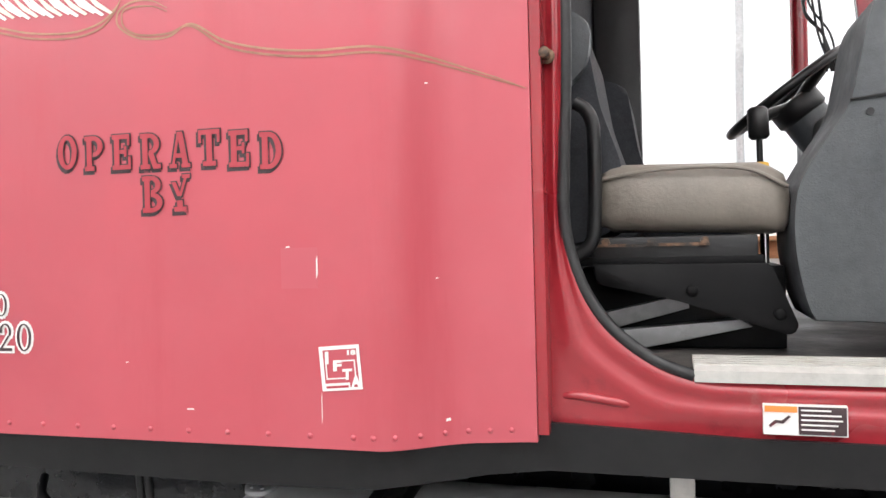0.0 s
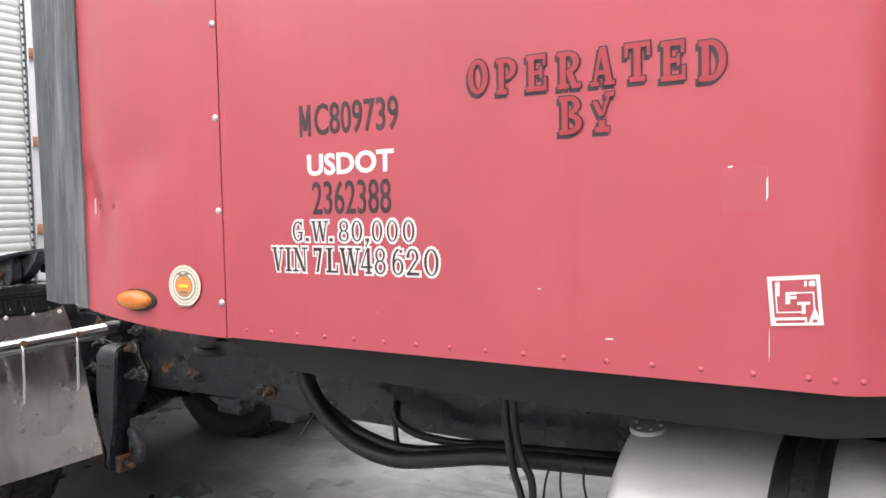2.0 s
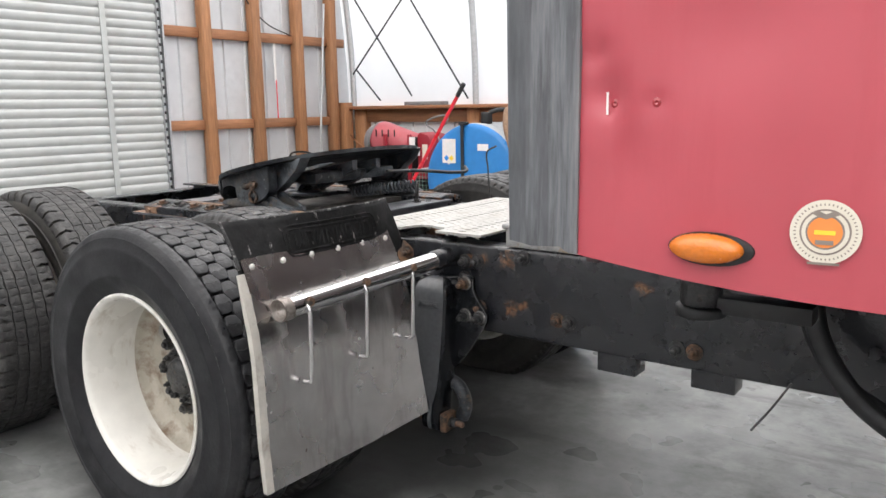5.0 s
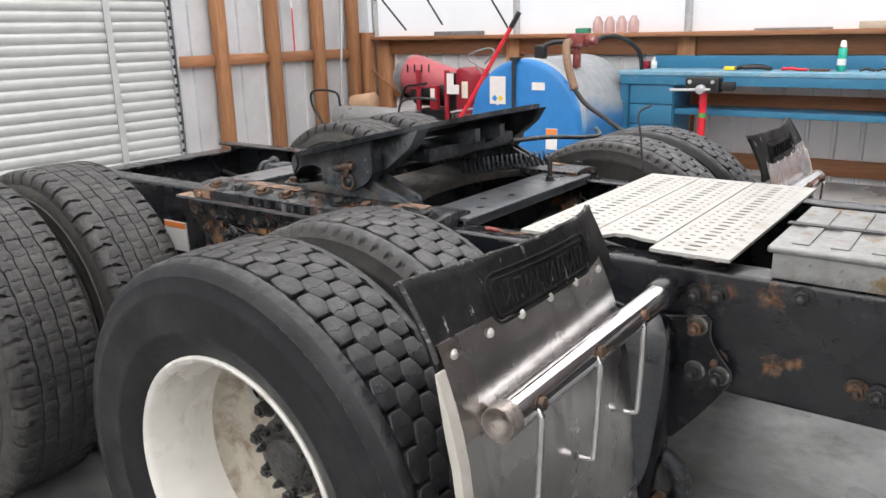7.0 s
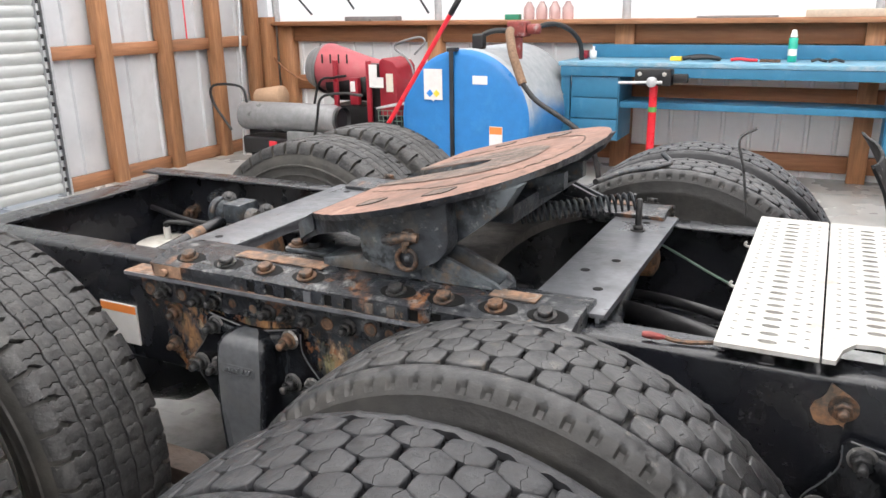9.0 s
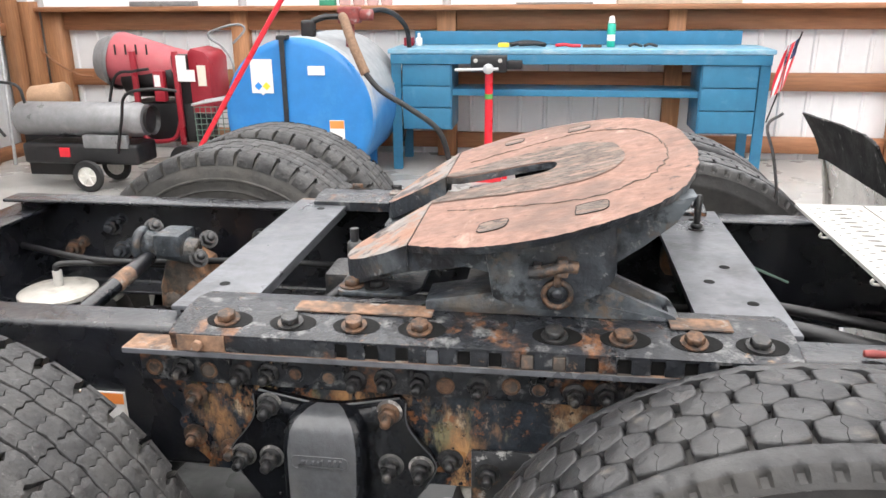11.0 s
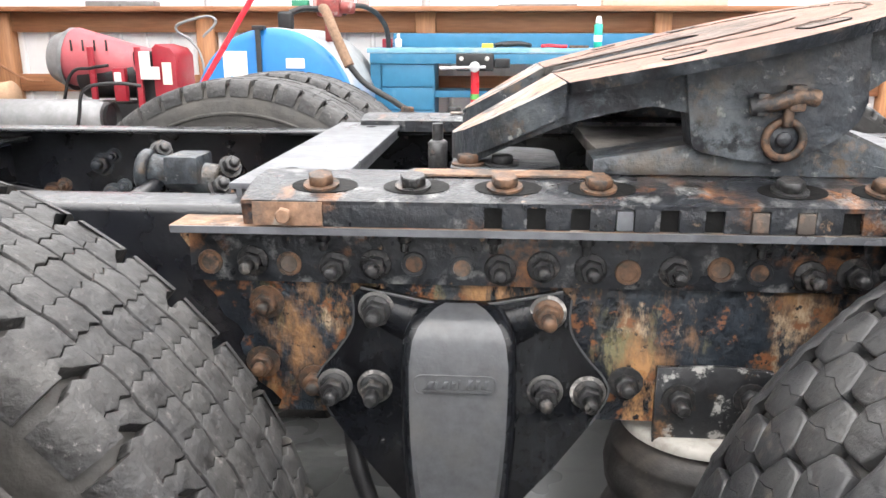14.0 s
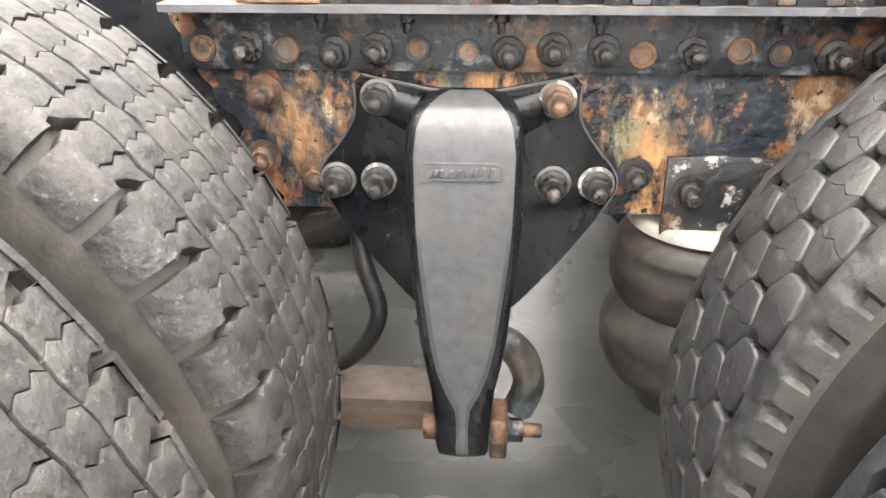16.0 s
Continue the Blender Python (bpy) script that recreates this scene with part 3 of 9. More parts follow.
# far side: a low timber wall with white sheet, membrane above
wall_far = structure("wall_far", sheet(B(), "x", Y1 - 0.02, X0, X1, 0.0, SILL - 0.02, 0.225, 0.016, -1), M_SHEET_W,
                     "low white ribbed sheet wall behind timber framing", "wall", 0)
wall_rear = structure("wall_rear", sheet(B(), "y", X0, 4.93, Y1 + 0.05, 0.0, 5.6, 0.30, 0.022, 1), M_SHEET,
                      "grey galvanised ribbed sheet end wall", "wall", 0)
bm = B()
sheet(bm, "y", X0, Y0, 4.93, 3.9, 6.6, 0.30, 0.022, 1)
sheet(bm, "y", X0, Y0, -0.45, 0.0, 3.9, 0.30, 0.022, 1)
structure("wall_rear_upper", bm, M_SHEET, "galvanised ribbed sheet round the roller door", "wall", 0)
# unseen wall, added up to 2.2 m to hold back light from the near side
wall_near = structure("wall_near", sheet(B(), "x", Y0 + 0.1, X0, X1, 0.0, 2.2, 0.225, 0.016, 1), M_SHEET_W,
                      "low white ribbed sheet wall behind timber framing", "wall", 0)
# unseen end of the hall, its grey chosen to dim light from the front
bm = B()
box(bm, X1, X1 + 0.06, Y0, Y1, 0.0, 6.6)
structure("wall_front", bm, M_FRONT, "unseen grey end wall, added to shape the light from the front", "wall")


def timber(name, x0, x1, y0, y1, z0, z1, parent, mat):
    return part(name, box(B(), x0, x1, y0, y1, z0, z1, 0.004, 0, 1), mat, parent)


# timber of the far wall
for px, w in ((-8.95, 0.19), (-7.11, 0.15), (-5.205, 0.17), (-3.235, 0.14), (-1.31, 0.21), (0.63, 0.15), (2.55, 0.15), (4.5, 0.15), (6.4, 0.15), (8.3, 0.15)):
    timber("timber_post", px - w / 2, px + w / 2, 7.745, 7.862, 0.0, SILL - 0.045, wall_far, M_WOOD)
xs = [X0 + 0.1, -8.855, -7.185, -7.035, -5.29, -5.12, -3.305, -3.165, -1.415, -1.205, 0.555, 0.705, 2.475, 2.625, 4.425, 4.575, 6.325, 6.475, 8.225]
for a, b in zip(xs[1::2], xs[2::2]):
    timber("girt", a + 0.002, b - 0.002, 7.80, 7.862, 0.61, 0.76, wall_far, M_WOOD_H)
    timber("girt", a + 0.002, b - 0.002, 7.80, 7.862, 0.07, 0.21, wall_far, M_WOOD_H)
    timber("header_board", a + 0.002, b - 0.002, 7.785, 7.862, 1.12, SILL - 0.045, wall_far, M_WOOD_H)
timber("sill_board", X0 + 0.06, -1.2, 7.62, 7.90, SILL - 0.042, SILL, wall_far, M_WOOD_H)
timber("sill_board", -1.196, X1, 7.62, 7.90, SILL - 0.042, SILL, wall_far, M_WOOD_H)
# timber of the end wall
for py in (5.48, 6.18, 6.86, 7.45):
    timber("timber_post", -9.215, -9.095, py - 0.058, py + 0.058, 0.0, 5.0, wall_rear, M_WOOD)
ys = [4.95, 5.422, 5.538, 6.122, 6.238, 6.802, 6.918, 7.392, 7.508, 7.72]
for z0, z1 in ((0.0, 0.12), (1.09, 1.20), (2.10, 2.21), (3.11, 3.22)):
    for a, b in zip(ys[0::2], ys[1::2]):
        timber("girt", -9.215, -9.165, a + 0.002, b - 0.002, z0, z1, wall_rear, M_WOOD_H)

# roller door
bm = B()
prof, z = [], 0.03
while z < 3.9:
    for q, h in ((0.0, 0.0), (0.012, 0.014), (0.055, 0.020), (0.075, 0.014), (0.083, 0.0)):
        prof.append((z + q, h))
    z += 0.088
rows = [[bm.verts.new((-9.14 + h, y, zz)) for zz, h in prof] for y in (-0.35, 4.86)]
rows += [[bm.verts.new((-9.16 + h, y, zz)) for zz, h in prof] for y in (4.86, -0.35)]
for k in range(4):
    a, b = rows[k], rows[(k + 1) % 4]
    for i in range(len(prof) - 1):
        bm.faces.new((a[i], a[i + 1], b[i + 1], b[i]))
door_1 = structure("door_1", bm, M_ROLL, "closed white steel roller door of narrow curved slats", "roller door", 50)
part("door_strap", box(B(), -9.118, -9.108, 4.235, 4.295, 0.03, 3.88, 0.002), M_ROLL, door_1, "white vertical strap with spots of rust")
bm = B()
box(bm, -9.20, -9.10, 4.865, 4.885, 0.0, 4.0)
box(bm, -9.20, -9.10, 4.915, 4.935, 0.0, 4.0)
box(bm, -9.20, -9.185, 4.885, 4.915, 0.0, 4.0)
part("guide_rail", bm, M_TUBE, door_1)
bm = B()
for k in range(44):
    box(bm, -9.097, -9.085, 4.862, 4.885, 0.04 + k * 0.088, 0.075 + k * 0.088, 0.003)
part("end_locks", bm, M_DARK, door_1)

# membrane roof over steel hoops
YM = (Y0 + Y1) / 2
HALF = Y1 - YM - 0.06


def hoop(a):
    """The roof's cross-section: a from 0 at the far sill to 1 at the near sill."""
    if a < 0.13 or a > 0.87:
        s = (a if a < 0.5 else 1 - a) / 0.13
        y, z = HALF - 0.22 * s * s, SILL + 2.0 * s
    else:
        t = (a - 0.13) / 0.74
        y, z = (HALF - 0.22) * math.cos(math.pi * t), SILL + 2.0 + 2.7 * math.sin(math.pi * t) ** 0.8
        return YM + y, z
    return YM + (y if a < 0.5 else -y), z


outline = [hoop(k / 60) for k in range(61)]
bm = B()
rows = [[bm.verts.new((x, y, z)) for y, z in outline] for x in (X0 + 0.02, -6.0, -2.0, 2.0, 6.0, X1 + 0.05)]
for a, b in zip(rows, rows[1:]):
    for i in range(60):
        bm.faces.new((a[i], a[i + 1], b[i + 1], b[i]))
ceiling = structure("ceiling", bm, M_FABRIC, "white translucent membrane roof lit by daylight", "membrane roof", 60)

roof_frame = structure("roof_frame", box(B(), X0 + 0.1, X1, YM - 0.03, YM + 0.03, 5.90, 5.96, 0.005), M_TUBE, "galvanised steel hoops that carry the roof", "roof frame")
for hx in (-9.05, -7.06, -5.20, -3.23, -1.31, 0.62, 2.55, 4.5, 6.4, 8.3):
    pts = [(hx, YM + (y - YM) * 0.988, z if z < 3 else SILL + (z - SILL) * 0.985) for y, z in (hoop(k / 40) for k in range(41))]
    part("hoop_tube", hose(B(), pts, 0.038, 10, 0), M_TUBE, roof_frame)
part("purlin", hose(B(), [(X0 + 0.1, Y1 - 0.19, 3.16), (X1, Y1 - 0.19, 3.16)], 0.016, 8, 0), M_TUBE, roof_frame)
for p, q in (((-9.02, 7.72, 2.80), (-8.02, 7.72, 1.45)), ((-9.02, 7.72, 1.75), (-8.05, 7.70, 2.72)), ((-8.05, 7.70, 2.70), (-7.15, 7.72, 1.40)), ((-8.95, 7.72, 1.80), (-8.55, 7.72, 1.40))):
    part("brace_rod", hose(B(), [p, q], 0.011, 8, 0), M_DARK, roof_frame)


# ---------------------------------------------------------------- the truck
CY = 2.42                      # centre line
RT, RB = 0.870, 0.585          # frame rail, top and bottom
AXLES = (-3.886, -5.292)
HUBZ, TR = 0.455, 0.520
truck = thing("semi_truck", (-2.0, CY, 0.0), "red long-nose semi tractor with a sleeper cab and bare rear frame", "truck")


def rail(y, s):
    """A channel with its web outside; s points from the web to the open side."""
    t, w = 0.010, 0.085
    pts = rounded([(y, RB), (y + s * w, RB), (y + s * w, RB + t), (y + s * t, RB + t), (y + s * t, RT - t), (y + s * w, RT - t), (y + s * w, RT), (y, RT)], 0.012, 3)
    return prism(B(), pts, -5.86, 1.6, "x")


rail_n = part("frame_rail", rail(1.97, 1), M_RAIL, truck, "black painted steel channel with rust patches")
rail_f = part("frame_rail", rail(2.87, -1), M_BLACK, truck)

# plain and rusted cover plate on the outside of the near rail between the axles
bm = B()
edge = [(-4.885 - 0.0062 * k + 0.012 * math.sin(k * 1.3) * math.sin(k * 0.45 + 1), 0.588 + k * 0.0135) for k in range(20)]
prism(bm, edge + [(-3.9, 0.845), (-3.9, 0.588)], 1.9655, 1.9685, "y")
part("rail_liner", bm, M_RUSTY, rail_n, "rust-streaked reinforcing plate")

def ring(cx, cy, r, n=16, a0=0.0):
    return [(cx + r * math.cos(a0 + k * math.tau / n), cy + r * math.sin(a0 + k * math.tau / n)) for k in range(n)]


for x0, x1, y0, y1 in ((-4.955, -4.81, 2.03, 2.81), (-3.995, -3.83, 2.03, 2.81)):
    bm = B()
    box(bm, x0, x1, y0, y1, 0.880, 0.889, 0.002)
    box(bm, x0 + 0.010, x0 + 0.018, y0, y1, 0.856, 0.881)
    box(bm, x1 - 0.018, x1 - 0.010, y0, y1, 0.856, 0.881)
    part("crossmember", bm, M_GREY_STEEL, truck, "flat grey steel cross plate")
# black discs on the plates paint the shade inside open bolt holes
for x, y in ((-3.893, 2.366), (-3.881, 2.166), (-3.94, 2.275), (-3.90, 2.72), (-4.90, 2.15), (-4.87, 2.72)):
    part("plate_hole", prism(B(), ring(x, y, 0.011, 16), 0.8885, 0.8896, "z"), M_PIT, truck, "black disc painting the shade in a bolt hole")
for x in (-5.80, -2.5, -0.6):
    bm = B()
    box(bm, x - 0.004, x + 0.004, 1.981, 2.859, 0.62, 0.84)
    box(bm, x - 0.06, x + 0.06, 1.981, 2.859, 0.832, 0.842, 0.002)
    box(bm, x - 0.06, x + 0.06, 1.981, 2.859, 0.612, 0.622, 0.002)
    part("crossmember", bm, M_BLACK, truck)

BOLT_X = (-4.809, -4.695, -4.583, -4.470, -4.245, -4.135, -4.023, -3.922)


def mount(s):
    """The mounting angle and slotted base rail on one frame rail; s is 1 on the near side, -1 on the far side."""
    def Y(y):
        return CY + s * (y - CY)
    def bx(bm, x0, x1, ya, yb, z0, z1, bev=0.0, mat=0):
        a, b = sorted((Y(ya), Y(yb)))
        return box(bm, x0, x1, a, b, z0, z1, bev, mat)
    bm = B()
    bx(bm, -4.990, -3.855, 1.9085, 1.9685, 0.8505, 0.8592, 0.0015)
    angle = part("mounting_angle", bm, M_ORANGE_RUST, truck, "rusty steel angle ledge along the rail")
    bm = B()
    bx(bm, -4.988, -3.858, 1.9060, 1.9088, 0.8500, 0.8588)
    part("angle_edge", bm, M_GREY_STEEL, angle, "bare grey edge of the ledge")
    bm = B()
    bx(bm, -4.985, -3.87, 1.9535, 1.9615, 0.775, 0.8502, 0.001)
    part("angle_leg", bm, M_BLACK_RUST, angle)
    # sloping slotted base rail
    bm = B()
    prof = [(Y(1.9165), 0.8595), (Y(1.9165), 0.8850), (Y(1.9095), 0.8862), (Y(1.9095), 0.8915), (Y(1.924), 0.8962), (Y(1.975), 0.9075), (Y(2.035), 0.909), (Y(2.085), 0.899), (Y(2.085), 0.8745)]
    prism(bm, prof, -4.90, -3.86, "x", 0.003)
    base = part("base_rail", bm, M_BLACK_RUST, truck, "black slotted base rail with bolts and rust")
    for xa, xb in ((-4.70, -4.455), (-4.055, -3.955)):
        part("rust_strip", bx(B(), xa, xb, 1.985, 2.030, 0.9095, 0.912), M_ORANGE_RUST, base)
    for i, x in enumerate(BOLT_X):
        bm = B()
        bolt(bm, (x, Y(1.950), 0.9030), (0, -0.22 * s, 1), 0.0165, 0.012, 1.35)
        part("bolt", bm, M_RUST_BOLT if i % 3 != 1 else M_BOLT, base)
        # black disc round the bolt paints the shade of its recess
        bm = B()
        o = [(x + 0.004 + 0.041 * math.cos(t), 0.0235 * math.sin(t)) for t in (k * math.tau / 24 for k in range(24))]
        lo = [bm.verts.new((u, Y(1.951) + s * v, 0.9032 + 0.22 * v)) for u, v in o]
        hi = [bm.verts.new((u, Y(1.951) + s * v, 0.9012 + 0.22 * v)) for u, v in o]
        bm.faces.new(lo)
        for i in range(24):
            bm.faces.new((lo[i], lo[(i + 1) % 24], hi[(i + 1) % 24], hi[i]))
        part("bolt_slot", bm, M_PIT, base, "black disc painting the shade of a bolt recess")
    # black strip behind the teeth paints the shade inside the slots
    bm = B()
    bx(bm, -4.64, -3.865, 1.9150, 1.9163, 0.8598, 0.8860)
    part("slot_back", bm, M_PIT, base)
    for k in range(14):
        x = -4.5713 + k * 0.0515
        bm = B()
        bx(bm, x - 0.0150, x + 0.0150, 1.9094, 1.9168, 0.8596, 0.8880, 0.0015)
        part("tooth", bm, M_BLACK_RUST, base)
        if k in (5, 6, 2, 12):
            bm = B()
            bx(bm, x + 0.0158, x + 0.0357, 1.9075, 1.9160, 0.8605, 0.8850, 0.003)
            part("lock_block", bm, M_ORANGE_RUST if k != 2 else M_GREY_STEEL, base)
    for xa, xb in ((-4.80, -4.607), (-3.866, -3.861)):
        part("tooth", bx(B(), xa, xb, 1.9094, 1.9168, 0.8596, 0.8880, 0.0015), M_BLACK_RUST, base)
    bm = B()
    bx(bm, -4.885, -4.80, 1.9070, 1.9092, 0.8610, 0.8900, 0.001)
    bolt(bm, (-4.845, Y(1.9070), 0.875), (0, -s, 0), 0.010, 0.01, 0)
    part("end_stop", bm, M_ORANGE_RUST, base)
    if s > 0:
        # row of bolts and empty holes in the angle's leg
        for k in range(19):
            x = -4.959 + k * 0.0535 + 0.004 * math.sin(k * 2.3)
            z = 0.800 + 0.003 * math.sin(k * 1.7)
            bm = B()
            if k in (0, 2, 5, 6, 10, 12, 13):
                spin(bm, [(0.0105, 0.001), (0.0115, -0.0022), (0.0155, -0.0022), (0.0165, 0.0)], 18, "y", (x, 1.9535, z))
                hole = part("hole_rim", bm, M_BLACK_RUST if k in (5, 6, 13) else M_RUST_BOLT, angle, "rusty rim of an empty bolt hole")
                part("hole", rod(B(), (x, 1.9537, z), (x, 1.9530, z), 0.0112, 14), M_RUSTY_BRACKET if k in (0, 2, 6, 12) else M_RUST_BOLT, hole)
            else:
                rod(bm, (x, 1.9535, z), (x, 1.9495, z), 0.0205, 18, bev=0.0015)
                bolt(bm, (x, 1.9495, z), (0, -1, -0.03), 0.0150, 0.013, 0, 0.020)
                part("bolt", bm, M_STUD, angle, "oily hexagon nut with a grey threaded end")
            if k in (3, 5, 7, 9, 13, 16):
                bm = B()
                bolt(bm, (x - 0.009, 1.9300, 0.8500), (0, 0, -1), 0.0095, 0.010, 1.3, 0.016)
                part("clamp_bolt", bm, M_STUD, angle)


mount(1)
mount(-1)


# ---- wheels
def tyre_mesh(style, slots=False):
    bm = B()
    side = [(0.296, -0.100), (0.308, -0.112), (0.335, -0.126), (0.362, -0.138), (0.368, -0.1405), (0.373, -0.139), (0.41, -0.143), (0.442, -0.141), (0.449, -0.1425), (0.455, -0.140)]
    if style == 0:
        side += [(0.476, -0.1345), (0.484, -0.1335), (0.494, -0.127), (0.506, -0.117), (0.5125, -0.105), (0.5142, -0.094), (0.513, -0.0895), (0.503, -0.0880)]
    else:
        side = side[:6] + [(0.39, -0.1405), (0.393, -0.1440), (0.398, -0.1412), (0.41, -0.143), (0.424, -0.1425), (0.427, -0.1465), (0.432, -0.1465), (0.435, -0.1425), (0.445, -0.141)]
        side += [(0.462, -0.136), (0.480, -0.128), (0.492, -0.118), (0.498, -0.110)]
    crown_base = [(TR - 0.017, -0.08), (TR - 0.015, 0.0), (TR - 0.017, 0.08)]
    if style == 0:
        # smooth walls, a plain floor under the blocks, and a wavy shoulder rib with a slot every few centimetres
        spin(bm, side[:12], 96)
        spin(bm, [(r, -h) for r, h in side[:12]], 96)
        spin(bm, side[-1:] + crown_base + [(r, -h) for r, h in side[-1:]], 96)
        band = [(0.484, 0.1335), (0.490, 0.1295), (0.4955, 0.1262), (0.501, 0.1218), (0.5062, 0.1165), (0.5100, 0.1105), (0.5128, 0.1040), (0.5142, 0.0960), (0.5130, 0.0895), (0.5030, 0.0880)]
        deep = (0.0, 0.0, 0.0060, 0.0080, 0.0030, 0.0, 0.0, 0.0, 0.0, 0.0)
        seg = 80 * 9
        for sgn in (-1, 1):
            rings = []
            for k in range(seg):
                a = k * math.tau / seg
                row = []
                for i, (r, h) in enumerate(band):
                    cut = deep[i] * (0.0, 0.0, 0.0, 1.0, 1.0, 1.0, 0.0, 0.0, 0.0)[k % 9] if slots else 0.0
                    sway = 0.0022 * math.sin(46 * a + sgn) + 0.0010 * math.sin(131 * a) if i in (6, 7, 8, 9) else 0.0
                    rr, hh = r - cut * 0.75 + sway * 0.4, h - cut * 0.7 + sway
                    row.append(bm.verts.new((rr * math.cos(a), sgn * hh, rr * math.sin(a))))
                rings.append(row)
            for k in range(seg):
                p, q = rings[k], rings[(k + 1) % seg]
                for i in range(len(band) - 1):
                    bm.faces.new((p[i], p[i + 1], q[i + 1], q[i])).material_index = 1 if i > 3 else 0
    else:
        spin(bm, side + crown_base + [(r, -h) for r, h in side[::-1]], 96)
    rnd = random.Random(style)

    def crown(y):
        return TR - 0.40 * y * y

    chain = []

    def tie(v):
        chain.append(v)
        if len(chain) > 1:
            bm.edges.new(chain[-2:])

    bm.verts.ensure_lookup_table()
    if style == 0:
        for i in (0, 96 * 12, 2 * 96 * 12, 2 * 96 * 12 + 96 * 5, 2 * 96 * 12 + 96 * 5 + 720 * 10):
            tie(bm.verts[i])

    def block(outline, depth=0.016, inset=0.0035, drop=0.0, sharp=0):
        """One tread block from an outline of (angle, across); its first few points (sharp) keep a crisp edge."""
        ca, cyy = sum(a for a, _ in outline) / len(outline), sum(y for _, y in outline) / len(outline)
        rings = []
        low = rnd.uniform(0, 0.0010) + drop
        for shrink, dz in ((0.0, -depth), (0.0, -inset * 0.7 - low), (inset * 0.4, -inset * 0.2 - low), (inset, -low)):
            row = []
            for i, (a, y) in enumerate(outline):
                da, dy = (a - ca) * TR, y - cyy
                k = max(0.0, 1 - shrink / max(1e-6, math.hypot(da, dy))) if i >= sharp else 1.0
                r = crown(y) + (dz if i >= sharp or dz < -0.01 else -low - 0.0002)
                aa, yy = ca + da * k / TR, cyy + dy * k
                row.append(bm.verts.new((r * math.cos(aa), yy, r * math.sin(aa))))
            rings.append(row)
        n = len(outline)
        for p, q in zip(rings, rings[1:]):
            for i in range(n):
                bm.faces.new((p[i], p[(i + 1) % n], q[(i + 1) % n], q[i])).material_index = 1
        bm.faces.new(rings[-1]).material_index = 1
        tie(rings[0][0])

    if style == 0:
        # interlocking six-sided blocks in four rows, each cut by a wavy sipe
        n = 46
        st = math.tau / n
        hh, cc, g = 0.0290, 0.0130, 0.0034
        for row, yc in enumerate((-0.0640, -0.0213, 0.0213, 0.0640)):
            for k in range(n):
                a = (k + (0.5 if row % 2 else 0.0)) * st + rnd.uniform(-0.002, 0.002)
                e = st * 0.5 - g / TR
                up = min(hh - g, 0.0865 - yc)
                dn = min(hh - g, yc + 0.0865)
                cu, cd = min(cc, up - 0.004), min(cc, dn - 0.004)
                w = 0.22 * e
                lean = 0.12 * e * (1 if row % 2 else -1)
                wave = [(lean, up), (0.07 * e, up * 0.45), (-0.08 * e, 0.0), (0.06 * e, -dn * 0.45), (-lean, -dn)]
                cut = 0.0004 / TR
                right = [(a + d + cut, yc + y) for d, y in wave] + [(a + w * 1.4, yc - dn), (a + e * 0.93, yc - cd - 0.003), (a + e, yc - cd + 0.004), (a + e, yc + cu - 0.004), (a + e * 0.93, yc + cu + 0.003), (a + w * 1.4, yc + up)]
                left = [(a + d - cut, yc + y) for d, y in wave[::-1]] + [(a - w * 1.4, yc + up), (a - e * 0.93, yc + cu + 0.003), (a - e, yc + cu - 0.004), (a - e, yc - cd + 0.004), (a - e * 0.93, yc - cd - 0.003), (a - w * 1.4, yc - dn)]
                drop = rnd.uniform(0, 0.0008)
                block(right, 0.017, 0.0040, drop, 5)
                block(left, 0.017, 0.0040, drop, 5)
    else:
        # worn ribs parted by narrow zigzag grooves and cut by fine crooked sipes
        n = 98
        st = math.tau / n

        def cutline(y0, y1, amp):
            m = 4
            return [((rnd.uniform(0.4, 1.0) * amp * (1 if i % 2 else -1)) / TR, y0 + (y1 - y0) * i / m) for i in range(m + 1)]

        for row, (y0, y1) in enumerate(((-0.112, -0.066), (-0.062, -0.024), (-0.0205, 0.0205), (0.024, 0.062), (0.066, 0.112))):
            edge = row in (0, 4)
            cuts = [[(d + q, y) for d, y in cutline(y0, y1, 0.0036)] for q in [rnd.uniform(-0.010, 0.010) for _ in range(n)]]
            for k in range(n):
                a0, a1 = k * st, (k + 1) * st
                notch = edge and k % 2 == 0
                gap = (0.0002 + rnd.choice((0, 0, 0.0003, 0.0003, 0.0010))) / TR
                wide = 0.0125 / TR if notch else 0.0
                left = [(a0 + d + gap + (wide if (y > 0) == (row == 4) and abs(y) > 0.080 else 0.0), y) for d, y in cuts[k]]
                right = [(a1 + d - gap, y) for d, y in cuts[(k + 1) % n]]
                mid = 0.5 * (a0 + a1)
                zig = 0.0018 * (1 if k % 2 else -1)
                o = left + [(mid, y1 + (0 if row == 4 else zig))] + right[::-1] + [(mid, y0 + (0 if row == 0 else zig))]
                block([(p + rnd.uniform(-0.0012, 0.0012), q + rnd.uniform(-0.0009, 0.0009)) for p, q in o], 0.015, 0.0012, rnd.choice((0.0, 0.0, 0.0003, 0.0008, 0.0016)))
        for sgn in (-1, 1):
            for k in range(n // 2):
                a = 2 * k * st + 0.0225
                b = 2 * (k + 1) * st + rnd.uniform(-0.004, 0.0)
                p = [(0.5165, 0.108), (0.5145, 0.1175), (0.505, 0.1285), (0.490, 0.1335), (0.474, 0.1345)]
                fa = [bm.verts.new((r * math.cos(a), sgn * y, r * math.sin(a))) for r, y in p]
                fb = [bm.verts.new((r * math.cos(b), sgn * y, r * math.sin(b))) for r, y in p]
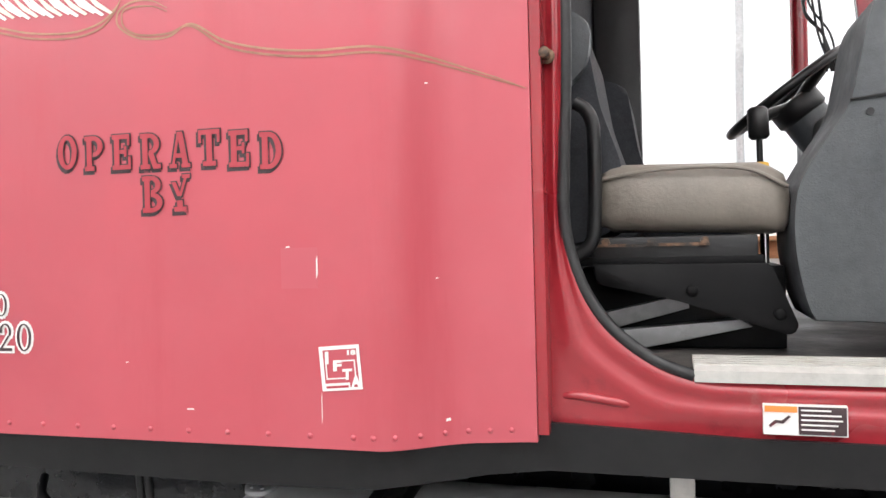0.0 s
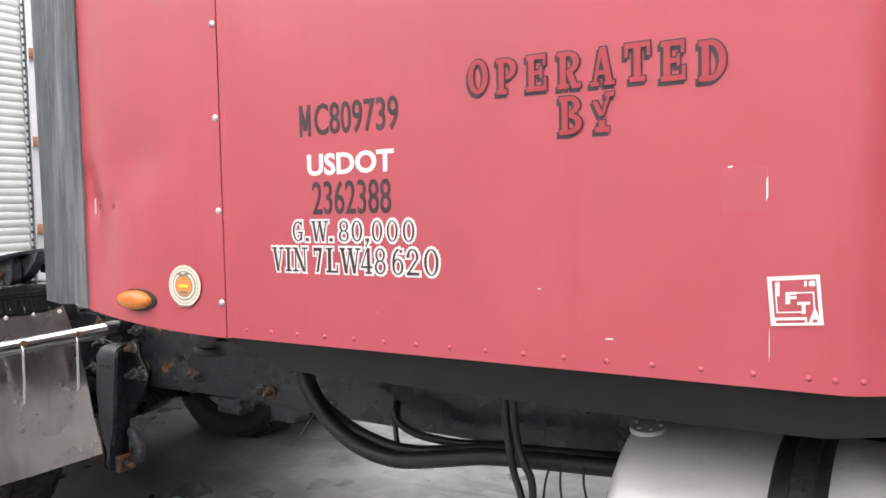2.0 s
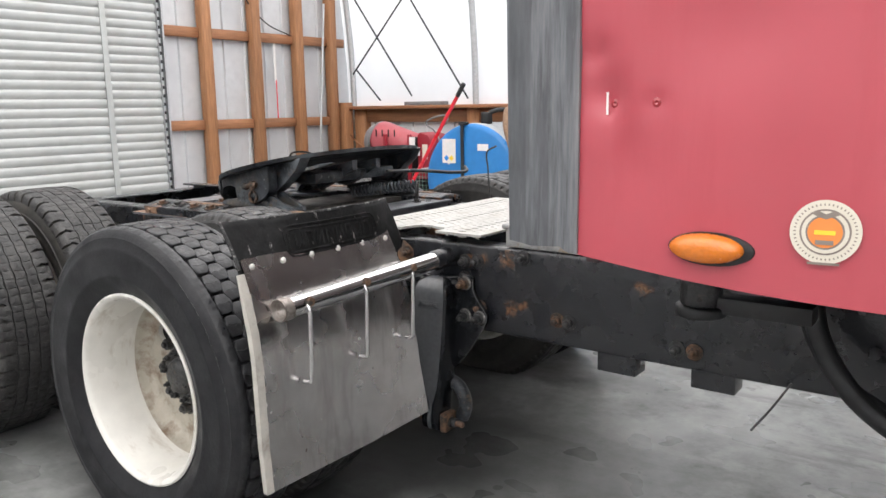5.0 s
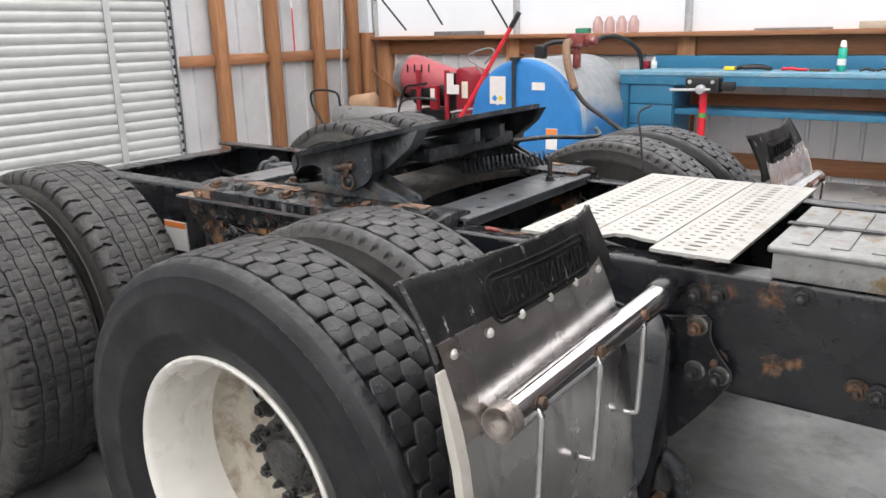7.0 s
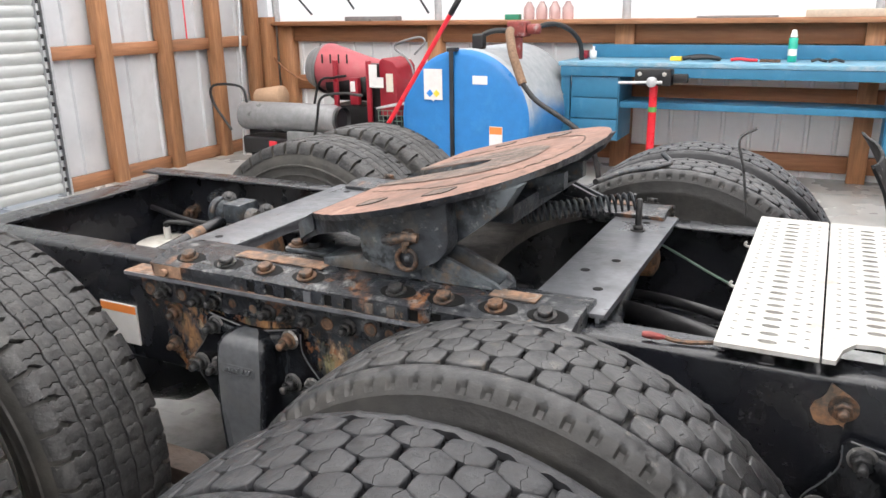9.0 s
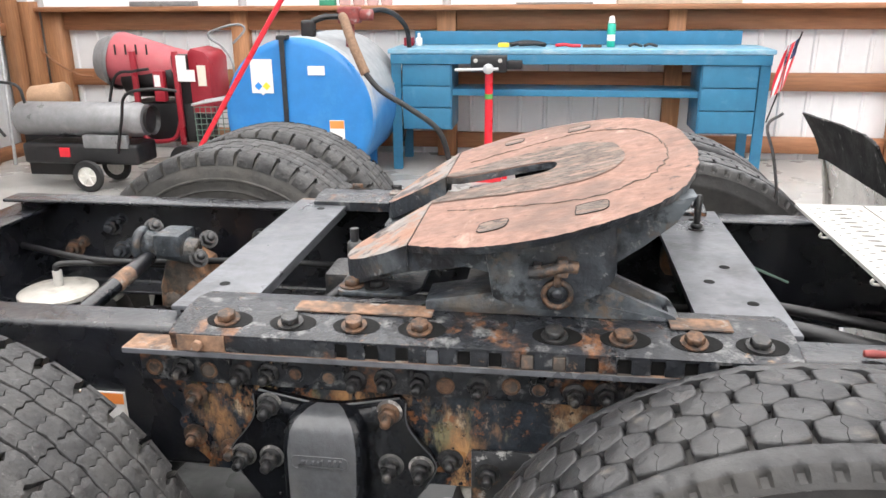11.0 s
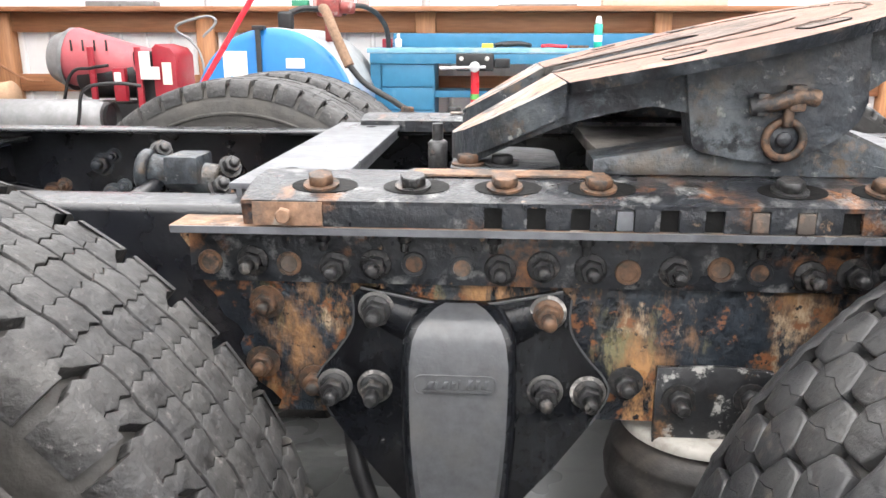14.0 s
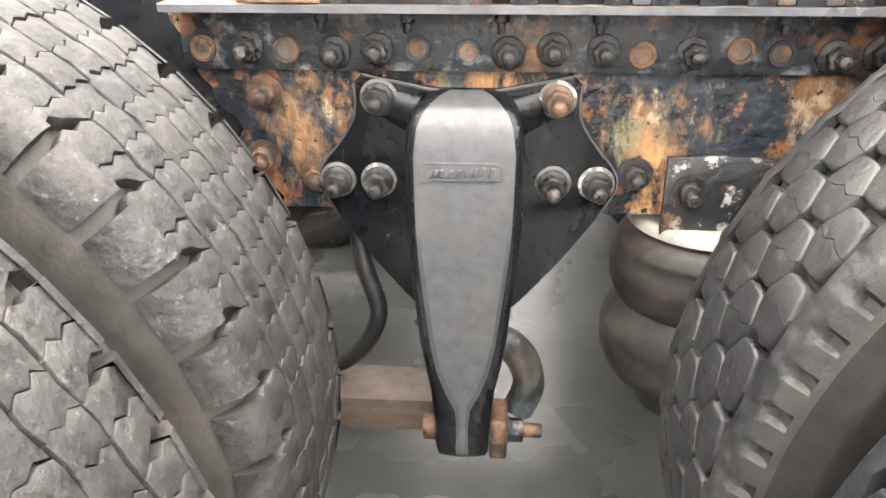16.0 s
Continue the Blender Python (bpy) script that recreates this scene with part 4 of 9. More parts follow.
                for i in range(4):
                    bm.faces.new((fa[i], fb[i], fb[i + 1], fa[i + 1])).material_index = 1
                tie(fa[0])
                for f in (fa, fb):
                    bm.faces.new(f + [bm.verts.new((0.480 * math.cos(a if f is fa else b), sgn * 0.108, 0.480 * math.sin(a if f is fa else b)))])
    for v in bm.verts:
        low = -HUBZ + 0.002
        if v.co.z < low + 0.05:
            v.co.y *= 1 + 0.05 * min(1.0, (low + 0.05 - v.co.z) / 0.05)
            v.co.z = max(v.co.z, low + 0.02 * min(1.0, max(0.0, low - v.co.z)))
    return mesh_of("tyre", bm, [M_TYRE_DUSTY_SIDE, M_TYRE_DUSTY] if slots else [M_TYRE_SIDE, M_TYRE] if style == 0 else [M_TYRE_OLD_SIDE, M_TYRE_OLD], 40)


def loop_edges(bm, pts):
    vs = [bm.verts.new(p) for p in pts]
    return [bm.edges.new((vs[i], vs[(i + 1) % len(vs)])) for i in range(len(vs))]


def punched(bm, outer, holes, lift, mat=0):
    """A flat sheet with holes in it; lift turns two numbers into a place."""
    es = loop_edges(bm, [lift(*p) for p in outer])
    for hpts in holes:
        es += loop_edges(bm, [lift(*p) for p in hpts])
    fs = bmesh.ops.triangle_fill(bm, use_beauty=True, use_dissolve=False, edges=es)["geom"]
    for f in fs:
        if isinstance(f, bmesh.types.BMFace):
            f.material_index = mat
    return bm


def rim_mesh():
    """A steel wheel seen from its dished side: lip towards -y, disc deep inside."""
    bm = B()
    spin(bm, [(0.306, -0.112), (0.309, -0.117), (0.303, -0.120), (0.294, -0.116), (0.288, -0.104), (0.286, -0.085), (0.277, -0.055), (0.272, 0.0), (0.270, 0.050)], 64)
    spin(bm, [(0.270, 0.050), (0.264, 0.076), (0.250, 0.092), (0.228, 0.098)], 64, mat=1)
    bmesh.ops.remove_doubles(bm, verts=bm.verts, dist=0.0001)
    holes = [ring(0.188 * math.cos(a), 0.188 * math.sin(a), 0.031, 18) for a in (radians(150), radians(330))]
    punched(bm, ring(0, 0, 0.228, 64), holes + [ring(0, 0, 0.07, 32)], lambda u, v: (u, 0.098, v), 1)
    for hpts in holes:
        a = [bm.verts.new((u, 0.098, v)) for u, v in hpts]
        b = [bm.verts.new((u, 0.113, v)) for u, v in hpts]
        for i in range(18):
            bm.faces.new((a[i], a[(i + 1) % 18], b[(i + 1) % 18], b[i]))
    spin(bm, [(0.309, -0.117), (0.298, 0.0), (0.300, 0.11), (0.309, 0.12)], 64)
    return mesh_of("rim", bm, [M_WHEEL, M_WHEEL_DISC], 40)


def hub_mesh():
    bm = B()
    spin(bm, [(0.0, 0.030), (0.050, 0.030), (0.056, 0.035), (0.060, 0.046), (0.090, 0.050), (0.096, 0.056), (0.097, 0.085), (0.11, 0.098)], 32)
    for k in range(10):
        a = k * math.tau / 10
        bolt(bm, (0.078 * math.cos(a), 0.050, 0.078 * math.sin(a)), (0, -1, 0), 0.010, 0.014, 1.3, 0.012)
    return mesh_of("hub", bm, M_BOLT, 40)


def lug_mesh():
    bm = B()
    bolt(bm, (0, 0, 0), (0, -1, 0), 0.019, 0.024, 1.4, 0.012)
    return mesh_of("lug_nut", bm, M_BOLT, 40)


TYRES, RIM, HUB, LUG = (tyre_mesh(0), tyre_mesh(1), tyre_mesh(0, True)), rim_mesh(), hub_mesh(), lug_mesh()
for ax, xc in enumerate(AXLES):
    for s in (1, -1):
        for dual in (0, 1):
            yc = CY - s * (CY - (1.312 + 0.350 * dual))
            turn = pose(xc, yc, HUBZ, 0, 0, 0 if s > 0 else 180)
            spun = turn @ pose(0, 0, 0, 0, 13 * dual + 37 * ax + 5, 0)
            flip = spun if dual == 0 else spun @ pose(0, 0, 0, 0, 0, 180)
            wheel = place("wheel", RIM, truck, flip, "cream painted dished steel wheel")
            place("tyre", TYRES[ax] if ax or not dual else TYRES[2], wheel, turn, "black tyre with worn six-sided tread blocks" if ax == 0 and not dual else "muddy tyre with six-sided blocks and slotted shoulders" if ax == 0 else "dusty old tyre with cracked tread")
            if dual == 0:
                place("hub", HUB, wheel, spun, "dark greasy axle hub")
                for k in range(10):
                    a = k * math.tau / 10 + 0.1
                    place("lug_nut", LUG, wheel, spun @ pose(0.138 * math.cos(a), 0.097, 0.138 * math.sin(a)))
    bm = B()
    spin(bm, [(0.075, -0.80), (0.085, -0.35), (0.11, -0.30), (0.19, -0.16), (0.21, 0.0), (0.19, 0.16), (0.11, 0.30), (0.085, 0.35), (0.075, 0.80)], 28, "y", (xc, CY, HUBZ))
    spin(bm, [(0.06, 0.0), (0.13, 0.02), (0.15, 0.12), (0.09, 0.24), (0.07, 0.34)], 24, "x", (xc + 0.1, CY, HUBZ + 0.02))
    part("drive_axle", bm, M_BLACK, truck)
    for s in (1, -1):
        bm = B()
        y = CY - s * 0.57
        spin(bm, [(0.21, -0.09), (0.21, 0.09), (0.19, 0.10), (0.08, 0.10)], 32, "y", (xc, y, HUBZ))
        part("brake_drum", bm, M_CAST, truck)


# ---- fifth wheel coupling
FS, FC = 0.23, 2.44


def fz(x):
    return 1.024 + FS * (x + 4.504)


half_w = [(-4.504, 0.408), (-4.46, 0.445), (-4.39, 0.488), (-4.316, 0.510), (-4.236, 0.508), (-4.149, 0.478), (-4.085, 0.432), (-4.035, 0.356), (-4.0, 0.25), (-3.978, 0.12)]
throat = [(-4.243, 0.0), (-4.25, 0.030), (-4.275, 0.050), (-4.34, 0.057), (-4.42, 0.062), (-4.47, 0.076), (-4.504, 0.112)]


def slab(bm, outline, top, thick, mat=0, side_mat=None):
    hi = [bm.verts.new((x, FC + y, top(x, y))) for x, y in outline]
    lo = [bm.verts.new((x, FC + y * 0.985, top(x, y) - thick)) for x, y in outline]
    n = len(outline)
    es = [bm.edges.new((hi[i], hi[(i + 1) % n])) for i in range(n)]
    for f in bmesh.ops.triangle_fill(bm, use_beauty=True, edges=es)["geom"]:
        if isinstance(f, bmesh.types.BMFace):
            f.material_index = mat
    es = [bm.edges.new((lo[i], lo[(i + 1) % n])) for i in range(n)]
    for f in bmesh.ops.triangle_fill(bm, use_beauty=True, edges=es)["geom"]:
        if isinstance(f, bmesh.types.BMFace):
            f.material_index = side_mat if side_mat is not None else mat
    for i in range(n):
        bm.faces.new((hi[i], hi[(i + 1) % n], lo[(i + 1) % n], lo[i])).material_index = side_mat if side_mat is not None else mat
    return bm


def curve2(pts, steps=5):
    return [(v.x, v.y) for v in smooth_path([(x, y, 0) for x, y in pts], steps)]


near_edge = [(x + random.uniform(-0.0022, 0.0022), y + random.uniform(-0.0022, 0.0022)) for x, y in curve2([(x, -w) for x, w in half_w], 9)]
outline = near_edge + [(x, -y) for x, y in near_edge[::-1]] + [(x, y) for x, y in curve2(throat[::-1])] + [(x, -y) for x, y in curve2(throat)][1:]
bm = slab(B(), outline, lambda x, y: fz(x), 0.015, 0, 1)
fifth = part("fifth_wheel", bm, [M_FWTOP, M_CAST], truck, "heavy tilted coupling plate with worn brown top and grease")
for s in (1, -1):
    # sloping tips at the rear
    bm = B()
    o = [(-4.5055, 0.408), (-4.55, 0.382), (-4.60, 0.338), (-4.64, 0.285), (-4.660, 0.232), (-4.664, 0.195), (-4.650, 0.163), (-4.60, 0.138), (-4.5055, 0.112)]
    slab(bm, [(x, y * -s) for x, y in o], lambda x, y: fz(-4.5055) + (x + 4.5055) * 0.55, 0.042, 0, 1)
    part("ramp_tip", bm, [M_TIP, M_CAST], fifth, "bare worn ramp tip")
    # cast skirt that hangs from the plate's edge and curves in under the tip
    bm = B()
    rim_in = [(-4.655, 0.235, 0.940, 0.050), (-4.62, 0.300, 0.958, 0.052), (-4.57, 0.352, 0.985, 0.048), (-4.504, 0.398, fz(-4.504) - 0.012, 0.042), (-4.45, 0.432, fz(-4.45) - 0.012, 0.036), (-4.40, 0.436, fz(-4.40) - 0.012, 0.038), (-4.35, 0.438, fz(-4.35) - 0.012, 0.060)]
    rows = [[bm.verts.new((x, FC - s * h, z)), bm.verts.new((x, FC - s * (h - 0.003), z - d)), bm.verts.new((x, FC - s * (h - 0.030), z - d)), bm.verts.new((x, FC - s * (h - 0.028), z))] for x, h, z, d in rim_in]
    for p, q in zip(rows, rows[1:]):
        for i in range(4):
            bm.faces.new((p[i], p[(i + 1) % 4], q[(i + 1) % 4], q[i]))
    bm.faces.new(rows[0])
    bm.faces.new(rows[-1][::-1])
    part("cast_skirt", bm, M_CAST, fifth, "oily cast skirt under the plate", smooth=60)
    # side bracket with its pivot pin
    yo, yi = FC - s * 0.443, FC - s * 0.395
    bm = B()
    a, b = sorted((yo, yi))
    prism(bm, rounded([(-4.367, fz(-4.367) - 0.013), (-4.352, 0.944), (-4.300, 0.934), (-4.244, 0.927), (-4.205, 0.944), (-4.170, 0.964), (-4.147, 0.992), (-4.152, fz(-4.152) - 0.013)], 0.012, 3), a, b, "y", 0.004)
    bracket = part("side_bracket", bm, M_CAST, fifth, "oily cast side bracket with a pivot pin")
    bm = B()
    a, b = sorted((FC - s * 0.385, FC - s * 0.33))
    prism(bm, [(-4.20, 0.965), (-4.16, 0.985), (-4.10, 1.030), (-4.05, 1.070), (-4.02, fz(-4.02) - 0.016), (-4.20, fz(-4.20) - 0.016)], a, b, "y", 0.004)
    part("front_web", bm, M_CAST, fifth)
    bm = B()
    yf = yo - s * 0.004
    ringp = [(-4.243 + 0.0225 * math.cos(t), yf, 0.9590 + 0.0225 * math.sin(t)) for t in (k * math.tau / 24 for k in range(25))]
    hose(bm, ringp, 0.0052, 8, 0)
    part("pin_ring", bm, M_RUST_BOLT, bracket)
    bm = B()
    rod(bm, (-4.243, yo + s * 0.02, 0.9590), (-4.243, yo - s * 0.002, 0.9590), 0.019, 20, bev=0.003)
    rod(bm, (-4.243, yo - s * 0.001, 0.9590), (-4.243, yo - s * 0.006, 0.9590), 0.010, 14, bev=0.002)
    part("pivot_pin", bm, M_CAST, bracket)
    bm = B()
    hose(bm, [(-4.290, yo - s * 0.012, 0.999), (-4.262, yo - s * 0.016, 1.005), (-4.235, yo - s * 0.014, 1.012), (-4.212, yo - s * 0.010, 1.010)], 0.0105, 10, 4)
    a, b = sorted((yo + s * 0.002, yo - s * 0.020))
    box(bm, -4.284, -4.270, a, b, 0.988, 1.016, 0.004)
    box(bm, -4.246, -4.226, a, b, 0.994, 1.026, 0.005)
    rod(bm, (-4.243, yo - s * 0.010, 1.000), (-4.243, yo - s * 0.008, 0.975), 0.0065, 10, bev=0.002)
    part("pin_keeper", bm, M_KEEPER, bracket, "rusty keeper bolt over the pivot pin")
    # foot on the base rail
    bm = B()
    a, b = sorted((FC - s * 0.425, FC - s * 0.34))
    prism(bm, [(-4.47, 0.9095), (-4.47, 0.929), (-4.36, 0.948), (-4.30, 0.955), (-4.22, 0.952), (-4.17, 0.932), (-4.06, 0.914), (-4.06, 0.9095)], a, b, "y", 0.004)
    foot = part("foot", bm, M_CAST, fifth, "cast foot on the base rail")
    # flared tray end of the foot: two raised rims, a sunken floor and a blunt toe
    bm = B()
    for ya, yb, up in ((0.420, 0.408, 0.0), (0.362, 0.348, 0.010)):
        a, b = sorted((FC - s * ya, FC - s * yb))
        prism(bm, rounded([(-4.200, 0.930), (-4.192, 0.962 + up), (-4.165, 0.966 + up), (-4.045, 0.917 + up * 0.6), (-4.036, 0.906), (-4.036, 0.884), (-4.10, 0.905)], 0.007, 3), a, b, "y", 0.002)
    a, b = sorted((FC - s * 0.409, FC - s * 0.361))
    prism(bm, [(-4.200, 0.915), (-4.192, 0.930), (-4.058, 0.893), (-4.052, 0.916), (-4.036, 0.910), (-4.036, 0.884), (-4.10, 0.890)], a, b, "y")
    part("foot_pad", bm, M_CAST, foot, "oily cast tray end of the foot")
    bm = B()
    a, b = sorted((FC - s * 0.33, FC - s * 0.10))
    prism(bm, rounded([(-4.66, a), (-4.54, a), (-4.50, a + 0.03), (-4.50, b - 0.03), (-4.54, b), (-4.66, b)], 0.02, 3), 0.8910, 0.9000, "z", 0.002)
    part("base_plate", bm, M_CAST, fifth)
# saddle plate that ties the two feet together, with a hollowed front edge
bm = B()
o = [(-4.42, -0.352), (-4.42, 0.352), (-4.075, 0.352), (-4.085, 0.325)]
o += [(-4.172 + 0.087 * (v / 0.325) ** 2 * (0.55 + 0.45 * (v / 0.325) ** 2), v) for v in (0.28, 0.23, 0.17, 0.10, 0.0, -0.10, -0.17, -0.23, -0.28)] + [(-4.085, -0.325), (-4.075, -0.352)]
prism(bm, [(x, FC + y) for x, y in o], 0.868, 0.892, "z", 0.003)
part("saddle_plate", bm, M_SADDLE, fifth, "greasy brown saddle plate between the feet")
# greasy wear patches and the welded ring on the plate
bm = B()
o = curve2([(-4.497, -0.135), (-4.44, -0.150), (-4.35, -0.185), (-4.26, -0.200), (-4.18, -0.180), (-4.125, -0.11), (-4.108, 0.0), (-4.125, 0.11), (-4.18, 0.180), (-4.26, 0.200), (-4.35, 0.185), (-4.44, 0.150), (-4.497, 0.135)], 3)
o = [(x + random.uniform(-0.004, 0.004), y + random.uniform(-0.005, 0.005)) for x, y in o]
o += [(x - 0.004, y * 1.04 + 0.002) for x, y in curve2(throat[::-1], 3)] + [(x - 0.004, -y * 1.04 - 0.002) for x, y in curve2(throat, 3)][1:]
es = [bm.verts.new((x, FC + y, fz(x) + 0.0022)) for x, y in o]
bmesh.ops.triangle_fill(bm, use_beauty=True, edges=[bm.edges.new((es[i], es[(i + 1) % len(es)])) for i in range(len(es))])
part("grease_patch", bm, M_GREASE, fifth, "dark scored grease")
for x, y, w, h in ((-4.357, -0.390, 0.026, 0.032), (-4.190, -0.392, 0.030, 0.033), (-4.357, 0.390, 0.026, 0.032), (-4.190, 0.392, 0.030, 0.033)):
    o = rounded([(x - w, y - h), (x + w * 0.8, y - h * 0.8), (x + w, y + h), (x - w * 0.9, y + h * 0.9)], 0.015, 3)
    o = [(u + random.uniform(-0.002, 0.002), v + random.uniform(-0.002, 0.002)) for u, v in o]
    bm = B()
    bm.faces.new([bm.verts.new((u, FC + v, fz(u) + 0.0016)) for u, v in o])
    part("grease_pocket", bm, M_GREASE, fifth)
    part("groove_line", hose(B(), [(u, FC + v, fz(u) + 0.0012) for u, v in o + o[:1]], 0.0010, 5, 0), M_PIT, fifth)
for s in (1, -1):
    bm = B()
    pts = [(x, FC + s * y, fz(x) + 0.001) for x, y in curve2([(-4.46, 0.225), (-4.365, 0.268), (-4.278, 0.305), (-4.192, 0.325), (-4.118, 0.285), (-4.062, 0.215), (-4.034, 0.10), (-4.028, 0.0)], 6)]
    hose(bm, [(x + random.uniform(-0.004, 0.004), y + random.uniform(-0.005, 0.005), z) for x, y, z in pts], 0.0013, 5, 0)
    part("groove_line", bm, M_GREASE, fifth)
bm = B()
prism(bm, [(-4.46, 0.985), (-4.44, 1.00), (-4.02, 1.09), (-4.02, 1.05), (-4.2, 0.965)], FC - 0.09, FC - 0.06, "y")
prism(bm, [(-4.46, 0.985), (-4.44, 1.00), (-4.02, 1.09), (-4.02, 1.05), (-4.2, 0.965)], FC + 0.06, FC + 0.09, "y")
box(bm, -4.25, -4.08, FC - 0.25, FC + 0.25, 1.00, 1.045, 0.01)
part("lock_housing", bm, M_CAST, fifth)


def coil(p, q, r, wire, turns, n=12):
    d, u, v = frame_at(p, q)
    L = (Vector(q) - Vector(p))
    return [tuple(Vector(p) + L * (k / (turns * n)) + (u * math.cos(k * math.tau / n) + v * math.sin(k * math.tau / n)) * r) for k in range(turns * n + 1)]


part("lock_spring", hose(B(), coil((-4.20, 2.53, 0.928), (-3.915, 2.65, 0.966), 0.022, 0.004, 19), 0.0042, 6, 0), M_CAST, fifth, "coiled black spring")
bm = B()
hose(bm, [(-4.0, 2.55, 1.03), (-3.97, 2.75, 1.02), (-3.93, 2.93, 1.0), (-3.90, 3.02, 1.0), (-3.93, 3.05, 1.02)], 0.008, 8, 5)
part("release_handle", bm, M_CAST, fifth)
bm = B()
rod(bm, (-3.905, 2.64, 0.889), (-3.905, 2.64, 0.975), 0.0085, 12, bev=0.003)
bolt(bm, (-3.905, 2.64, 0.889), (0, 0, 1), 0.014, 0.012, 1.4)
part("spring_post", bm, M_BOLT, fifth, "weathered stud that holds the spring")


# ---- suspension hangers
def hanger(xc, dirt=0.0):
    y0 = 1.93
    bm = B()
    # winged flange on the rail
    flank = [(0.139, 0.762), (0.138, 0.735), (0.143, 0.713), (0.162, 0.684), (0.184, 0.657), (0.191, 0.632), (0.170, 0.590)]
    wing = curve2([(-0.128, 0.772), (-0.09, 0.764), (0.0, 0.750), (0.09, 0.764), (0.128, 0.772)], 4)
    wing += curve2(flank, 4)
    wing += [(0.125, 0.525), (0.084, 0.474), (0.066, 0.452), (-0.066, 0.452), (-0.084, 0.474), (-0.125, 0.525)]
    wing += [(-x, z) for x, z in curve2(flank, 4)[::-1]]
    prism(bm, [(xc + x, z) for x, z in wing], y0 + 0.015, 1.9605, "y", 0.004)
    body = part("suspension_hanger", bm, M_HANGER, truck, "satin black cast suspension hanger with white-edged bolts")
    # tapered leg standing proud: a face painted lighter, as if lit, between two edge ridges that part below
    bm = B()
    rows = []
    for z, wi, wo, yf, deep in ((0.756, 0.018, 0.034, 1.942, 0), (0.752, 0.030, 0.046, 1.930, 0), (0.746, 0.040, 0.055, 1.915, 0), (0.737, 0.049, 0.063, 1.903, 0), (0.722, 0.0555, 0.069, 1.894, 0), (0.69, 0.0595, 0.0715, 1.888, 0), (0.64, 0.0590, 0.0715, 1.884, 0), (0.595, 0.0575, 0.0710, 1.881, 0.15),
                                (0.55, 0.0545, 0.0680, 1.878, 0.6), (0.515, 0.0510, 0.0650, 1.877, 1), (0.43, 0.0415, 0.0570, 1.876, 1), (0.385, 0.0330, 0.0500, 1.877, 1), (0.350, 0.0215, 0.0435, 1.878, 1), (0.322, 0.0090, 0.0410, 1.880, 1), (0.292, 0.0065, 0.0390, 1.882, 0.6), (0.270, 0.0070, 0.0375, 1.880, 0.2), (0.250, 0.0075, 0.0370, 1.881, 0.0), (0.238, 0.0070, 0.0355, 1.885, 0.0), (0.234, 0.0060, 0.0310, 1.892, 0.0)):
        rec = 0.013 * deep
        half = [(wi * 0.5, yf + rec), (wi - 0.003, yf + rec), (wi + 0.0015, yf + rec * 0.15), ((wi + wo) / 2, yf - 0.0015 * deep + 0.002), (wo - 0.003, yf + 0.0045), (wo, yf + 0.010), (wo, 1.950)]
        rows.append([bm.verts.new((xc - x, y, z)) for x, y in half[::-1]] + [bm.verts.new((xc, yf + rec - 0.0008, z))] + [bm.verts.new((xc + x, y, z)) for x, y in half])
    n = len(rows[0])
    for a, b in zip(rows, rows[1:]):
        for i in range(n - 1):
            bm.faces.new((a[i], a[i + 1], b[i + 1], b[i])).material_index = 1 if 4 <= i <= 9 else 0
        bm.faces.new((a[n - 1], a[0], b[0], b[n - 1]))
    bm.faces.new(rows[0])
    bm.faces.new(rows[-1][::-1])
    part("hanger_leg", bm, [M_HANGER, M_HANGER_LIT], body, "front face of the hanger leg, the light it catches painted grey", smooth=42)
    # webs that sweep from the leg up to the upper bolts
    for sx in (-1, 1):
        bm = B()
        rows = []
        for k in range(9):
            q = k / 8
            x = 0.052 + 0.062 * q
            zt = 0.748 + 0.016 * q * q
            rows.append([bm.verts.new((xc + sx * x, y, z)) for y, z in ((1.9455, zt), (1.936 + 0.008 * q, zt - 0.006), (1.933 + 0.010 * q, zt - 0.020 - 0.004 * q), (1.937 + 0.007 * q, zt - 0.040 + 0.008 * q), (1.9455, zt - 0.055 + 0.016 * q))])
        for a, b in zip(rows, rows[1:]):
            for i in range(4):
                bm.faces.new((a[i], a[i + 1], b[i + 1], b[i]))
        part("web", bm, M_HANGER, body, smooth=80)
    # beads in the lighter casting tone paint highlights along the wing's edges
    part("edge_bead", hose(B(), [(xc + x, y0 + 0.0155, z) for x, z in wing[:17]], 0.0022, 6, 0), M_HANGER_LIT, body)
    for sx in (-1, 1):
        part("edge_bead", hose(B(), [(xc + sx * x, y0 + 0.0155, z) for x, z in curve2(flank, 4)], 0.0016, 6, 0), M_HANGER_LIT, body)
    # oval badge with a raised emblem of plain slanting shapes
    bm = B()
    yb = 1.8805
    o = rounded([(xc - 0.054, 0.6570), (xc + 0.046, 0.6570), (xc + 0.046, 0.6805), (xc - 0.054, 0.6805)], 0.0115, 5)
    hose(bm, [(x, yb + 0.0052 + (z - 0.668) * 0.09, z) for x, z in o + o[:1]], 0.0011, 6, 0)
    part("badge_outline", bm, M_HANGER_LIT, body, "raised oval badge outline")
    bm = B()
    for k, w in enumerate((0.011, 0.006, 0.009, 0.008, 0.004, 0.009, 0.008, 0.009)):
        x = xc - 0.040 + k * 0.0098
        top = 0.6765 if k > 3 else 0.6735
        prism(bm, [(x, 0.6650), (x + w * 0.55, 0.6650), (x + w * 0.95, top), (x + w * 0.40, top)], yb + 0.0015, yb + 0.010, "y", 0.0006, 0, 1)
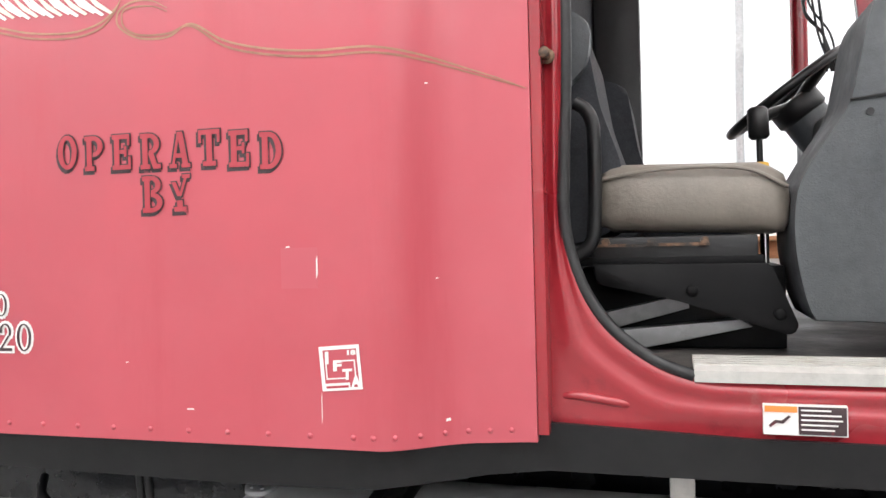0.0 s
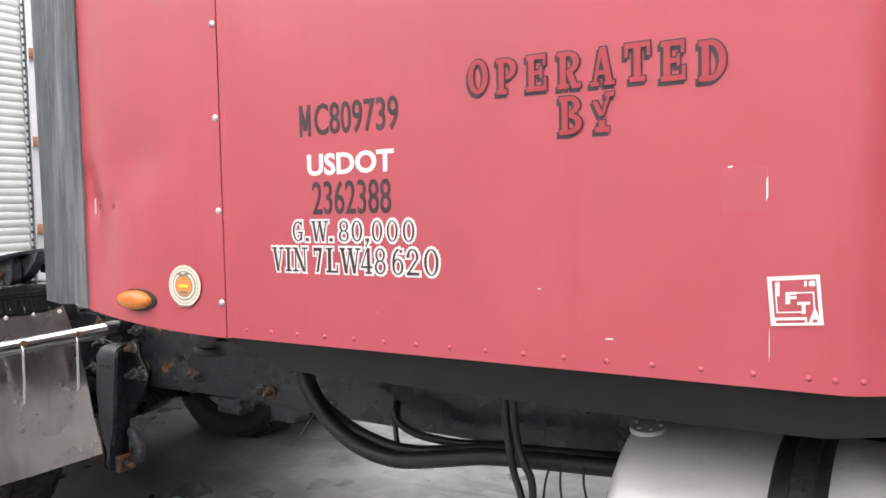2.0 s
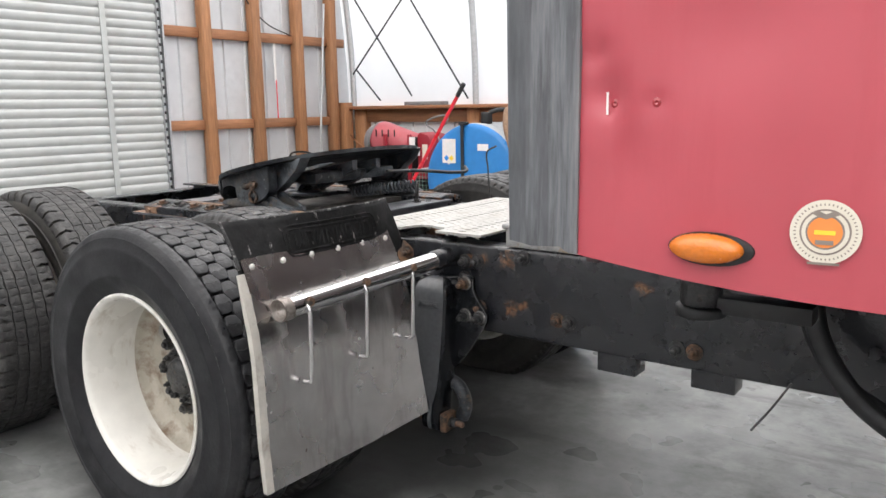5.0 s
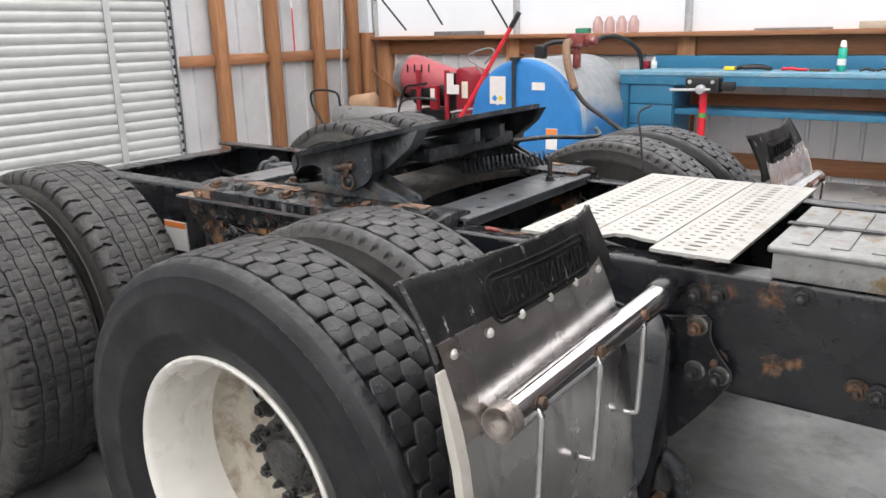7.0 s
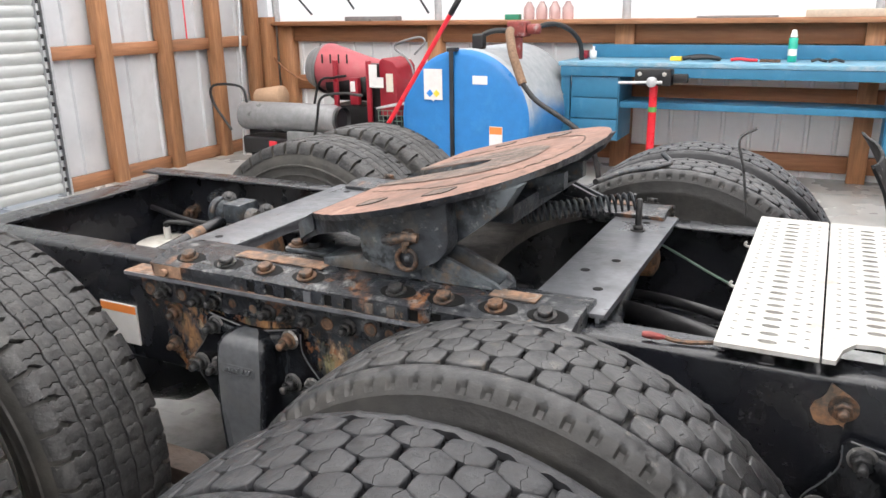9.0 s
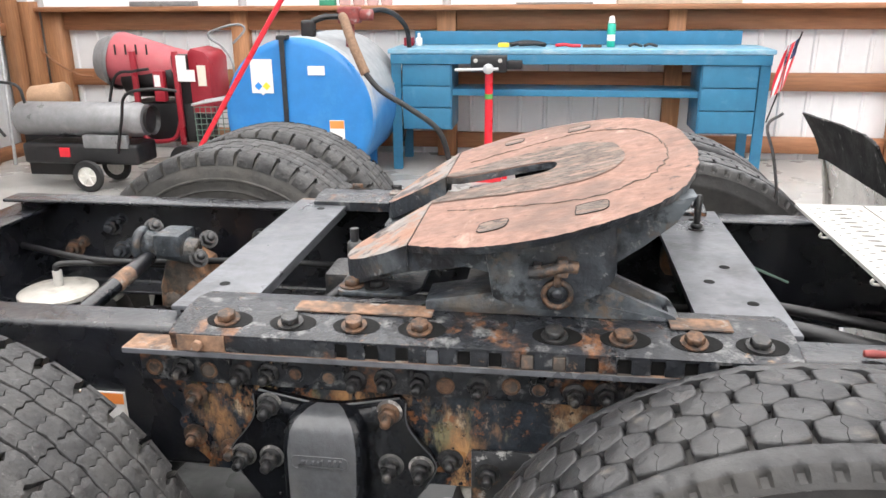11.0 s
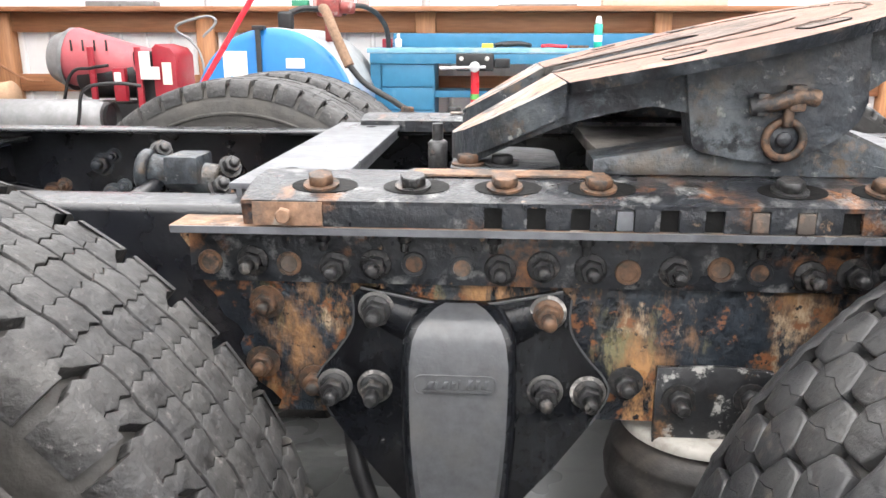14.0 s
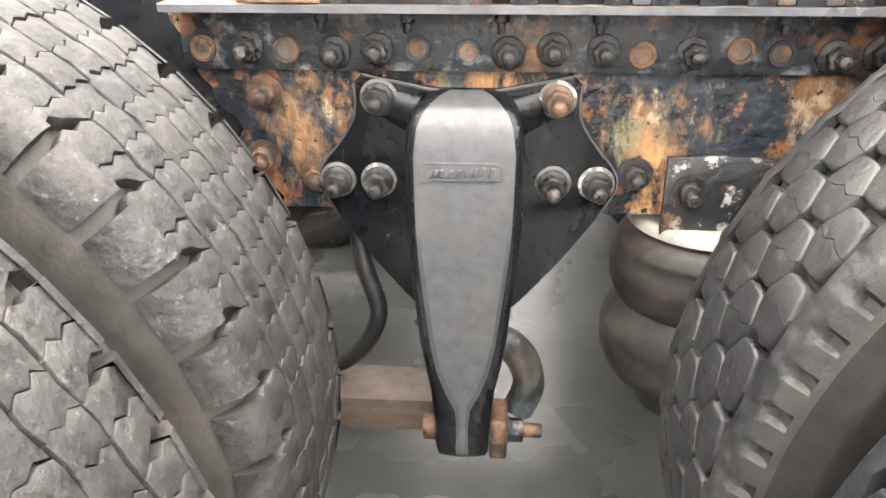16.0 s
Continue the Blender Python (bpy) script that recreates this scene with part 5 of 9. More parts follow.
    prism(bm, [(xc - 0.044, 0.6605), (xc + 0.038, 0.6605), (xc + 0.040, 0.6625), (xc - 0.042, 0.6625)], yb + 0.0015, yb + 0.010, "y")
    part("badge_relief", bm, M_HANGER_LIT, body)
    # bolts with chalky rims
    for i, (x, z) in enumerate(((-0.108, 0.745), (0.110, 0.745), (-0.165, 0.637), (-0.112, 0.637), (0.110, 0.637), (0.165, 0.637))):
        bm = B()
        c = Vector((xc + x, y0 + 0.0145, z))
        rod(bm, c, c + Vector((0, -0.004, 0)), 0.0235, 24, bev=0.0015)
        part("chalky_washer", bm, M_WASHER, body, "washer ringed with white residue")
        bm = B()
        rod(bm, c + Vector((0, -0.004, 0)), c + Vector((0, -0.009, 0)), 0.0195, 20, bev=0.002)
        bolt(bm, c + Vector((0, -0.008, 0)), (0, -1, -0.06), 0.0165, 0.015, 0, 0.022)
        part("bolt", bm, M_RUST_BOLT if i == 1 else M_STUD, body)
    bm = B()
    box(bm, xc + 0.038, xc + 0.064, 1.886, 1.950, 0.232, 0.298, 0.008, 0, 3)
    part("spring_clamp", bm, M_RUST_BOLT, body, "rusty clamp beside the foot")
    # pin and eye of the leaf spring at the foot
    bm = B()
    bolt(bm, (xc - 0.038, y0 - 0.012, 0.264), (-1, 0, 0), 0.019, 0.017, 1.1)
    part("pin_head", bm, M_RUST_BOLT, body)
    part("pin_nut", bolt(B(), (xc + 0.065, y0 - 0.012, 0.264), (1, 0, 0), 0.0175, 0.019, 1.1), M_STUD, body)
    part("pin_thread", rod(B(), (xc + 0.082, y0 - 0.012, 0.264), (xc + 0.114, y0 - 0.012, 0.264), 0.0105, 12, bev=0.002), M_RUST_BOLT, body, "rusty threaded pin end")
    bm = B()
    hose(bm, [(xc + 0.030, y0 + 0.03, 0.392), (xc + 0.062, y0 + 0.03, 0.384), (xc + 0.086, y0 + 0.032, 0.352), (xc + 0.094, y0 + 0.032, 0.312), (xc + 0.080, y0 + 0.03, 0.270)], 0.0235, 12, 5)
    part("spring_eye", bm, M_CAST, body)
    bm = B()
    box(bm, xc - 0.55, xc - 0.045, y0 + 0.02, y0 + 0.11, 0.228, 0.285, 0.006)
    part("leaf_spring", bm, M_LEAF, body, "brown dusty leaf spring")
    return body


hanger(-4.635)
hanger(-3.265)

# ---- air springs
for xc in (-4.300, -5.66):
    for s in (1, -1):
        y = CY - s * 0.45 + s * 0.06
        bm = B()
        spin(bm, [(0.0, 0.572), (0.106, 0.572), (0.111, 0.567), (0.111, 0.557), (0.0, 0.555)], 36, "z", (xc, y, 0.0))
        bag = part("air_spring_plate", bm, M_DUSTWHITE, truck, "white rimmed top plate of a rubber air spring")
        bm = B()
        spin(bm, [(0.098, 0.555), (0.112, 0.544), (0.122, 0.528), (0.1235, 0.522), (0.1225, 0.518), (0.128, 0.505), (0.1305, 0.490), (0.1285, 0.474), (0.1265, 0.470), (0.1275, 0.466), (0.121, 0.448), (0.1135, 0.438), (0.1165, 0.430), (0.126, 0.416), (0.133, 0.400), (0.1355, 0.384), (0.1340, 0.378), (0.1350, 0.372), (0.133, 0.350), (0.124, 0.326), (0.108, 0.306), (0.074, 0.300), (0.070, 0.255), (0.0, 0.252)], 36, "z", (xc, y, 0.0))
        part("air_bellows", bm, M_BELLOWS, bag, "dusty ribbed rubber bellows")

# ---- bolted gusset beside the rear hanger, and the brake hose behind it
bm = B()
prism(bm, [(-4.382, 0.564), (-4.235, 0.562), (-4.235, 0.668), (-4.30, 0.673), (-4.382, 0.671)], 1.953, 1.9615, "y", 0.002)
gusset = part("gusset_plate", bm, M_SPECK, truck, "speckled oily gusset plate")
for x, z in ((-4.352, 0.628), (-4.262, 0.632)):
    bm = B()
    bolt(bm, (x, 1.9528, z), (0, -1, -0.1), 0.0155, 0.014, 1.4, 0.02)
    part("bolt", bm, M_BOLT, gusset)
for x, z in ((-4.83, 0.635), (-4.42, 0.645), (-4.90, 0.66), (-4.89, 0.745)):
    bm = B()
    bolt(bm, (x, 1.9615, z), (0, -1, -0.1), 0.0155, 0.014, 1.5, 0.016)
    part("bolt", bm, M_RUST_BOLT if x < -4.8 else M_BOLT, rail_n)
part("brake_hose", hose(B(), [(-4.80, 2.02, 0.60), (-4.78, 1.98, 0.50), (-4.76, 1.97, 0.42), (-4.80, 1.99, 0.34), (-4.86, 2.02, 0.29), (-4.95, 2.05, 0.27)], 0.013, 10, 6), M_RUBBER, truck)


# ---- sleeper cab
TOP = 3.05


def side_y(x):
    """How far out the sleeper's side stands: flat, easing inwards to the door."""
    if x < -1.86:
        return 1.297 - 0.03 * math.sin(min(1, (-1.86 - x) / 0.57) * math.pi) + 0.0
    if x < -0.60:
        return 1.300 + 0.012 * (x + 1.86) / 1.26
    def ease(a, b):
        t = min(1.0, max(0.0, (x - a) / (b - a)))
        return t * t * (3 - 2 * t)
    return 1.312 + 0.085 * ease(-0.53, -0.365) + 0.028 * ease(-0.40, -0.255)


def low_z(x):
    if x < -1.86:
        return 0.978 + 0.042 * ((-1.86 - x) / 0.57) ** 1.2
    if x < -0.55:
        return 0.980 + 0.006 * (x + 1.86) / 1.31
    return 0.986


def dent(x, z):
    """Knocks in the rear corner sheet."""
    return sum(amp * math.exp(-((x - dx) ** 2 + (z - dz) ** 2) / r ** 2) for dx, dz, amp, r in
               ((-2.17, 1.42, 0.012, 0.10), (-2.33, 1.20, 0.009, 0.07), (-2.05, 1.30, -0.005, 0.1), (-2.38, 1.33, 0.014, 0.04), (-2.357, 1.310, 0.006, 0.02), (-2.271, 1.311, 0.006, 0.02), (-2.40, 1.40, 0.012, 0.03), (-2.385, 1.24, -0.006, 0.03)))


def body_side(s, x0, x1, n, dents=False):
    """One side panel as a shell 20 mm thick."""
    bm = B()
    cols, back = [], []
    zs = [0.0, 0.03, 0.1, 0.15, 0.2, 0.25] + [0.28 + 0.015 * k for k in range(13)] + [0.5, 0.6, 0.8, 1.1, 1.6, 2.05] if dents else [0.0, 0.03, 0.1, 0.2, 0.3, 0.4, 0.5, 0.6, 0.8, 1.1, 1.6, 2.05]
    for i in range(n + 1):
        x = x0 + (x1 - x0) * i / n
        c, b = [], []
        for h in zs:
            z = low_z(x) + h * (TOP - low_z(x)) / 2.05
            d = side_y(x)
            if dents:
                d += dent(x, z)
            d += 0.10 * max(0.0, z - 2.3) ** 2
            c.append(bm.verts.new((x, CY - s * (CY - d), z)))
            b.append(bm.verts.new((x, CY - s * (CY - d - 0.02), z)))
        cols.append(c)
        back.append(b)
    m = len(zs)
    for a, b, flip in ((cols, cols, 0), (back, back, 1)):
        for i in range(n):
            for k in range(m - 1):
                bm.faces.new((a[i][k], a[i + 1][k], a[i + 1][k + 1], a[i][k + 1]))
    for i in range(n):
        for k in (0, m - 1):
            bm.faces.new((cols[i][k], cols[i + 1][k], back[i + 1][k], back[i][k]))
    for i in (0, n):
        for k in range(m - 1):
            bm.faces.new((cols[i][k], cols[i][k + 1], back[i][k + 1], back[i][k]))
    return bm


panel_n = part("sleeper_side", body_side(1, -1.862, -0.267, 150), M_RED, truck, "faded red sleeper side panel with painted lettering", smooth=60)
rear_n = part("sleeper_rear_corner", body_side(1, -2.43, -1.866, 40, True), M_RED, truck, "dented faded red rear corner panel", smooth=60)
part("sleeper_side", body_side(-1, -1.862, -0.255, 30), M_RED, truck, smooth=60)
part("sleeper_rear_corner", body_side(-1, -2.43, -1.866, 16), M_RED, truck, smooth=60)
# unseen back wall: its dark tone keeps red out of the fender's reflection
bm = B()
box(bm, -2.425, -2.395, 1.325, 3.515, 1.0, TOP, 0.004)
part("sleeper_back", bm, M_DARK_BACK, truck, "unseen rear wall of the sleeper, toned dark for the fender's reflection")
bm = B()
box(bm, -2.42, 1.3, 1.34, 3.50, TOP - 0.03, TOP, 0.01)
part("cab_roof", bm, M_RED, truck)
bm = B()
box(bm, -2.39, -0.34, 1.44, 3.40, 0.99, 1.01)
part("sleeper_floor", bm, M_DARK, truck)
bm = B()
box(bm, -0.335, -0.315, 1.45, 3.39, 1.012, TOP - 0.035)
part("bulkhead", bm, M_CLOTH, truck)

# seam strip, screws and rivets
bm = B()
box(bm, -1.8658, -1.8622, 1.3015, 1.315, 0.985, TOP - 0.1)
part("seam", bm, M_RUBBER, panel_n)
for k in range(7):
    z = 1.065 + k * 0.2245
    bm = B()
    c = Vector((-1.8765, 1.2960, z))
    spin(bm, [(0.0, -0.007), (0.005, -0.0065), (0.0085, -0.003), (0.009, 0.0)], 14, "y", c)
    part("screw", bm, M_ZINC, rear_n, "bright pan head screw")
bm = B()
spin(bm, [(0.0, -0.0035), (0.003, -0.003), (0.005, -0.001), (0.0055, 0.0005)], 10, "y")
RIVET = mesh_of("rivet", bm, M_RED)
x = -1.80
while x < -0.275:
    place("rivet", RIVET, panel_n, pose(x, side_y(x) - 0.0002, low_z(x) + 0.022))
    x += 0.082 if x < -0.58 else 0.037
for x, z in ((-2.357, 1.310), (-2.271, 1.311)):
    bm = B()
    spin(bm, [(0.0, -0.001), (0.004, -0.0035), (0.0085, -0.002), (0.0095, 0.003)], 12, "y", (x, side_y(x) + dent(x, z) - 0.0005, z))
    part("rivet", bm, M_RED_IN, rear_n)

# rubber side fairing behind the sleeper
bm = B()
secs = []
for z in (1.035, 1.05, 1.2, 1.4, 1.6, 1.9, 2.4, 2.9):
    k = max(0.0, z - 1.0)
    lean = 0.014 * min(1.0, k)
    row = [(-2.428, 1.290), (-2.440, 1.281), (-2.462, 1.279 + 0.003 * math.sin(z * 7)), (-2.470, 1.274), (-2.505, 1.266 + 0.003 * math.sin(z * 5)), (-2.513, 1.260), (-2.545 - lean, 1.244), (-2.554 - lean, 1.247),
           (-2.552 - lean, 1.256), (-2.513, 1.276), (-2.470, 1.290), (-2.428, 1.306)]
    zz = [z - (0.012 if z < 1.04 and i in (0, 1, 11) else 0.0) + (0.010 if z < 1.04 and 5 < i < 9 else 0.0) for i in range(12)]
    secs.append([bm.verts.new((x, y, q)) for (x, y), q in zip(row, zz)])
for a, b in zip(secs, secs[1:]):
    for i in range(12):
        bm.faces.new((a[i], a[(i + 1) % 12], b[(i + 1) % 12], b[i]))
bm.faces.new(secs[0])
bm.faces.new(secs[-1][::-1])
part("rubber_fairing", bm, M_RUBBER_GREY, truck, "weathered grey-black rubber side extender", smooth=50)
part("rubber_fairing", box(B(), -2.64, -2.43, 3.41, 3.50, 1.0, 2.9, 0.02), M_RUBBER_GREY, truck)

# black skirt under the sleeper and cab
bm = B()
rows = []
for x, zt, zb in ((-1.90, 0.985, 0.965), (-1.84, 0.985, 0.945), (-1.72, 0.99, 0.905), (-1.2, 0.99, 0.903), (-0.74, 0.995, 0.900), (-0.55, 1.0, 0.905), (-0.45, 1.005, 0.912), (-0.36, 1.01, 0.918), (-0.255, 1.015, 0.925), (0.1, 1.0, 0.925), (1.3, 1.0, 0.922)):
    y = side_y(min(x, -0.256)) + 0.028
    rows.append([bm.verts.new((x, y, zt)), bm.verts.new((x, y + 0.012, zb)), bm.verts.new((x, y + 0.022, zb)), bm.verts.new((x, y + 0.012, zt))])
for p, q in zip(rows, rows[1:]):
    for i in range(4):
        bm.faces.new((p[i], p[(i + 1) % 4], q[(i + 1) % 4], q[i]))
bm.faces.new(rows[0])
bm.faces.new(rows[-1][::-1])
part("side_skirt", bm, M_SKIRT, truck, "matt black skirt strip under the cab", smooth=50)


# lettering
def words(name, text, x0, x1, z0, z1, mat, parent, depth=0.0012, grow=0.0, rise=0.0, label="", lift=0.0):
    """Built-in letters laid on the sleeper's side, filling a given width and height; rise lifts the right end."""
    cu = bpy.data.curves.new(name, "FONT")
    cu.body, cu.extrude, cu.offset = text, 0.01, grow
    cu.resolution_u = 3
    ob = bpy.data.objects.new(name, cu)
    scene.collection.objects.link(ob)
    dg = bpy.context.evaluated_depsgraph_get()
    me = bpy.data.meshes.new_from_object(ob.evaluated_get(dg))
    bpy.data.objects.remove(ob)
    co = np.zeros(len(me.vertices) * 3)
    me.vertices.foreach_get("co", co)
    co = co.reshape(-1, 3)
    lo, hi = co.min(0), co.max(0)
    u = (co - lo) / (hi - lo)
    out = np.empty_like(co)
    out[:, 0] = x0 + u[:, 0] * (x1 - x0)
    out[:, 2] = z0 + u[:, 1] * (z1 - z0) + rise * u[:, 0]
    out[:, 1] = [side_y(x) for x in out[:, 0]] - depth * u[:, 2] - lift
    me.vertices.foreach_set("co", out.ravel())
    me.materials.clear()
    me.materials.append(mat)
    me.update()
    return place(name, me, parent, None, label)


words("lettering", "C809739", -1.566, -1.338, 1.450, 1.520, M_INK, panel_n, grow=0.012, rise=-0.001, label="tall narrow black registration lettering")
words("lettering", "USDOT", -1.590, -1.352, 1.362, 1.410, M_WHITE, panel_n, grow=0.03, rise=0.001, label="bold white lettering")
words("lettering", "2362388", -1.578, -1.362, 1.276, 1.350, M_INK, panel_n, grow=0.008, label="tall narrow black numerals")
STEM, SLAB = (0.10, 0.36), 0.13


def quad_uv(u0, u1, v0, v1):
    return [(u0, v0), (u1, v0), (u1, v1), (u0, v1)]


def arc_uv(cu, cv, ru, rv, tu, tv, a0, a1, n=9):
    """A curved stroke as a row of quads, thicker sideways (tu) than up and down (tv)."""
    out = []
    for k in range(n):
        p, q = radians(a0 + (a1 - a0) * k / n), radians(a0 + (a1 - a0) * (k + 1) / n)
        out.append([(cu + (ru - tu) * math.cos(p), cv + (rv - tv) * math.sin(p)), (cu + ru * math.cos(p), cv + rv * math.sin(p)),
                    (cu + ru * math.cos(q), cv + rv * math.sin(q)), (cu + (ru - tu) * math.cos(q), cv + (rv - tv) * math.sin(q))])
    return out


def slant(u0, v0, u1, v1, w):
    return [(u0 - w, v0), (u0 + w, v0), (u1 + w, v1), (u1 - w, v1)]


stem = quad_uv(*STEM, 0, 1)
foot_l, head_l = quad_uv(0, 0.48, 0, SLAB), quad_uv(0, 0.42, 1 - SLAB, 1)
bowl_top = arc_uv(0.42, 0.70, 0.52, 0.30, 0.26, 0.12, -90, 90)
SHOWCARD = {
    "O": arc_uv(0.5, 0.5, 0.5, 0.5, 0.26, 0.13, 0, 360, 18),
    "P": [stem, foot_l, head_l, *bowl_top],
    "E": [stem, quad_uv(0, 0.92, 0, SLAB), quad_uv(0, 0.88, 1 - SLAB, 1), quad_uv(0.36, 0.66, 0.45, 0.56), quad_uv(0.60, 0.72, 0.36, 0.66), quad_uv(0.76, 0.88, 0.68, 1 - SLAB), quad_uv(0.80, 0.92, SLAB, 0.36)],
    "R": [stem, foot_l, head_l, *bowl_top, slant(0.76, 0.0, 0.50, 0.46, 0.13), quad_uv(0.66, 1.0, 0, SLAB)],
    "A": [slant(0.16, 0.0, 0.46, 1.0, 0.06), slant(0.80, 0.0, 0.52, 1.0, 0.13), quad_uv(0.26, 0.70, 0.28, 0.40), quad_uv(0, 0.36, 0, 0.11), quad_uv(0.58, 1.0, 0, 0.11)],
    "T": [quad_uv(0.37, 0.63, 0, 1), quad_uv(0, 1, 1 - SLAB, 1), quad_uv(0, 0.12, 0.64, 1 - SLAB), quad_uv(0.88, 1, 0.64, 1 - SLAB), quad_uv(0.20, 0.80, 0, SLAB)],
    "D": [stem, foot_l, head_l, *arc_uv(0.40, 0.5, 0.58, 0.50, 0.26, 0.13, -90, 90, 12)],
    "B": [stem, foot_l, head_l, *arc_uv(0.42, 0.755, 0.48, 0.245, 0.25, 0.11, -90, 90), *arc_uv(0.42, 0.275, 0.56, 0.275, 0.26, 0.12, -90, 90)],
    "V": [slant(0.50, 0, 0.20, 1, 0.10), slant(0.50, 0, 0.82, 1, 0.035), quad_uv(0, 0.40, 0.93, 1), quad_uv(0.64, 1, 0.93, 1)],
    "I": [quad_uv(0.28, 0.72, 0, 1), quad_uv(0, 1, 0, 0.07), quad_uv(0, 1, 0.93, 1)],
    "N": [quad_uv(0.15, 0.22, 0, 1), quad_uv(0.78, 0.85, 0, 1), slant(0.76, 0, 0.20, 1, 0.09), quad_uv(0, 0.38, 0, 0.07), quad_uv(0, 0.30, 0.93, 1), quad_uv(0.64, 1, 0.93, 1)],
    "L": [quad_uv(0.16, 0.42, 0, 1), quad_uv(0, 1, 0, 0.08), quad_uv(0, 0.58, 0.93, 1), quad_uv(0.90, 1, 0.08, 0.32)],
    "W": [slant(0.30, 0, 0.12, 1, 0.065), slant(0.30, 0, 0.50, 1, 0.025), slant(0.70, 0, 0.50, 1, 0.065), slant(0.70, 0, 0.88, 1, 0.025), quad_uv(0, 0.26, 0.93, 1), quad_uv(0.38, 0.62, 0.93, 1), quad_uv(0.76, 1, 0.93, 1)],
    "G": [*arc_uv(0.52, 0.5, 0.50, 0.5, 0.17, 0.06, 45, 315, 14), quad_uv(0.76, 0.92, 0.05, 0.42), quad_uv(0.55, 1, 0.40, 0.47), quad_uv(0.84, 0.92, 0.70, 1)],
    "M": [quad_uv(0, 0.25, 0, 1), quad_uv(0.75, 1, 0, 1), slant(0.5, 0.18, 0.14, 1, 0.13), slant(0.5, 0.18, 0.86, 1, 0.13)],
    "7": [quad_uv(0.05, 1, 0.86, 1), quad_uv(0.05, 0.14, 0.70, 0.86), slant(0.42, 0, 0.86, 0.88, 0.12)],
    "4": [quad_uv(0.55, 0.79, 0, 1), quad_uv(0, 1, 0.22, 0.30), slant(0.06, 0.26, 0.60, 1, 0.045), quad_uv(0.40, 0.95, 0, 0.07)],
    "8": [*arc_uv(0.5, 0.74, 0.42, 0.26, 0.15, 0.05, 0, 360, 14), *arc_uv(0.5, 0.27, 0.48, 0.27, 0.16, 0.05, 0, 360, 14)],
    "6": [*arc_uv(0.5, 0.31, 0.48, 0.31, 0.17, 0.05, 0, 360, 14), *arc_uv(0.66, 0.45, 0.64, 0.55, 0.18, 0.07, 95, 195, 8), quad_uv(0.72, 0.90, 0.84, 0.95)],
    "2": [*arc_uv(0.48, 0.70, 0.46, 0.30, 0.17, 0.06, -30, 170, 9), slant(0.12, 0.08, 0.76, 0.56, 0.08), quad_uv(0, 1, 0, 0.11), quad_uv(0.0, 0.24, 0.66, 0.78)],
    "0": arc_uv(0.5, 0.5, 0.5, 0.5, 0.17, 0.05, 0, 360, 18),
    ".": [quad_uv(0, 1, 0, 0.16)],
    ",": [quad_uv(0.1, 1, 0, 0.15), slant(0.15, -0.26, 0.72, 0.02, 0.16)],
    "Y": [slant(0.48, 0.42, 0.22, 0.80, 0.10), slant(0.52, 0.42, 0.84, 1.0, 0.06), quad_uv(0.37, 0.63, 0, 0.30), quad_uv(0.64, 1, 0.90, 1), quad_uv(0.22, 0.80, 0, SLAB)],
}


def showcard(name, ch, x0, x1, z0, z1, mat, grow, lift, label=""):
    """A slab-serif letter laid on the sleeper's side, its strokes widened by grow."""
    bm = B()
    for k, poly in enumerate(SHOWCARD[ch]):
        quad = [(x0 + u * (x1 - x0), z0 + v * (z1 - z0)) for u, v in poly]
        turn = math.copysign(1.0, sum(p[0] * q[1] - q[0] * p[1] for p, q in zip(quad, quad[1:] + quad[:1])))
        front, back = [], []
        for i, (x, z) in enumerate(quad):
            n = []
            for p, q in ((quad[i - 1], quad[i]), (quad[i], quad[(i + 1) % 4])):
                far = math.hypot(q[0] - p[0], q[1] - p[1])
                n.append((turn * (q[1] - p[1]) / far, turn * (p[0] - q[0]) / far))
            reach = grow / max(0.35, 1 + n[0][0] * n[1][0] + n[0][1] * n[1][1])
            x, z = x + (n[0][0] + n[1][0]) * reach, z + (n[0][1] + n[1][1]) * reach
            y = side_y(x) - lift - 0.00003 * k
            front.append(bm.verts.new((x, y, z)))
            back.append(bm.verts.new((x, y + 0.0004, z)))
        bm.faces.new(front)
        for i in range(4):
            bm.faces.new((front[i], front[(i + 1) % 4], back[(i + 1) % 4], back[i]))
    return part(name, bm, mat, panel_n, label, smooth=0)


LETTERS = [(ch, -1.170 + i * 0.0622, 1.5010 - 0.0028 * i + (0.0, -0.002, 0.0, 0.001, 0.003, 0.006, 0.004, 0.0)[i], 0.044, 0.066) for i, ch in enumerate("OPERATED")]
LETTERS += [(ch, -0.981 + i * 0.058, 1.412, 0.044, 0.068) for i, ch in enumerate("BY")]
for ch, a, z, w, h in LETTERS:
    showcard("letter_shadow", ch, a - 0.0042, a + w - 0.0042, z - 0.0050, z + h - 0.0050, M_INK, 0.0022, 0.0008)
    showcard("letter_outline", ch, a, a + w, z, z + h, M_INK, 0.0024, 0.0020, "black shaded slab-serif letter" if ch != "Y" else "black shaded letter, partly worn away")
    showcard("letter", ch, a, a + w, z, z + h, M_RED_INK, 0.0, 0.0032)


showcard("letter", "M", -1.610, -1.576, 1.450, 1.520, M_INK, 0.0, 0.0008)
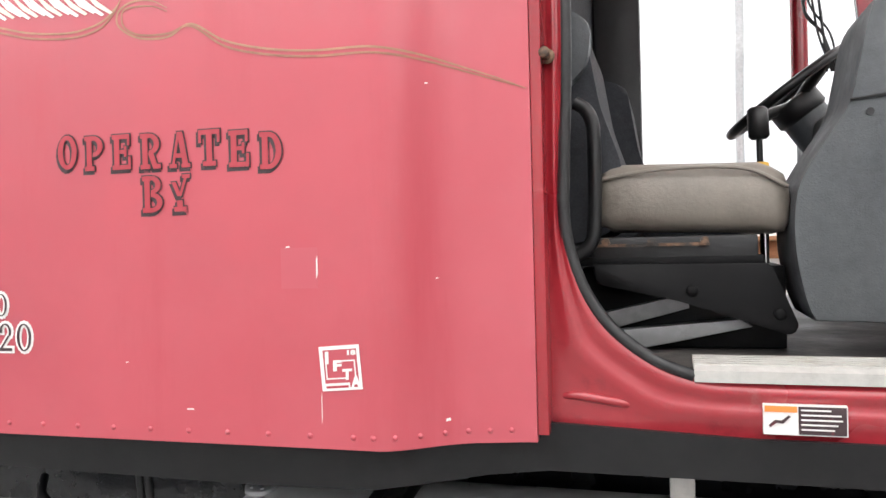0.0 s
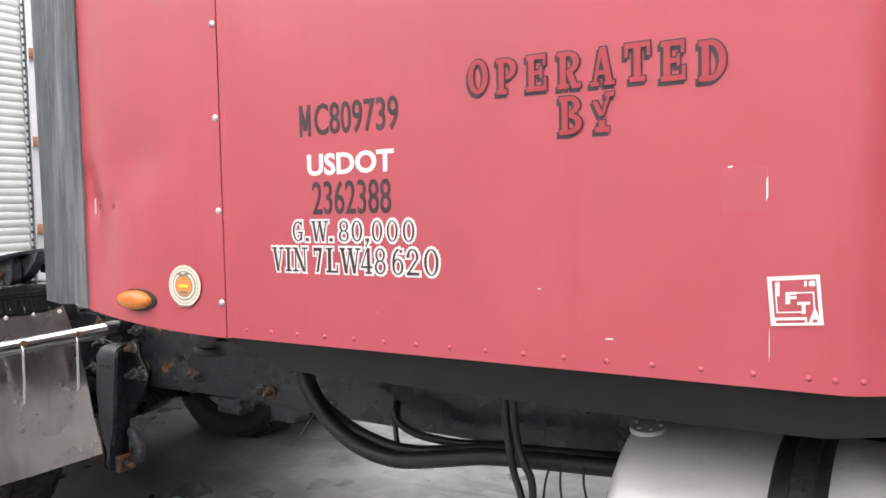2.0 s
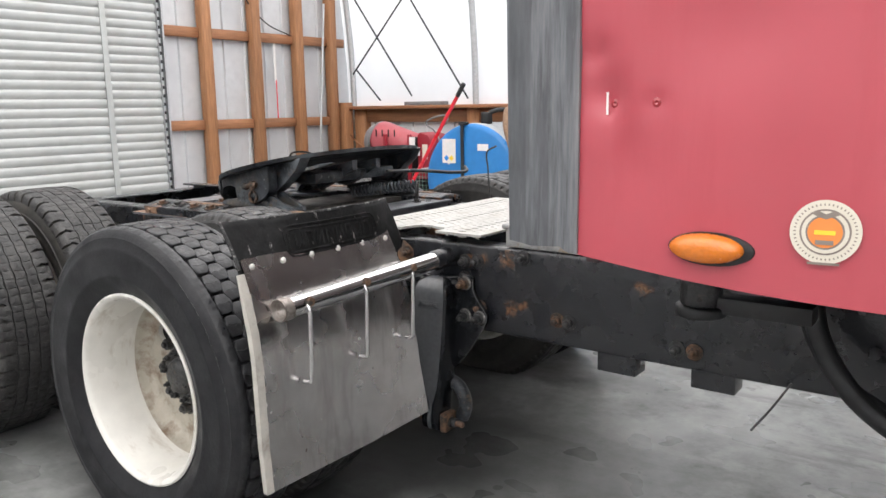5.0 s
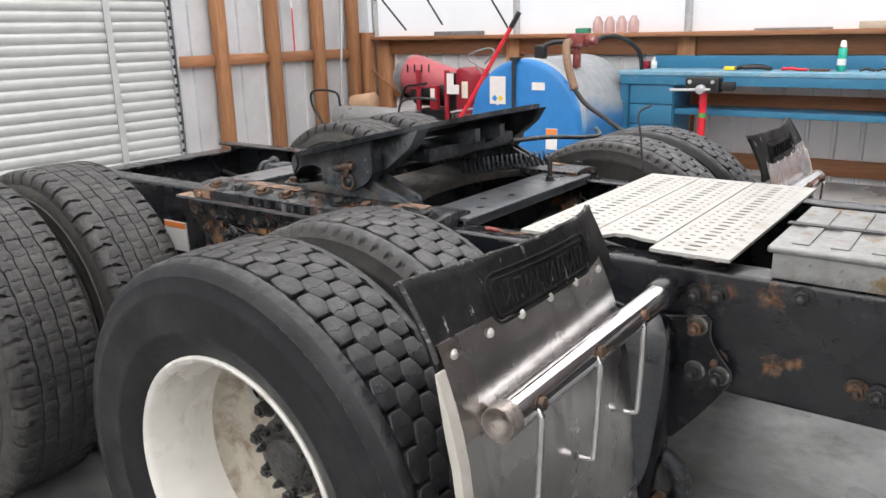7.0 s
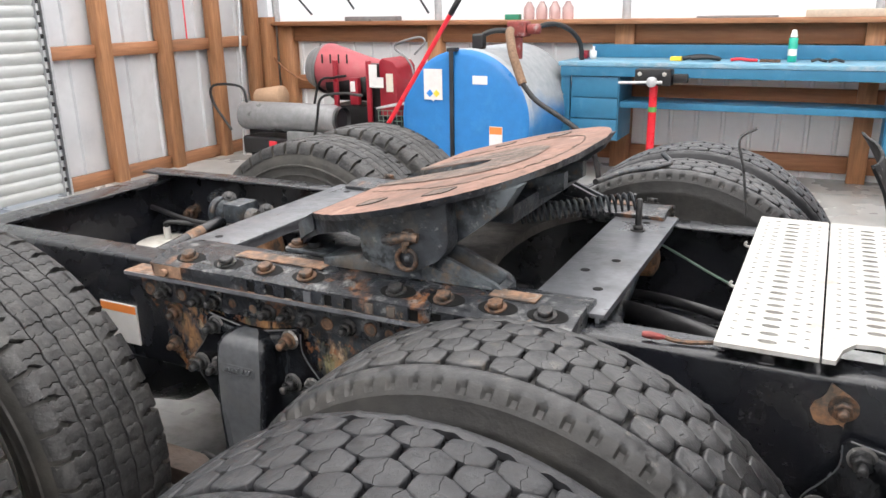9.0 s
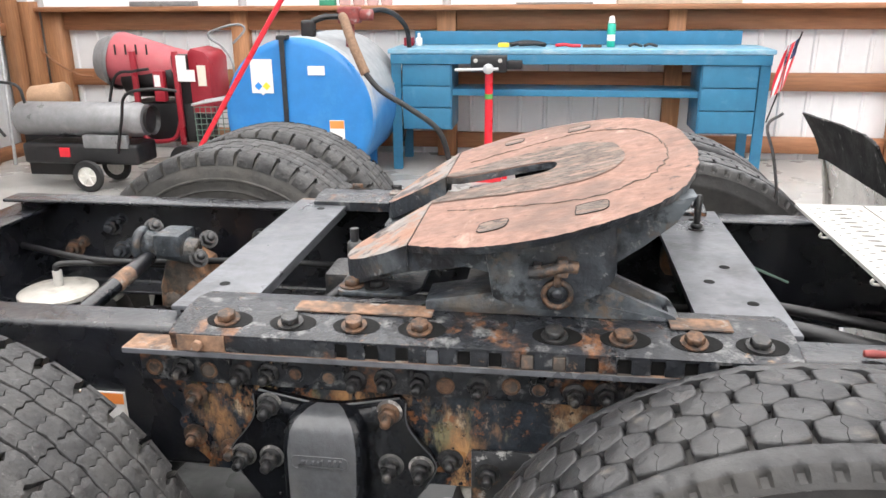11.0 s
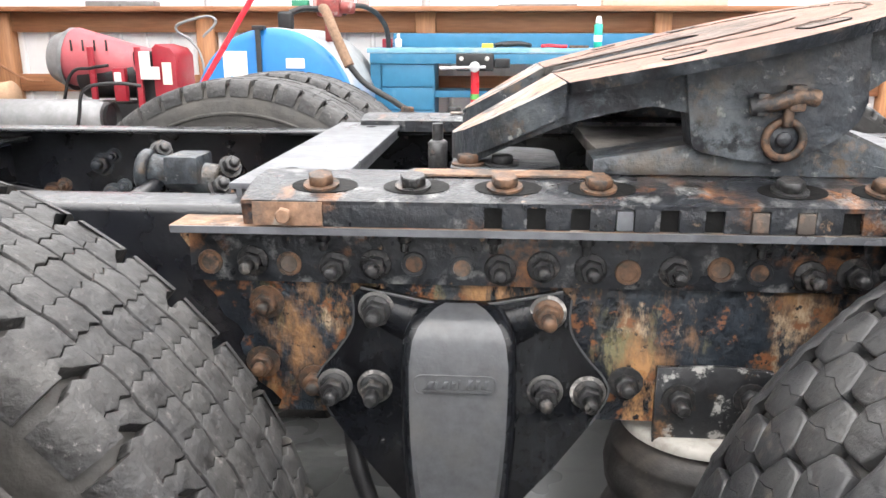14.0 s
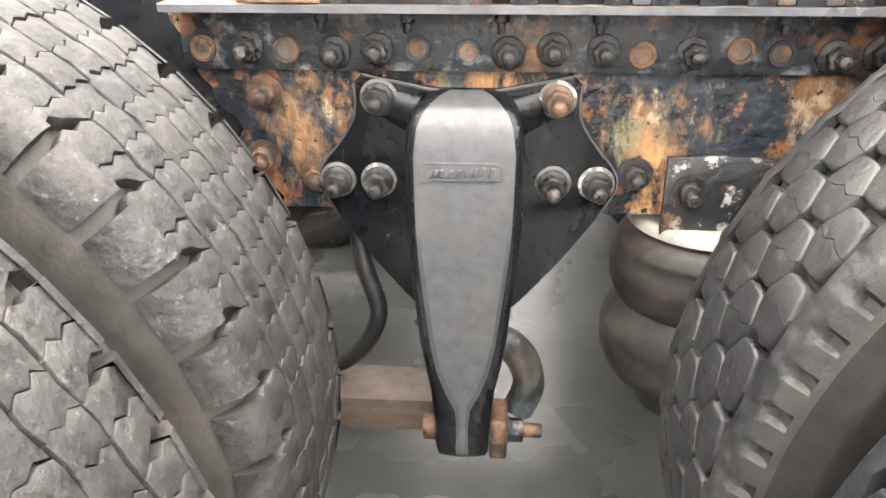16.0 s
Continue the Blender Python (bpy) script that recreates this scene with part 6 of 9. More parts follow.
# two lines of dark serif letters with broad white outlines: each letter with its start and width in millimetres
for line, start, z0, z1 in (((("G", 0, 31), (".", 39, 9), ("W", 56, 49), (".", 108, 9), ("8", 135, 29), ("0", 171, 29), (",", 207, 11), ("0", 226, 27), ("0", 265, 28), ("0", 306, 29)), -1.639, 1.217, 1.262),
                            ((("V", 0, 36), ("I", 41, 18), ("N", 64, 44), ("7", 126, 25), ("L", 163, 33), ("W", 202, 58), ("4", 260, 31), ("8", 297, 30), ("6", 343, 29), ("2", 380, 31), ("0", 423, 35)), -1.705, 1.148, 1.203)):
    for ch, at, wide in line:
        a = start + at * 0.001
        b = a + wide * 0.001
        showcard("letter_outline", ch, a, b, z0, z1, M_WHITE, 0.0046, 0.0008, "serif letter with a broad white outline")
        showcard("letter", ch, a, b, z0, z1, M_INK, 0.0, 0.0022)


def decal(name, pts, mat, parent, lift=0.0008, label=""):
    bm = B()
    vs = [bm.verts.new((x, side_y(x) - lift, z)) for x, z in pts]
    ws = [bm.verts.new((x, side_y(x) - lift + 0.0006, z)) for x, z in pts]
    es = [bm.edges.new((vs[i], vs[(i + 1) % len(vs)])) for i in range(len(vs))]
    bmesh.ops.triangle_fill(bm, use_beauty=True, edges=es)
    for i in range(len(vs)):
        bm.faces.new((vs[i], vs[(i + 1) % len(vs)], ws[(i + 1) % len(vs)], ws[i]))
    return part(name, bm, mat, parent, label)


def rect(x0, x1, z0, z1):
    return [(x0, z0), (x1, z0), (x1, z1), (x0, z1)]


# square fuel-tax sticker, stuck on slightly askew
sx0, sx1, sz0, sz1 = -0.628, -0.552, 1.090, 1.168


def askew(pts):
    cx, cz, a = (sx0 + sx1) / 2, (sz0 + sz1) / 2, radians(4.5)
    return [(cx + (x - cx) * math.cos(a) - (z - cz) * math.sin(a), cz + (x - cx) * math.sin(a) + (z - cz) * math.cos(a)) for x, z in pts]


st = decal("square_sticker", askew(rect(sx0, sx1, sz0, sz1)), M_RED, panel_n, 0.0010, "square red and white permit sticker, slightly askew")
for r in (rect(sx0, sx1, sz0, sz0 + 0.0045), rect(sx0 + 0.0065, sx0 + 0.053, sz0 + 0.0045, sz0 + 0.013), rect(sx0, sx1, sz1 - 0.0065, sz1), rect(sx0, sx0 + 0.0065, sz0 + 0.0045, sz1 - 0.0065), rect(sx1 - 0.0055, sx1, sz0 + 0.0045, sz1 - 0.0065)):
    decal("sticker_border", askew(r), M_WHITE, panel_n, 0.0018)
for ch, a, z, w, h in (("I", 0.010, 0.047, 0.0065, 0.022), ("F", 0.024, 0.034, 0.016, 0.019), ("T", 0.040, 0.018, 0.018, 0.019), ("A", 0.055, 0.004, 0.018, 0.021)):
    (x, z0), = askew([(sx0 + a, sz0 + z)])
    words("sticker_letter", ch, x, x + w, z0, z0 + h, M_WHITE, panel_n, 0.0006, 0.05, rise=w * 0.08, lift=0.0022)
for r in (rect(sx0 + 0.010, sx0 + 0.050, sz0 + 0.020, sz0 + 0.0222), rect(sx0 + 0.040, sx0 + 0.064, sz0 + 0.050, sz0 + 0.0522), rect(sx0 + 0.064, sx0 + 0.0662, sz0 + 0.024, sz0 + 0.0522), rect(sx0 + 0.010, sx0 + 0.0122, sz0 + 0.020, sz0 + 0.047)):
    decal("sticker_line", askew(r), M_WHITE, panel_n, 0.0024)
decal("sticker_line", askew(rect(sx0 + 0.008, sx0 + 0.050, sz0 + 0.0045, sz0 + 0.0085)), M_RED_INK, panel_n, 0.0022)
(x, z0), = askew([(sx1 - 0.023, sz1 - 0.0175)])
words("sticker_number", "18", x, x + 0.016, z0, z0 + 0.009, M_WHITE, panel_n, 0.0006, 0.05, rise=0.001, lift=0.0022)
# ghost of a removed sticker, chips and scratches
decal("sticker_ghost", rect(-0.700, -0.630, 1.268, 1.340), paint("faded_patch", (0.445, 0.082, 0.106), 0.45, 0, (3, 0.05), bump=None), panel_n, 0.0006, "paler square where a sticker was")
for x, z, w, h in ((-0.632, 1.285, 0.003, 0.04), (-0.628, 1.03, 0.0012, 0.055), (-0.9, 1.045, 0.016, 0.003), (-1.03, 1.13, 0.006, 0.002), (-0.42, 1.028, 0.008, 0.006), (-0.44, 1.62, 0.005, 0.003), (-0.43, 1.28, 0.004, 0.002), (-0.69, 1.34, 0.008, 0.003)):
    decal("chip", [(x, z), (x + w, z + h * 0.2), (x + w * 0.9, z + h), (x + w * 0.1, z + h * 0.85)], M_WHITE, panel_n, 0.0010)
decal("chip", rect(-2.3725, -2.3680, 1.290, 1.331), M_WHITE, rear_n, -0.004)
# painted scroll stripes
def stripe(name, pts, mat, half):
    """A painted line on the sleeper's side, narrowing to both ends."""
    bm = B()
    path = smooth_path([(x, 0, z) for x, z in pts], 6)
    rows = []
    for i, p in enumerate(path):
        d = (path[min(i + 1, len(path) - 1)] - path[max(i - 1, 0)]).normalized()
        w = half * (0.35 + 0.65 * min(1.0, 6 * i / len(path), 6 * (len(path) - 1 - i) / len(path)))
        rows.append([bm.verts.new((p.x - k * d.z * w, side_y(p.x) - 0.0009, p.z + k * d.x * w)) for k in (1, -1)])
    for a, b in zip(rows, rows[1:]):
        bm.faces.new((a[0], b[0], b[1], a[1]))
    part(name, bm, mat, panel_n)


for mat, off in ((M_GOLD, 0.0), (M_GREEN, -0.010)):
    stripe("pinstripe", [(-1.52, 1.845 + off), (-1.40, 1.815 + off), (-1.31, 1.792 + off), (-1.227, 1.772 + off), (-1.133, 1.764 + off), (-1.067, 1.776 + off), (-1.032, 1.800 + off * 0.4), (-1.018, 1.818)], mat, 0.0021)
    stripe("pinstripe", [(-0.919, 1.789 + off * 0.6), (-0.952, 1.806 + off), (-0.996, 1.808 + off), (-1.026 - off, 1.791), (-1.024 - off, 1.764), (-0.98, 1.739 - off * 0.6), (-0.918, 1.736 - off * 0.6), (-0.869, 1.755 + off * 0.4), (-0.799, 1.717 + off), (-0.709, 1.694 + off), (-0.621, 1.684 + off),
                         (-0.526, 1.682 + off), (-0.435, 1.668 + off * 0.8), (-0.338, 1.637 + off * 0.5), (-0.272, 1.611)], mat, 0.0021)
for k in range(16):
    x = -1.37 + k * 0.019
    z = 1.812 - 0.0012 * k + 0.003 * math.sin(k * 2.1)
    decal("brush_stroke", [(x + 0.042, z - 0.004), (x + 0.048, z - 0.001), (x + 0.016, z + 0.022), (x - 0.012, z + 0.044), (x - 0.014, z + 0.040), (x + 0.010, z + 0.014)], M_WHITE if k % 3 else M_CREAM, panel_n, 0.0012 + 0.00004 * k)

# marker lamp and round sticker
bm = B()
o = ring(0, 0, 1, 28)
pts = [(-2.162 + 0.074 * u, 1.062 + 0.0295 * v) for u, v in o]
prism(bm, pts, 1.262, 1.275, "y", 0.004)
lamp = part("marker_lamp", bm, M_RUBBER, rear_n, "oval amber side marker lamp in a black rubber bezel")
bm = B()
rows = []
for d, k in ((0.0, 1.0), (0.010, 0.97), (0.020, 0.86), (0.027, 0.6), (0.029, 0.25)):
    rows.append([bm.verts.new((-2.168 + 0.064 * k * u, 1.262 - d, 1.063 + 0.026 * k * v)) for u, v in o])
for a, b in zip(rows, rows[1:]):
    for i in range(28):
        bm.faces.new((a[i], a[(i + 1) % 28], b[(i + 1) % 28], b[i]))
bm.faces.new(rows[-1])
part("lens", bm, M_AMBER, lamp, "ribbed amber lens")


def disc(name, r, mat, lift, cx=-1.985, cz=1.105, sq=1.0):
    return decal(name, [(cx + u * r, cz + v * r * sq) for u, v in ring(0, 0, 1, 40)], mat, rear_n, lift)


disc("round_sticker", 0.0515, M_CREAM, 0.006)
disc("sticker_ring", 0.037, M_GREYINK, 0.0068)
disc("sticker_ring", 0.034, M_CREAM, 0.0074)
disc("sticker_ring", 0.028, M_GREYINK, 0.008)
disc("sticker_ring", 0.025, M_ORANGE, 0.0086)
decal("sticker_band", rect(-2.0, -1.970, 1.101, 1.108), M_YELLOW, rear_n, 0.0094)
decal("sticker_band", rect(-1.998, -1.972, 1.085, 1.092), M_GREYINK, rear_n, 0.0094)
decal("sticker_emblem", [(-2.008, 1.135), (-1.996, 1.139), (-1.985, 1.134), (-1.974, 1.139), (-1.962, 1.135), (-1.976, 1.129), (-1.985, 1.126), (-1.994, 1.129)], M_GREYINK, rear_n, 0.0094)
for k in range(46):
    t = k * math.tau / 46
    c, d = math.cos(t), math.sin(t)
    decal("sticker_text", [(-1.985 + r * c - w * d, 1.105 + r * d + w * c) for r, w in ((0.0425, -0.0010), (0.0458, -0.0008), (0.0458, 0.0009), (0.0425, 0.0011))], M_GREYINK, rear_n, 0.0068)
decal("sticker_text", rect(-2.008, -1.962, 1.052, 1.056), M_GREYINK, rear_n, 0.0068)

# ---- door opening: red jamb, sill, seal
bm = B()
o = [(-0.252, 0.985), (-0.252, TOP - 0.05), (-0.205, TOP - 0.05), (-0.208, 1.8), (-0.222, 1.42), (-0.215, 1.33), (-0.19, 1.24), (-0.15, 1.175), (-0.09, 1.115), (-0.02, 1.085), (0.05, 1.075), (1.2, 1.078), (1.2, 0.985)]
prism(bm, o, 1.482, 1.53, "y", 0.004, 0, 2)
jamb = part("door_jamb", bm, M_RED_IN, truck, "glossy dark red door opening frame")
bm = B()
prism(bm, [(-0.2666, 0.998), (-0.2666, TOP - 0.06), (-0.247, TOP - 0.06), (-0.247, 0.998)], 1.4285, 1.475, "y", 0.002)
part("jamb_return", bm, M_RED_IN, jamb)
seal = [(-0.206, 1.474, 2.9), (-0.207, 1.472, 1.8), (-0.215, 1.472, 1.50), (-0.218, 1.472, 1.40), (-0.209, 1.472, 1.325), (-0.182, 1.472, 1.248), (-0.134, 1.472, 1.180), (-0.065, 1.472, 1.128), (0.0, 1.472, 1.102)]
# rolled and pressed face of the opening, swept along the seal and on under the sill
edge = smooth_path(seal + [(0.08, 1.472, 1.092), (0.4, 1.472, 1.090), (1.2, 1.472, 1.090)], 6)
bm = B()
rows = []
for i, p in enumerate(edge):
    d = (edge[min(i + 1, len(edge) - 1)] - edge[max(i - 1, 0)]).normalized()
    out = Vector((d.z, 0, -d.x))
    room = min((p.x + 0.2505) / max(1e-6, -out.x) if out.x < -1e-3 else 9.0, (p.z - 0.988) / max(1e-6, -out.z) if out.z < -1e-3 else 9.0)
    row = []
    for off, y in ((-0.004, 1.482), (0.004, 1.471), (0.014, 1.4635), (0.026, 1.4640), (0.036, 1.4690), (0.046, 1.4705), (0.056, 1.4665), (0.066, 1.4645), (0.078, 1.4670), (0.095, 1.4725), (0.115, 1.4750), (0.13, 1.4750)):
        q = p + out * (off if off < 0.002 else off * room / 0.13 if room < 0.13 or off > 0.125 else off)
        row.append(bm.verts.new((q.x, y, q.z)))
    rows.append(row)
for a, b in zip(rows, rows[1:]):
    for i in range(len(a) - 1):
        bm.faces.new((a[i], a[i + 1], b[i + 1], b[i]))
bmesh.ops.remove_doubles(bm, verts=bm.verts, dist=0.00005)
part("pressed_face", bm, M_RED_IN, jamb, "glossy rolled edge of the door opening", smooth=75)
bm = B()
hose(bm, [(-0.225, 1.482, 1.060), (-0.20, 1.476, 1.061), (-0.165, 1.4745, 1.057), (-0.125, 1.476, 1.051), (-0.10, 1.483, 1.047)], 0.0085, 10, 5)
part("pressed_dimple", bm, M_RED_IN, jamb)
bm = B()
hose(bm, seal, 0.011, 10, 6)
part("door_seal", bm, M_RUBBER, jamb, "black rubber door seal")
bm = B()
o = [(1.462, 1.093), (1.462, 1.113), (1.478, 1.120)]
for k in range(5):
    y = 1.482 + k * 0.024
    o += [(y, 1.112), (y + 0.006, 1.112), (y + 0.008, 1.121), (y + 0.022, 1.121)]
prism(bm, o + [(1.61, 1.112), (1.61, 1.093)], 0.0, 1.2, "x")
part("sill_plate", bm, M_DECK, jamb, "ribbed pale aluminium sill plate")
bm = B()
rod(bm, (-0.240, 1.475, 1.672), (-0.240, 1.425, 1.672), 0.007, 12)
rod(bm, (-0.240, 1.462, 1.672), (-0.240, 1.456, 1.672), 0.014, 16, bev=0.002)
rod(bm, (-0.240, 1.428, 1.672), (-0.240, 1.423, 1.672), 0.010, 16, bev=0.002)
part("striker_bolt", bm, M_RUST_BOLT, jamb, "rusty door striker bolt")
bm = B()
box(bm, 0.108, 0.236, 1.4575, 1.4705, 1.010, 1.060)
warn = part("warning_label", bm, M_WHITE, jamb, "fall hazard warning label in black, white and orange")
for a, b, z0, z1, m in ((0.162, 0.234, 1.012, 1.058, M_INK), (0.110, 0.160, 1.048, 1.058, M_ORANGE)):
    part("label_field", box(B(), a, b, 1.4562, 1.4576, z0, z1), m, warn)
for k in range(5):
    part("label_line", box(B(), 0.166, 0.166 + (0.045, 0.06, 0.062, 0.055, 0.05)[k], 1.4552, 1.4564, 1.051 - k * 0.008, 1.0535 - k * 0.008), M_WHITE, warn)
bm = B()
prism(bm, [(0.118, 1.022), (0.128, 1.030), (0.138, 1.029), (0.150, 1.041), (0.147, 1.043), (0.136, 1.034), (0.126, 1.035), (0.116, 1.026)], 1.4552, 1.4578, "y")
part("label_mark", bm, M_INK, warn)

# ---- inside the cab
bm = B()
box(bm, -0.30, 1.25, 1.53, 3.31, 1.05, 1.108, 0.004)
part("cab_floor", bm, M_MAT, truck, "worn dark rubber cab floor")
bm = B()
box(bm, -0.31, -0.13, 3.25, 3.33, 1.05, TOP - 0.05, 0.01)
part("far_pillar", bm, M_DARK, truck)
bm = B()
box(bm, 0.60, 1.2, 3.33, 3.37, 1.0, 1.12, 0.01)
part("far_sill", bm, M_RED_IN, truck)


def cushion(bm, x0, x1, y0, y1, z0, z1, r=0.05):
    box(bm, x0, x1, y0, y1, z0, z1, r, 0, 4)
    return bm


bm = B()
cushion(bm, -0.185, 0.195, 1.68, 2.20, 1.350, 1.490, 0.062)
for v in bm.verts:
    v.co.z += 0.012 * math.sin((v.co.x + 0.19) / 0.385 * math.pi) - (0.02 * max(0, (v.co.x - 0.1) / 0.1))
seat = part("passenger_seat", bm, M_VINYL, truck, "worn grey-beige vinyl air-ride passenger seat, torn at the front")
part("seat_piping", hose(B(), [(-0.180, 1.684, 1.462), (-0.05, 1.677, 1.478), (0.1, 1.677, 1.474), (0.185, 1.684, 1.435)], 0.004, 8, 6), M_VINYL, seat)
bm = B()
box(bm, 0.09, 0.16, 1.74, 1.86, 1.468, 1.490, 0.008)
part("torn_foam", bm, M_FOAM, seat, "yellow foam showing through a tear")
bm = B()
prism(bm, rounded([(-0.30, 1.32), (-0.15, 1.35), (-0.125, 1.49), (-0.17, 1.62), (-0.20, 1.80), (-0.29, 1.85)], 0.03, 4), 1.71, 2.16, "y", 0.03, 0, 3)
part("seat_back", bm, M_CLOTH, seat, "dark cloth seat back")
bm = B()
prism(bm, rounded([(-0.25, 1.64), (-0.19, 1.70), (-0.18, 1.79), (-0.25, 1.83)], 0.03, 4), 1.68, 1.72, "y", 0.01, 0, 2)
part("side_bolster", bm, M_GREYP, seat)
bm = B()
hose(bm, [(-0.215, 1.655, 1.62), (-0.19, 1.655, 1.60), (-0.178, 1.655, 1.55), (-0.180, 1.655, 1.38), (-0.19, 1.655, 1.33), (-0.225, 1.655, 1.305)], 0.014, 12, 6)
part("armrest_tube", bm, M_DARK, seat)
bm = B()
prism(bm, rounded([(-0.19, 1.292), (0.150, 1.288), (0.20, 1.165), (0.185, 1.148), (-0.02, 1.215), (-0.18, 1.25)], 0.010, 3), 1.675, 1.71, "y", 0.004)
box(bm, -0.24, 0.14, 1.68, 1.75, 1.286, 1.305, 0.004)
rod(bm, (-0.215, 1.66, 1.225), (-0.215, 1.70, 1.225), 0.026, 14, bev=0.006)
for x, z in ((0.005, 1.235), (0.165, 1.19)):
    rod(bm, (x, 1.677, z), (x, 1.668, z), 0.012, 14, bev=0.003)
part("seat_base", bm, M_GLOSSDARK, seat, "glossy black seat base with two bolts")
bm = B()
prism(bm, [(-0.20, 1.112), (-0.15, 1.15), (0.10, 1.175), (0.12, 1.160), (-0.10, 1.112)], 1.72, 1.76, "y", 0.004)
prism(bm, [(-0.22, 1.175), (0.0, 1.225), (0.0, 1.195), (-0.18, 1.145)], 1.74, 1.77, "y", 0.004)
part("scissor_frame", bm, M_GREYMETAL, seat, "dull grey scissor frame")
part("base_tray", box(B(), -0.22, 0.19, 1.77, 2.18, 1.109, 1.28, 0.006), M_GLOSSDARK, seat)
bm = B()
box(bm, -0.19, 0.13, 1.68, 2.15, 1.298, 1.345, 0.008)
part("seat_pan", bm, M_DARK, seat)
bm = B()
for x in (-0.16, -0.07, 0.03):
    rod(bm, (x, 1.675, 1.335), (x, 1.665, 1.335), 0.009, hexed=True)
box(bm, -0.18, 0.04, 1.668, 1.675, 1.325, 1.331)
part("seat_rail", bm, M_RUST_BOLT, seat)
bm = B()
rod(bm, (0.155, 1.8, 1.115), (0.155, 1.8, 1.40), 0.008, 10)
part("seat_post", bm, M_CHROME, seat)
bm = B()
prism(bm, rounded([(-0.28, 1.32), (-0.12, 1.35), (-0.075, 1.50), (-0.125, 1.62), (-0.16, 1.84), (-0.27, 1.88)], 0.03, 4), 2.68, 3.14, "y", 0.03, 0, 3)
seat2 = part("driver_seat", bm, M_CLOTH, truck, "dark cloth seat on the far side of the cab")
part("seat_cushion", cushion(B(), -0.12, 0.22, 2.66, 3.16, 1.33, 1.45, 0.04), M_CLOTH, seat2)

# dashboard, column and steering wheel
bm = B()
o = curve2([(0.222, 1.180), (0.205, 1.23), (0.19, 1.32), (0.195, 1.42), (0.235, 1.50), (0.285, 1.58), (0.305, 1.66), (0.325, 1.75), (0.36, 1.79), (0.46, 1.80)], 5) + [(1.2, 1.80), (1.2, 1.150)]
prism(bm, o, 1.64, 1.90, "y", 0.01)
dash = part("dashboard_side", bm, M_GREYP, truck, "curved grey plastic dashboard end panel")
bm = B()
hose(bm, [(0.285, 1.6375, 1.585), (0.4, 1.6375, 1.595), (0.6, 1.6375, 1.60)], 0.003, 6, 4)
rod(bm, (0.318, 1.641, 1.562), (0.318, 1.636, 1.562), 0.007, 12)
part("panel_seam", bm, M_DARK, dash)
part("dashboard", box(B(), 0.46, 1.2, 1.90, 3.25, 1.3, 1.72, 0.03, 0, 3), M_GREYP, truck)
C, ax = Vector((0.35, 2.90, 1.815)), Vector((0.59, 0.0, -0.806)).normalized()
u, v = Vector((0.806, 0, 0.59)).normalized(), Vector((0, 1, 0))
rim_pts = [tuple(C + (u * math.cos(t) + v * math.sin(t)) * 0.215) for t in (k * math.tau / 48 for k in range(49))]
sw = part("steering_wheel", hose(B(), rim_pts, 0.016, 10, 0), M_DARK, truck, "black truck steering wheel seen edge on")
bm = B()
rod(bm, C + ax * 0.03, C + ax * 0.10, 0.085, 24, bev=0.01)
for k in range(4):
    t = k * math.tau / 4 + 0.6
    hose(bm, [C + ax * 0.05, C + (u * math.cos(t) + v * math.sin(t)) * 0.21], 0.018, 8, 0)
part("wheel_hub", bm, M_DARK, sw)
bm = B()
rod(bm, C + ax * 0.10, C + ax * 0.45, 0.075, 20, 0.085)
part("column", bm, M_GREYP, sw)
bm = B()
box(bm, 0.42, 0.60, 2.55, 3.2, 1.50, 1.72, 0.05, 0, 3)
part("instrument_hood", bm, M_DARK, truck)
bm = B()
rod(bm, (0.208, 2.4, 1.70), (0.212, 2.4, 1.61), 0.028, 14, bev=0.008)
rod(bm, (0.212, 2.4, 1.61), (0.22, 2.4, 1.15), 0.009, 10)
part("gear_lever", bm, M_DARK, truck)
bm = B()
hose(bm, [(0.45, 3.28, 1.75), (0.455, 3.28, 2.0), (0.45, 3.28, 2.5), (0.42, 3.26, 2.95)], 0.032, 10, 5)
part("windscreen_pillar", bm, M_RED_IN, truck)
bm = B()
prism(bm, [(0.40, 2.9), (0.47, 2.9), (0.60, 1.85), (0.56, 1.70), (0.50, 1.85)], 2.50, 2.54, "y", 0.006)
for x, z in ((0.505, 2.02), (0.495, 2.10), (0.48, 2.2), (0.53, 1.92)):
    rod(bm, (x, 2.503, z), (x, 2.497, z), 0.010, 10)
part("windscreen_post", bm, M_RED_IN, truck)
for k in range(6):
    bm = B()
    r = random.uniform
    hose(bm, [(0.38 + 0.02 * k, 2.9, 2.5), (0.42 + r(-0.02, 0.03), 2.85, 2.25), (0.42 + r(-0.02, 0.05), 2.85, 2.1 + r(-0.03, 0.03)), (0.455 + r(-0.02, 0.02), 2.8, 1.98), (0.47 + r(-0.01, 0.03), 2.8, 1.86)], 0.003 + 0.002 * r(0, 1), 6, 5)
    part("loose_wire", bm, M_DARK, truck)

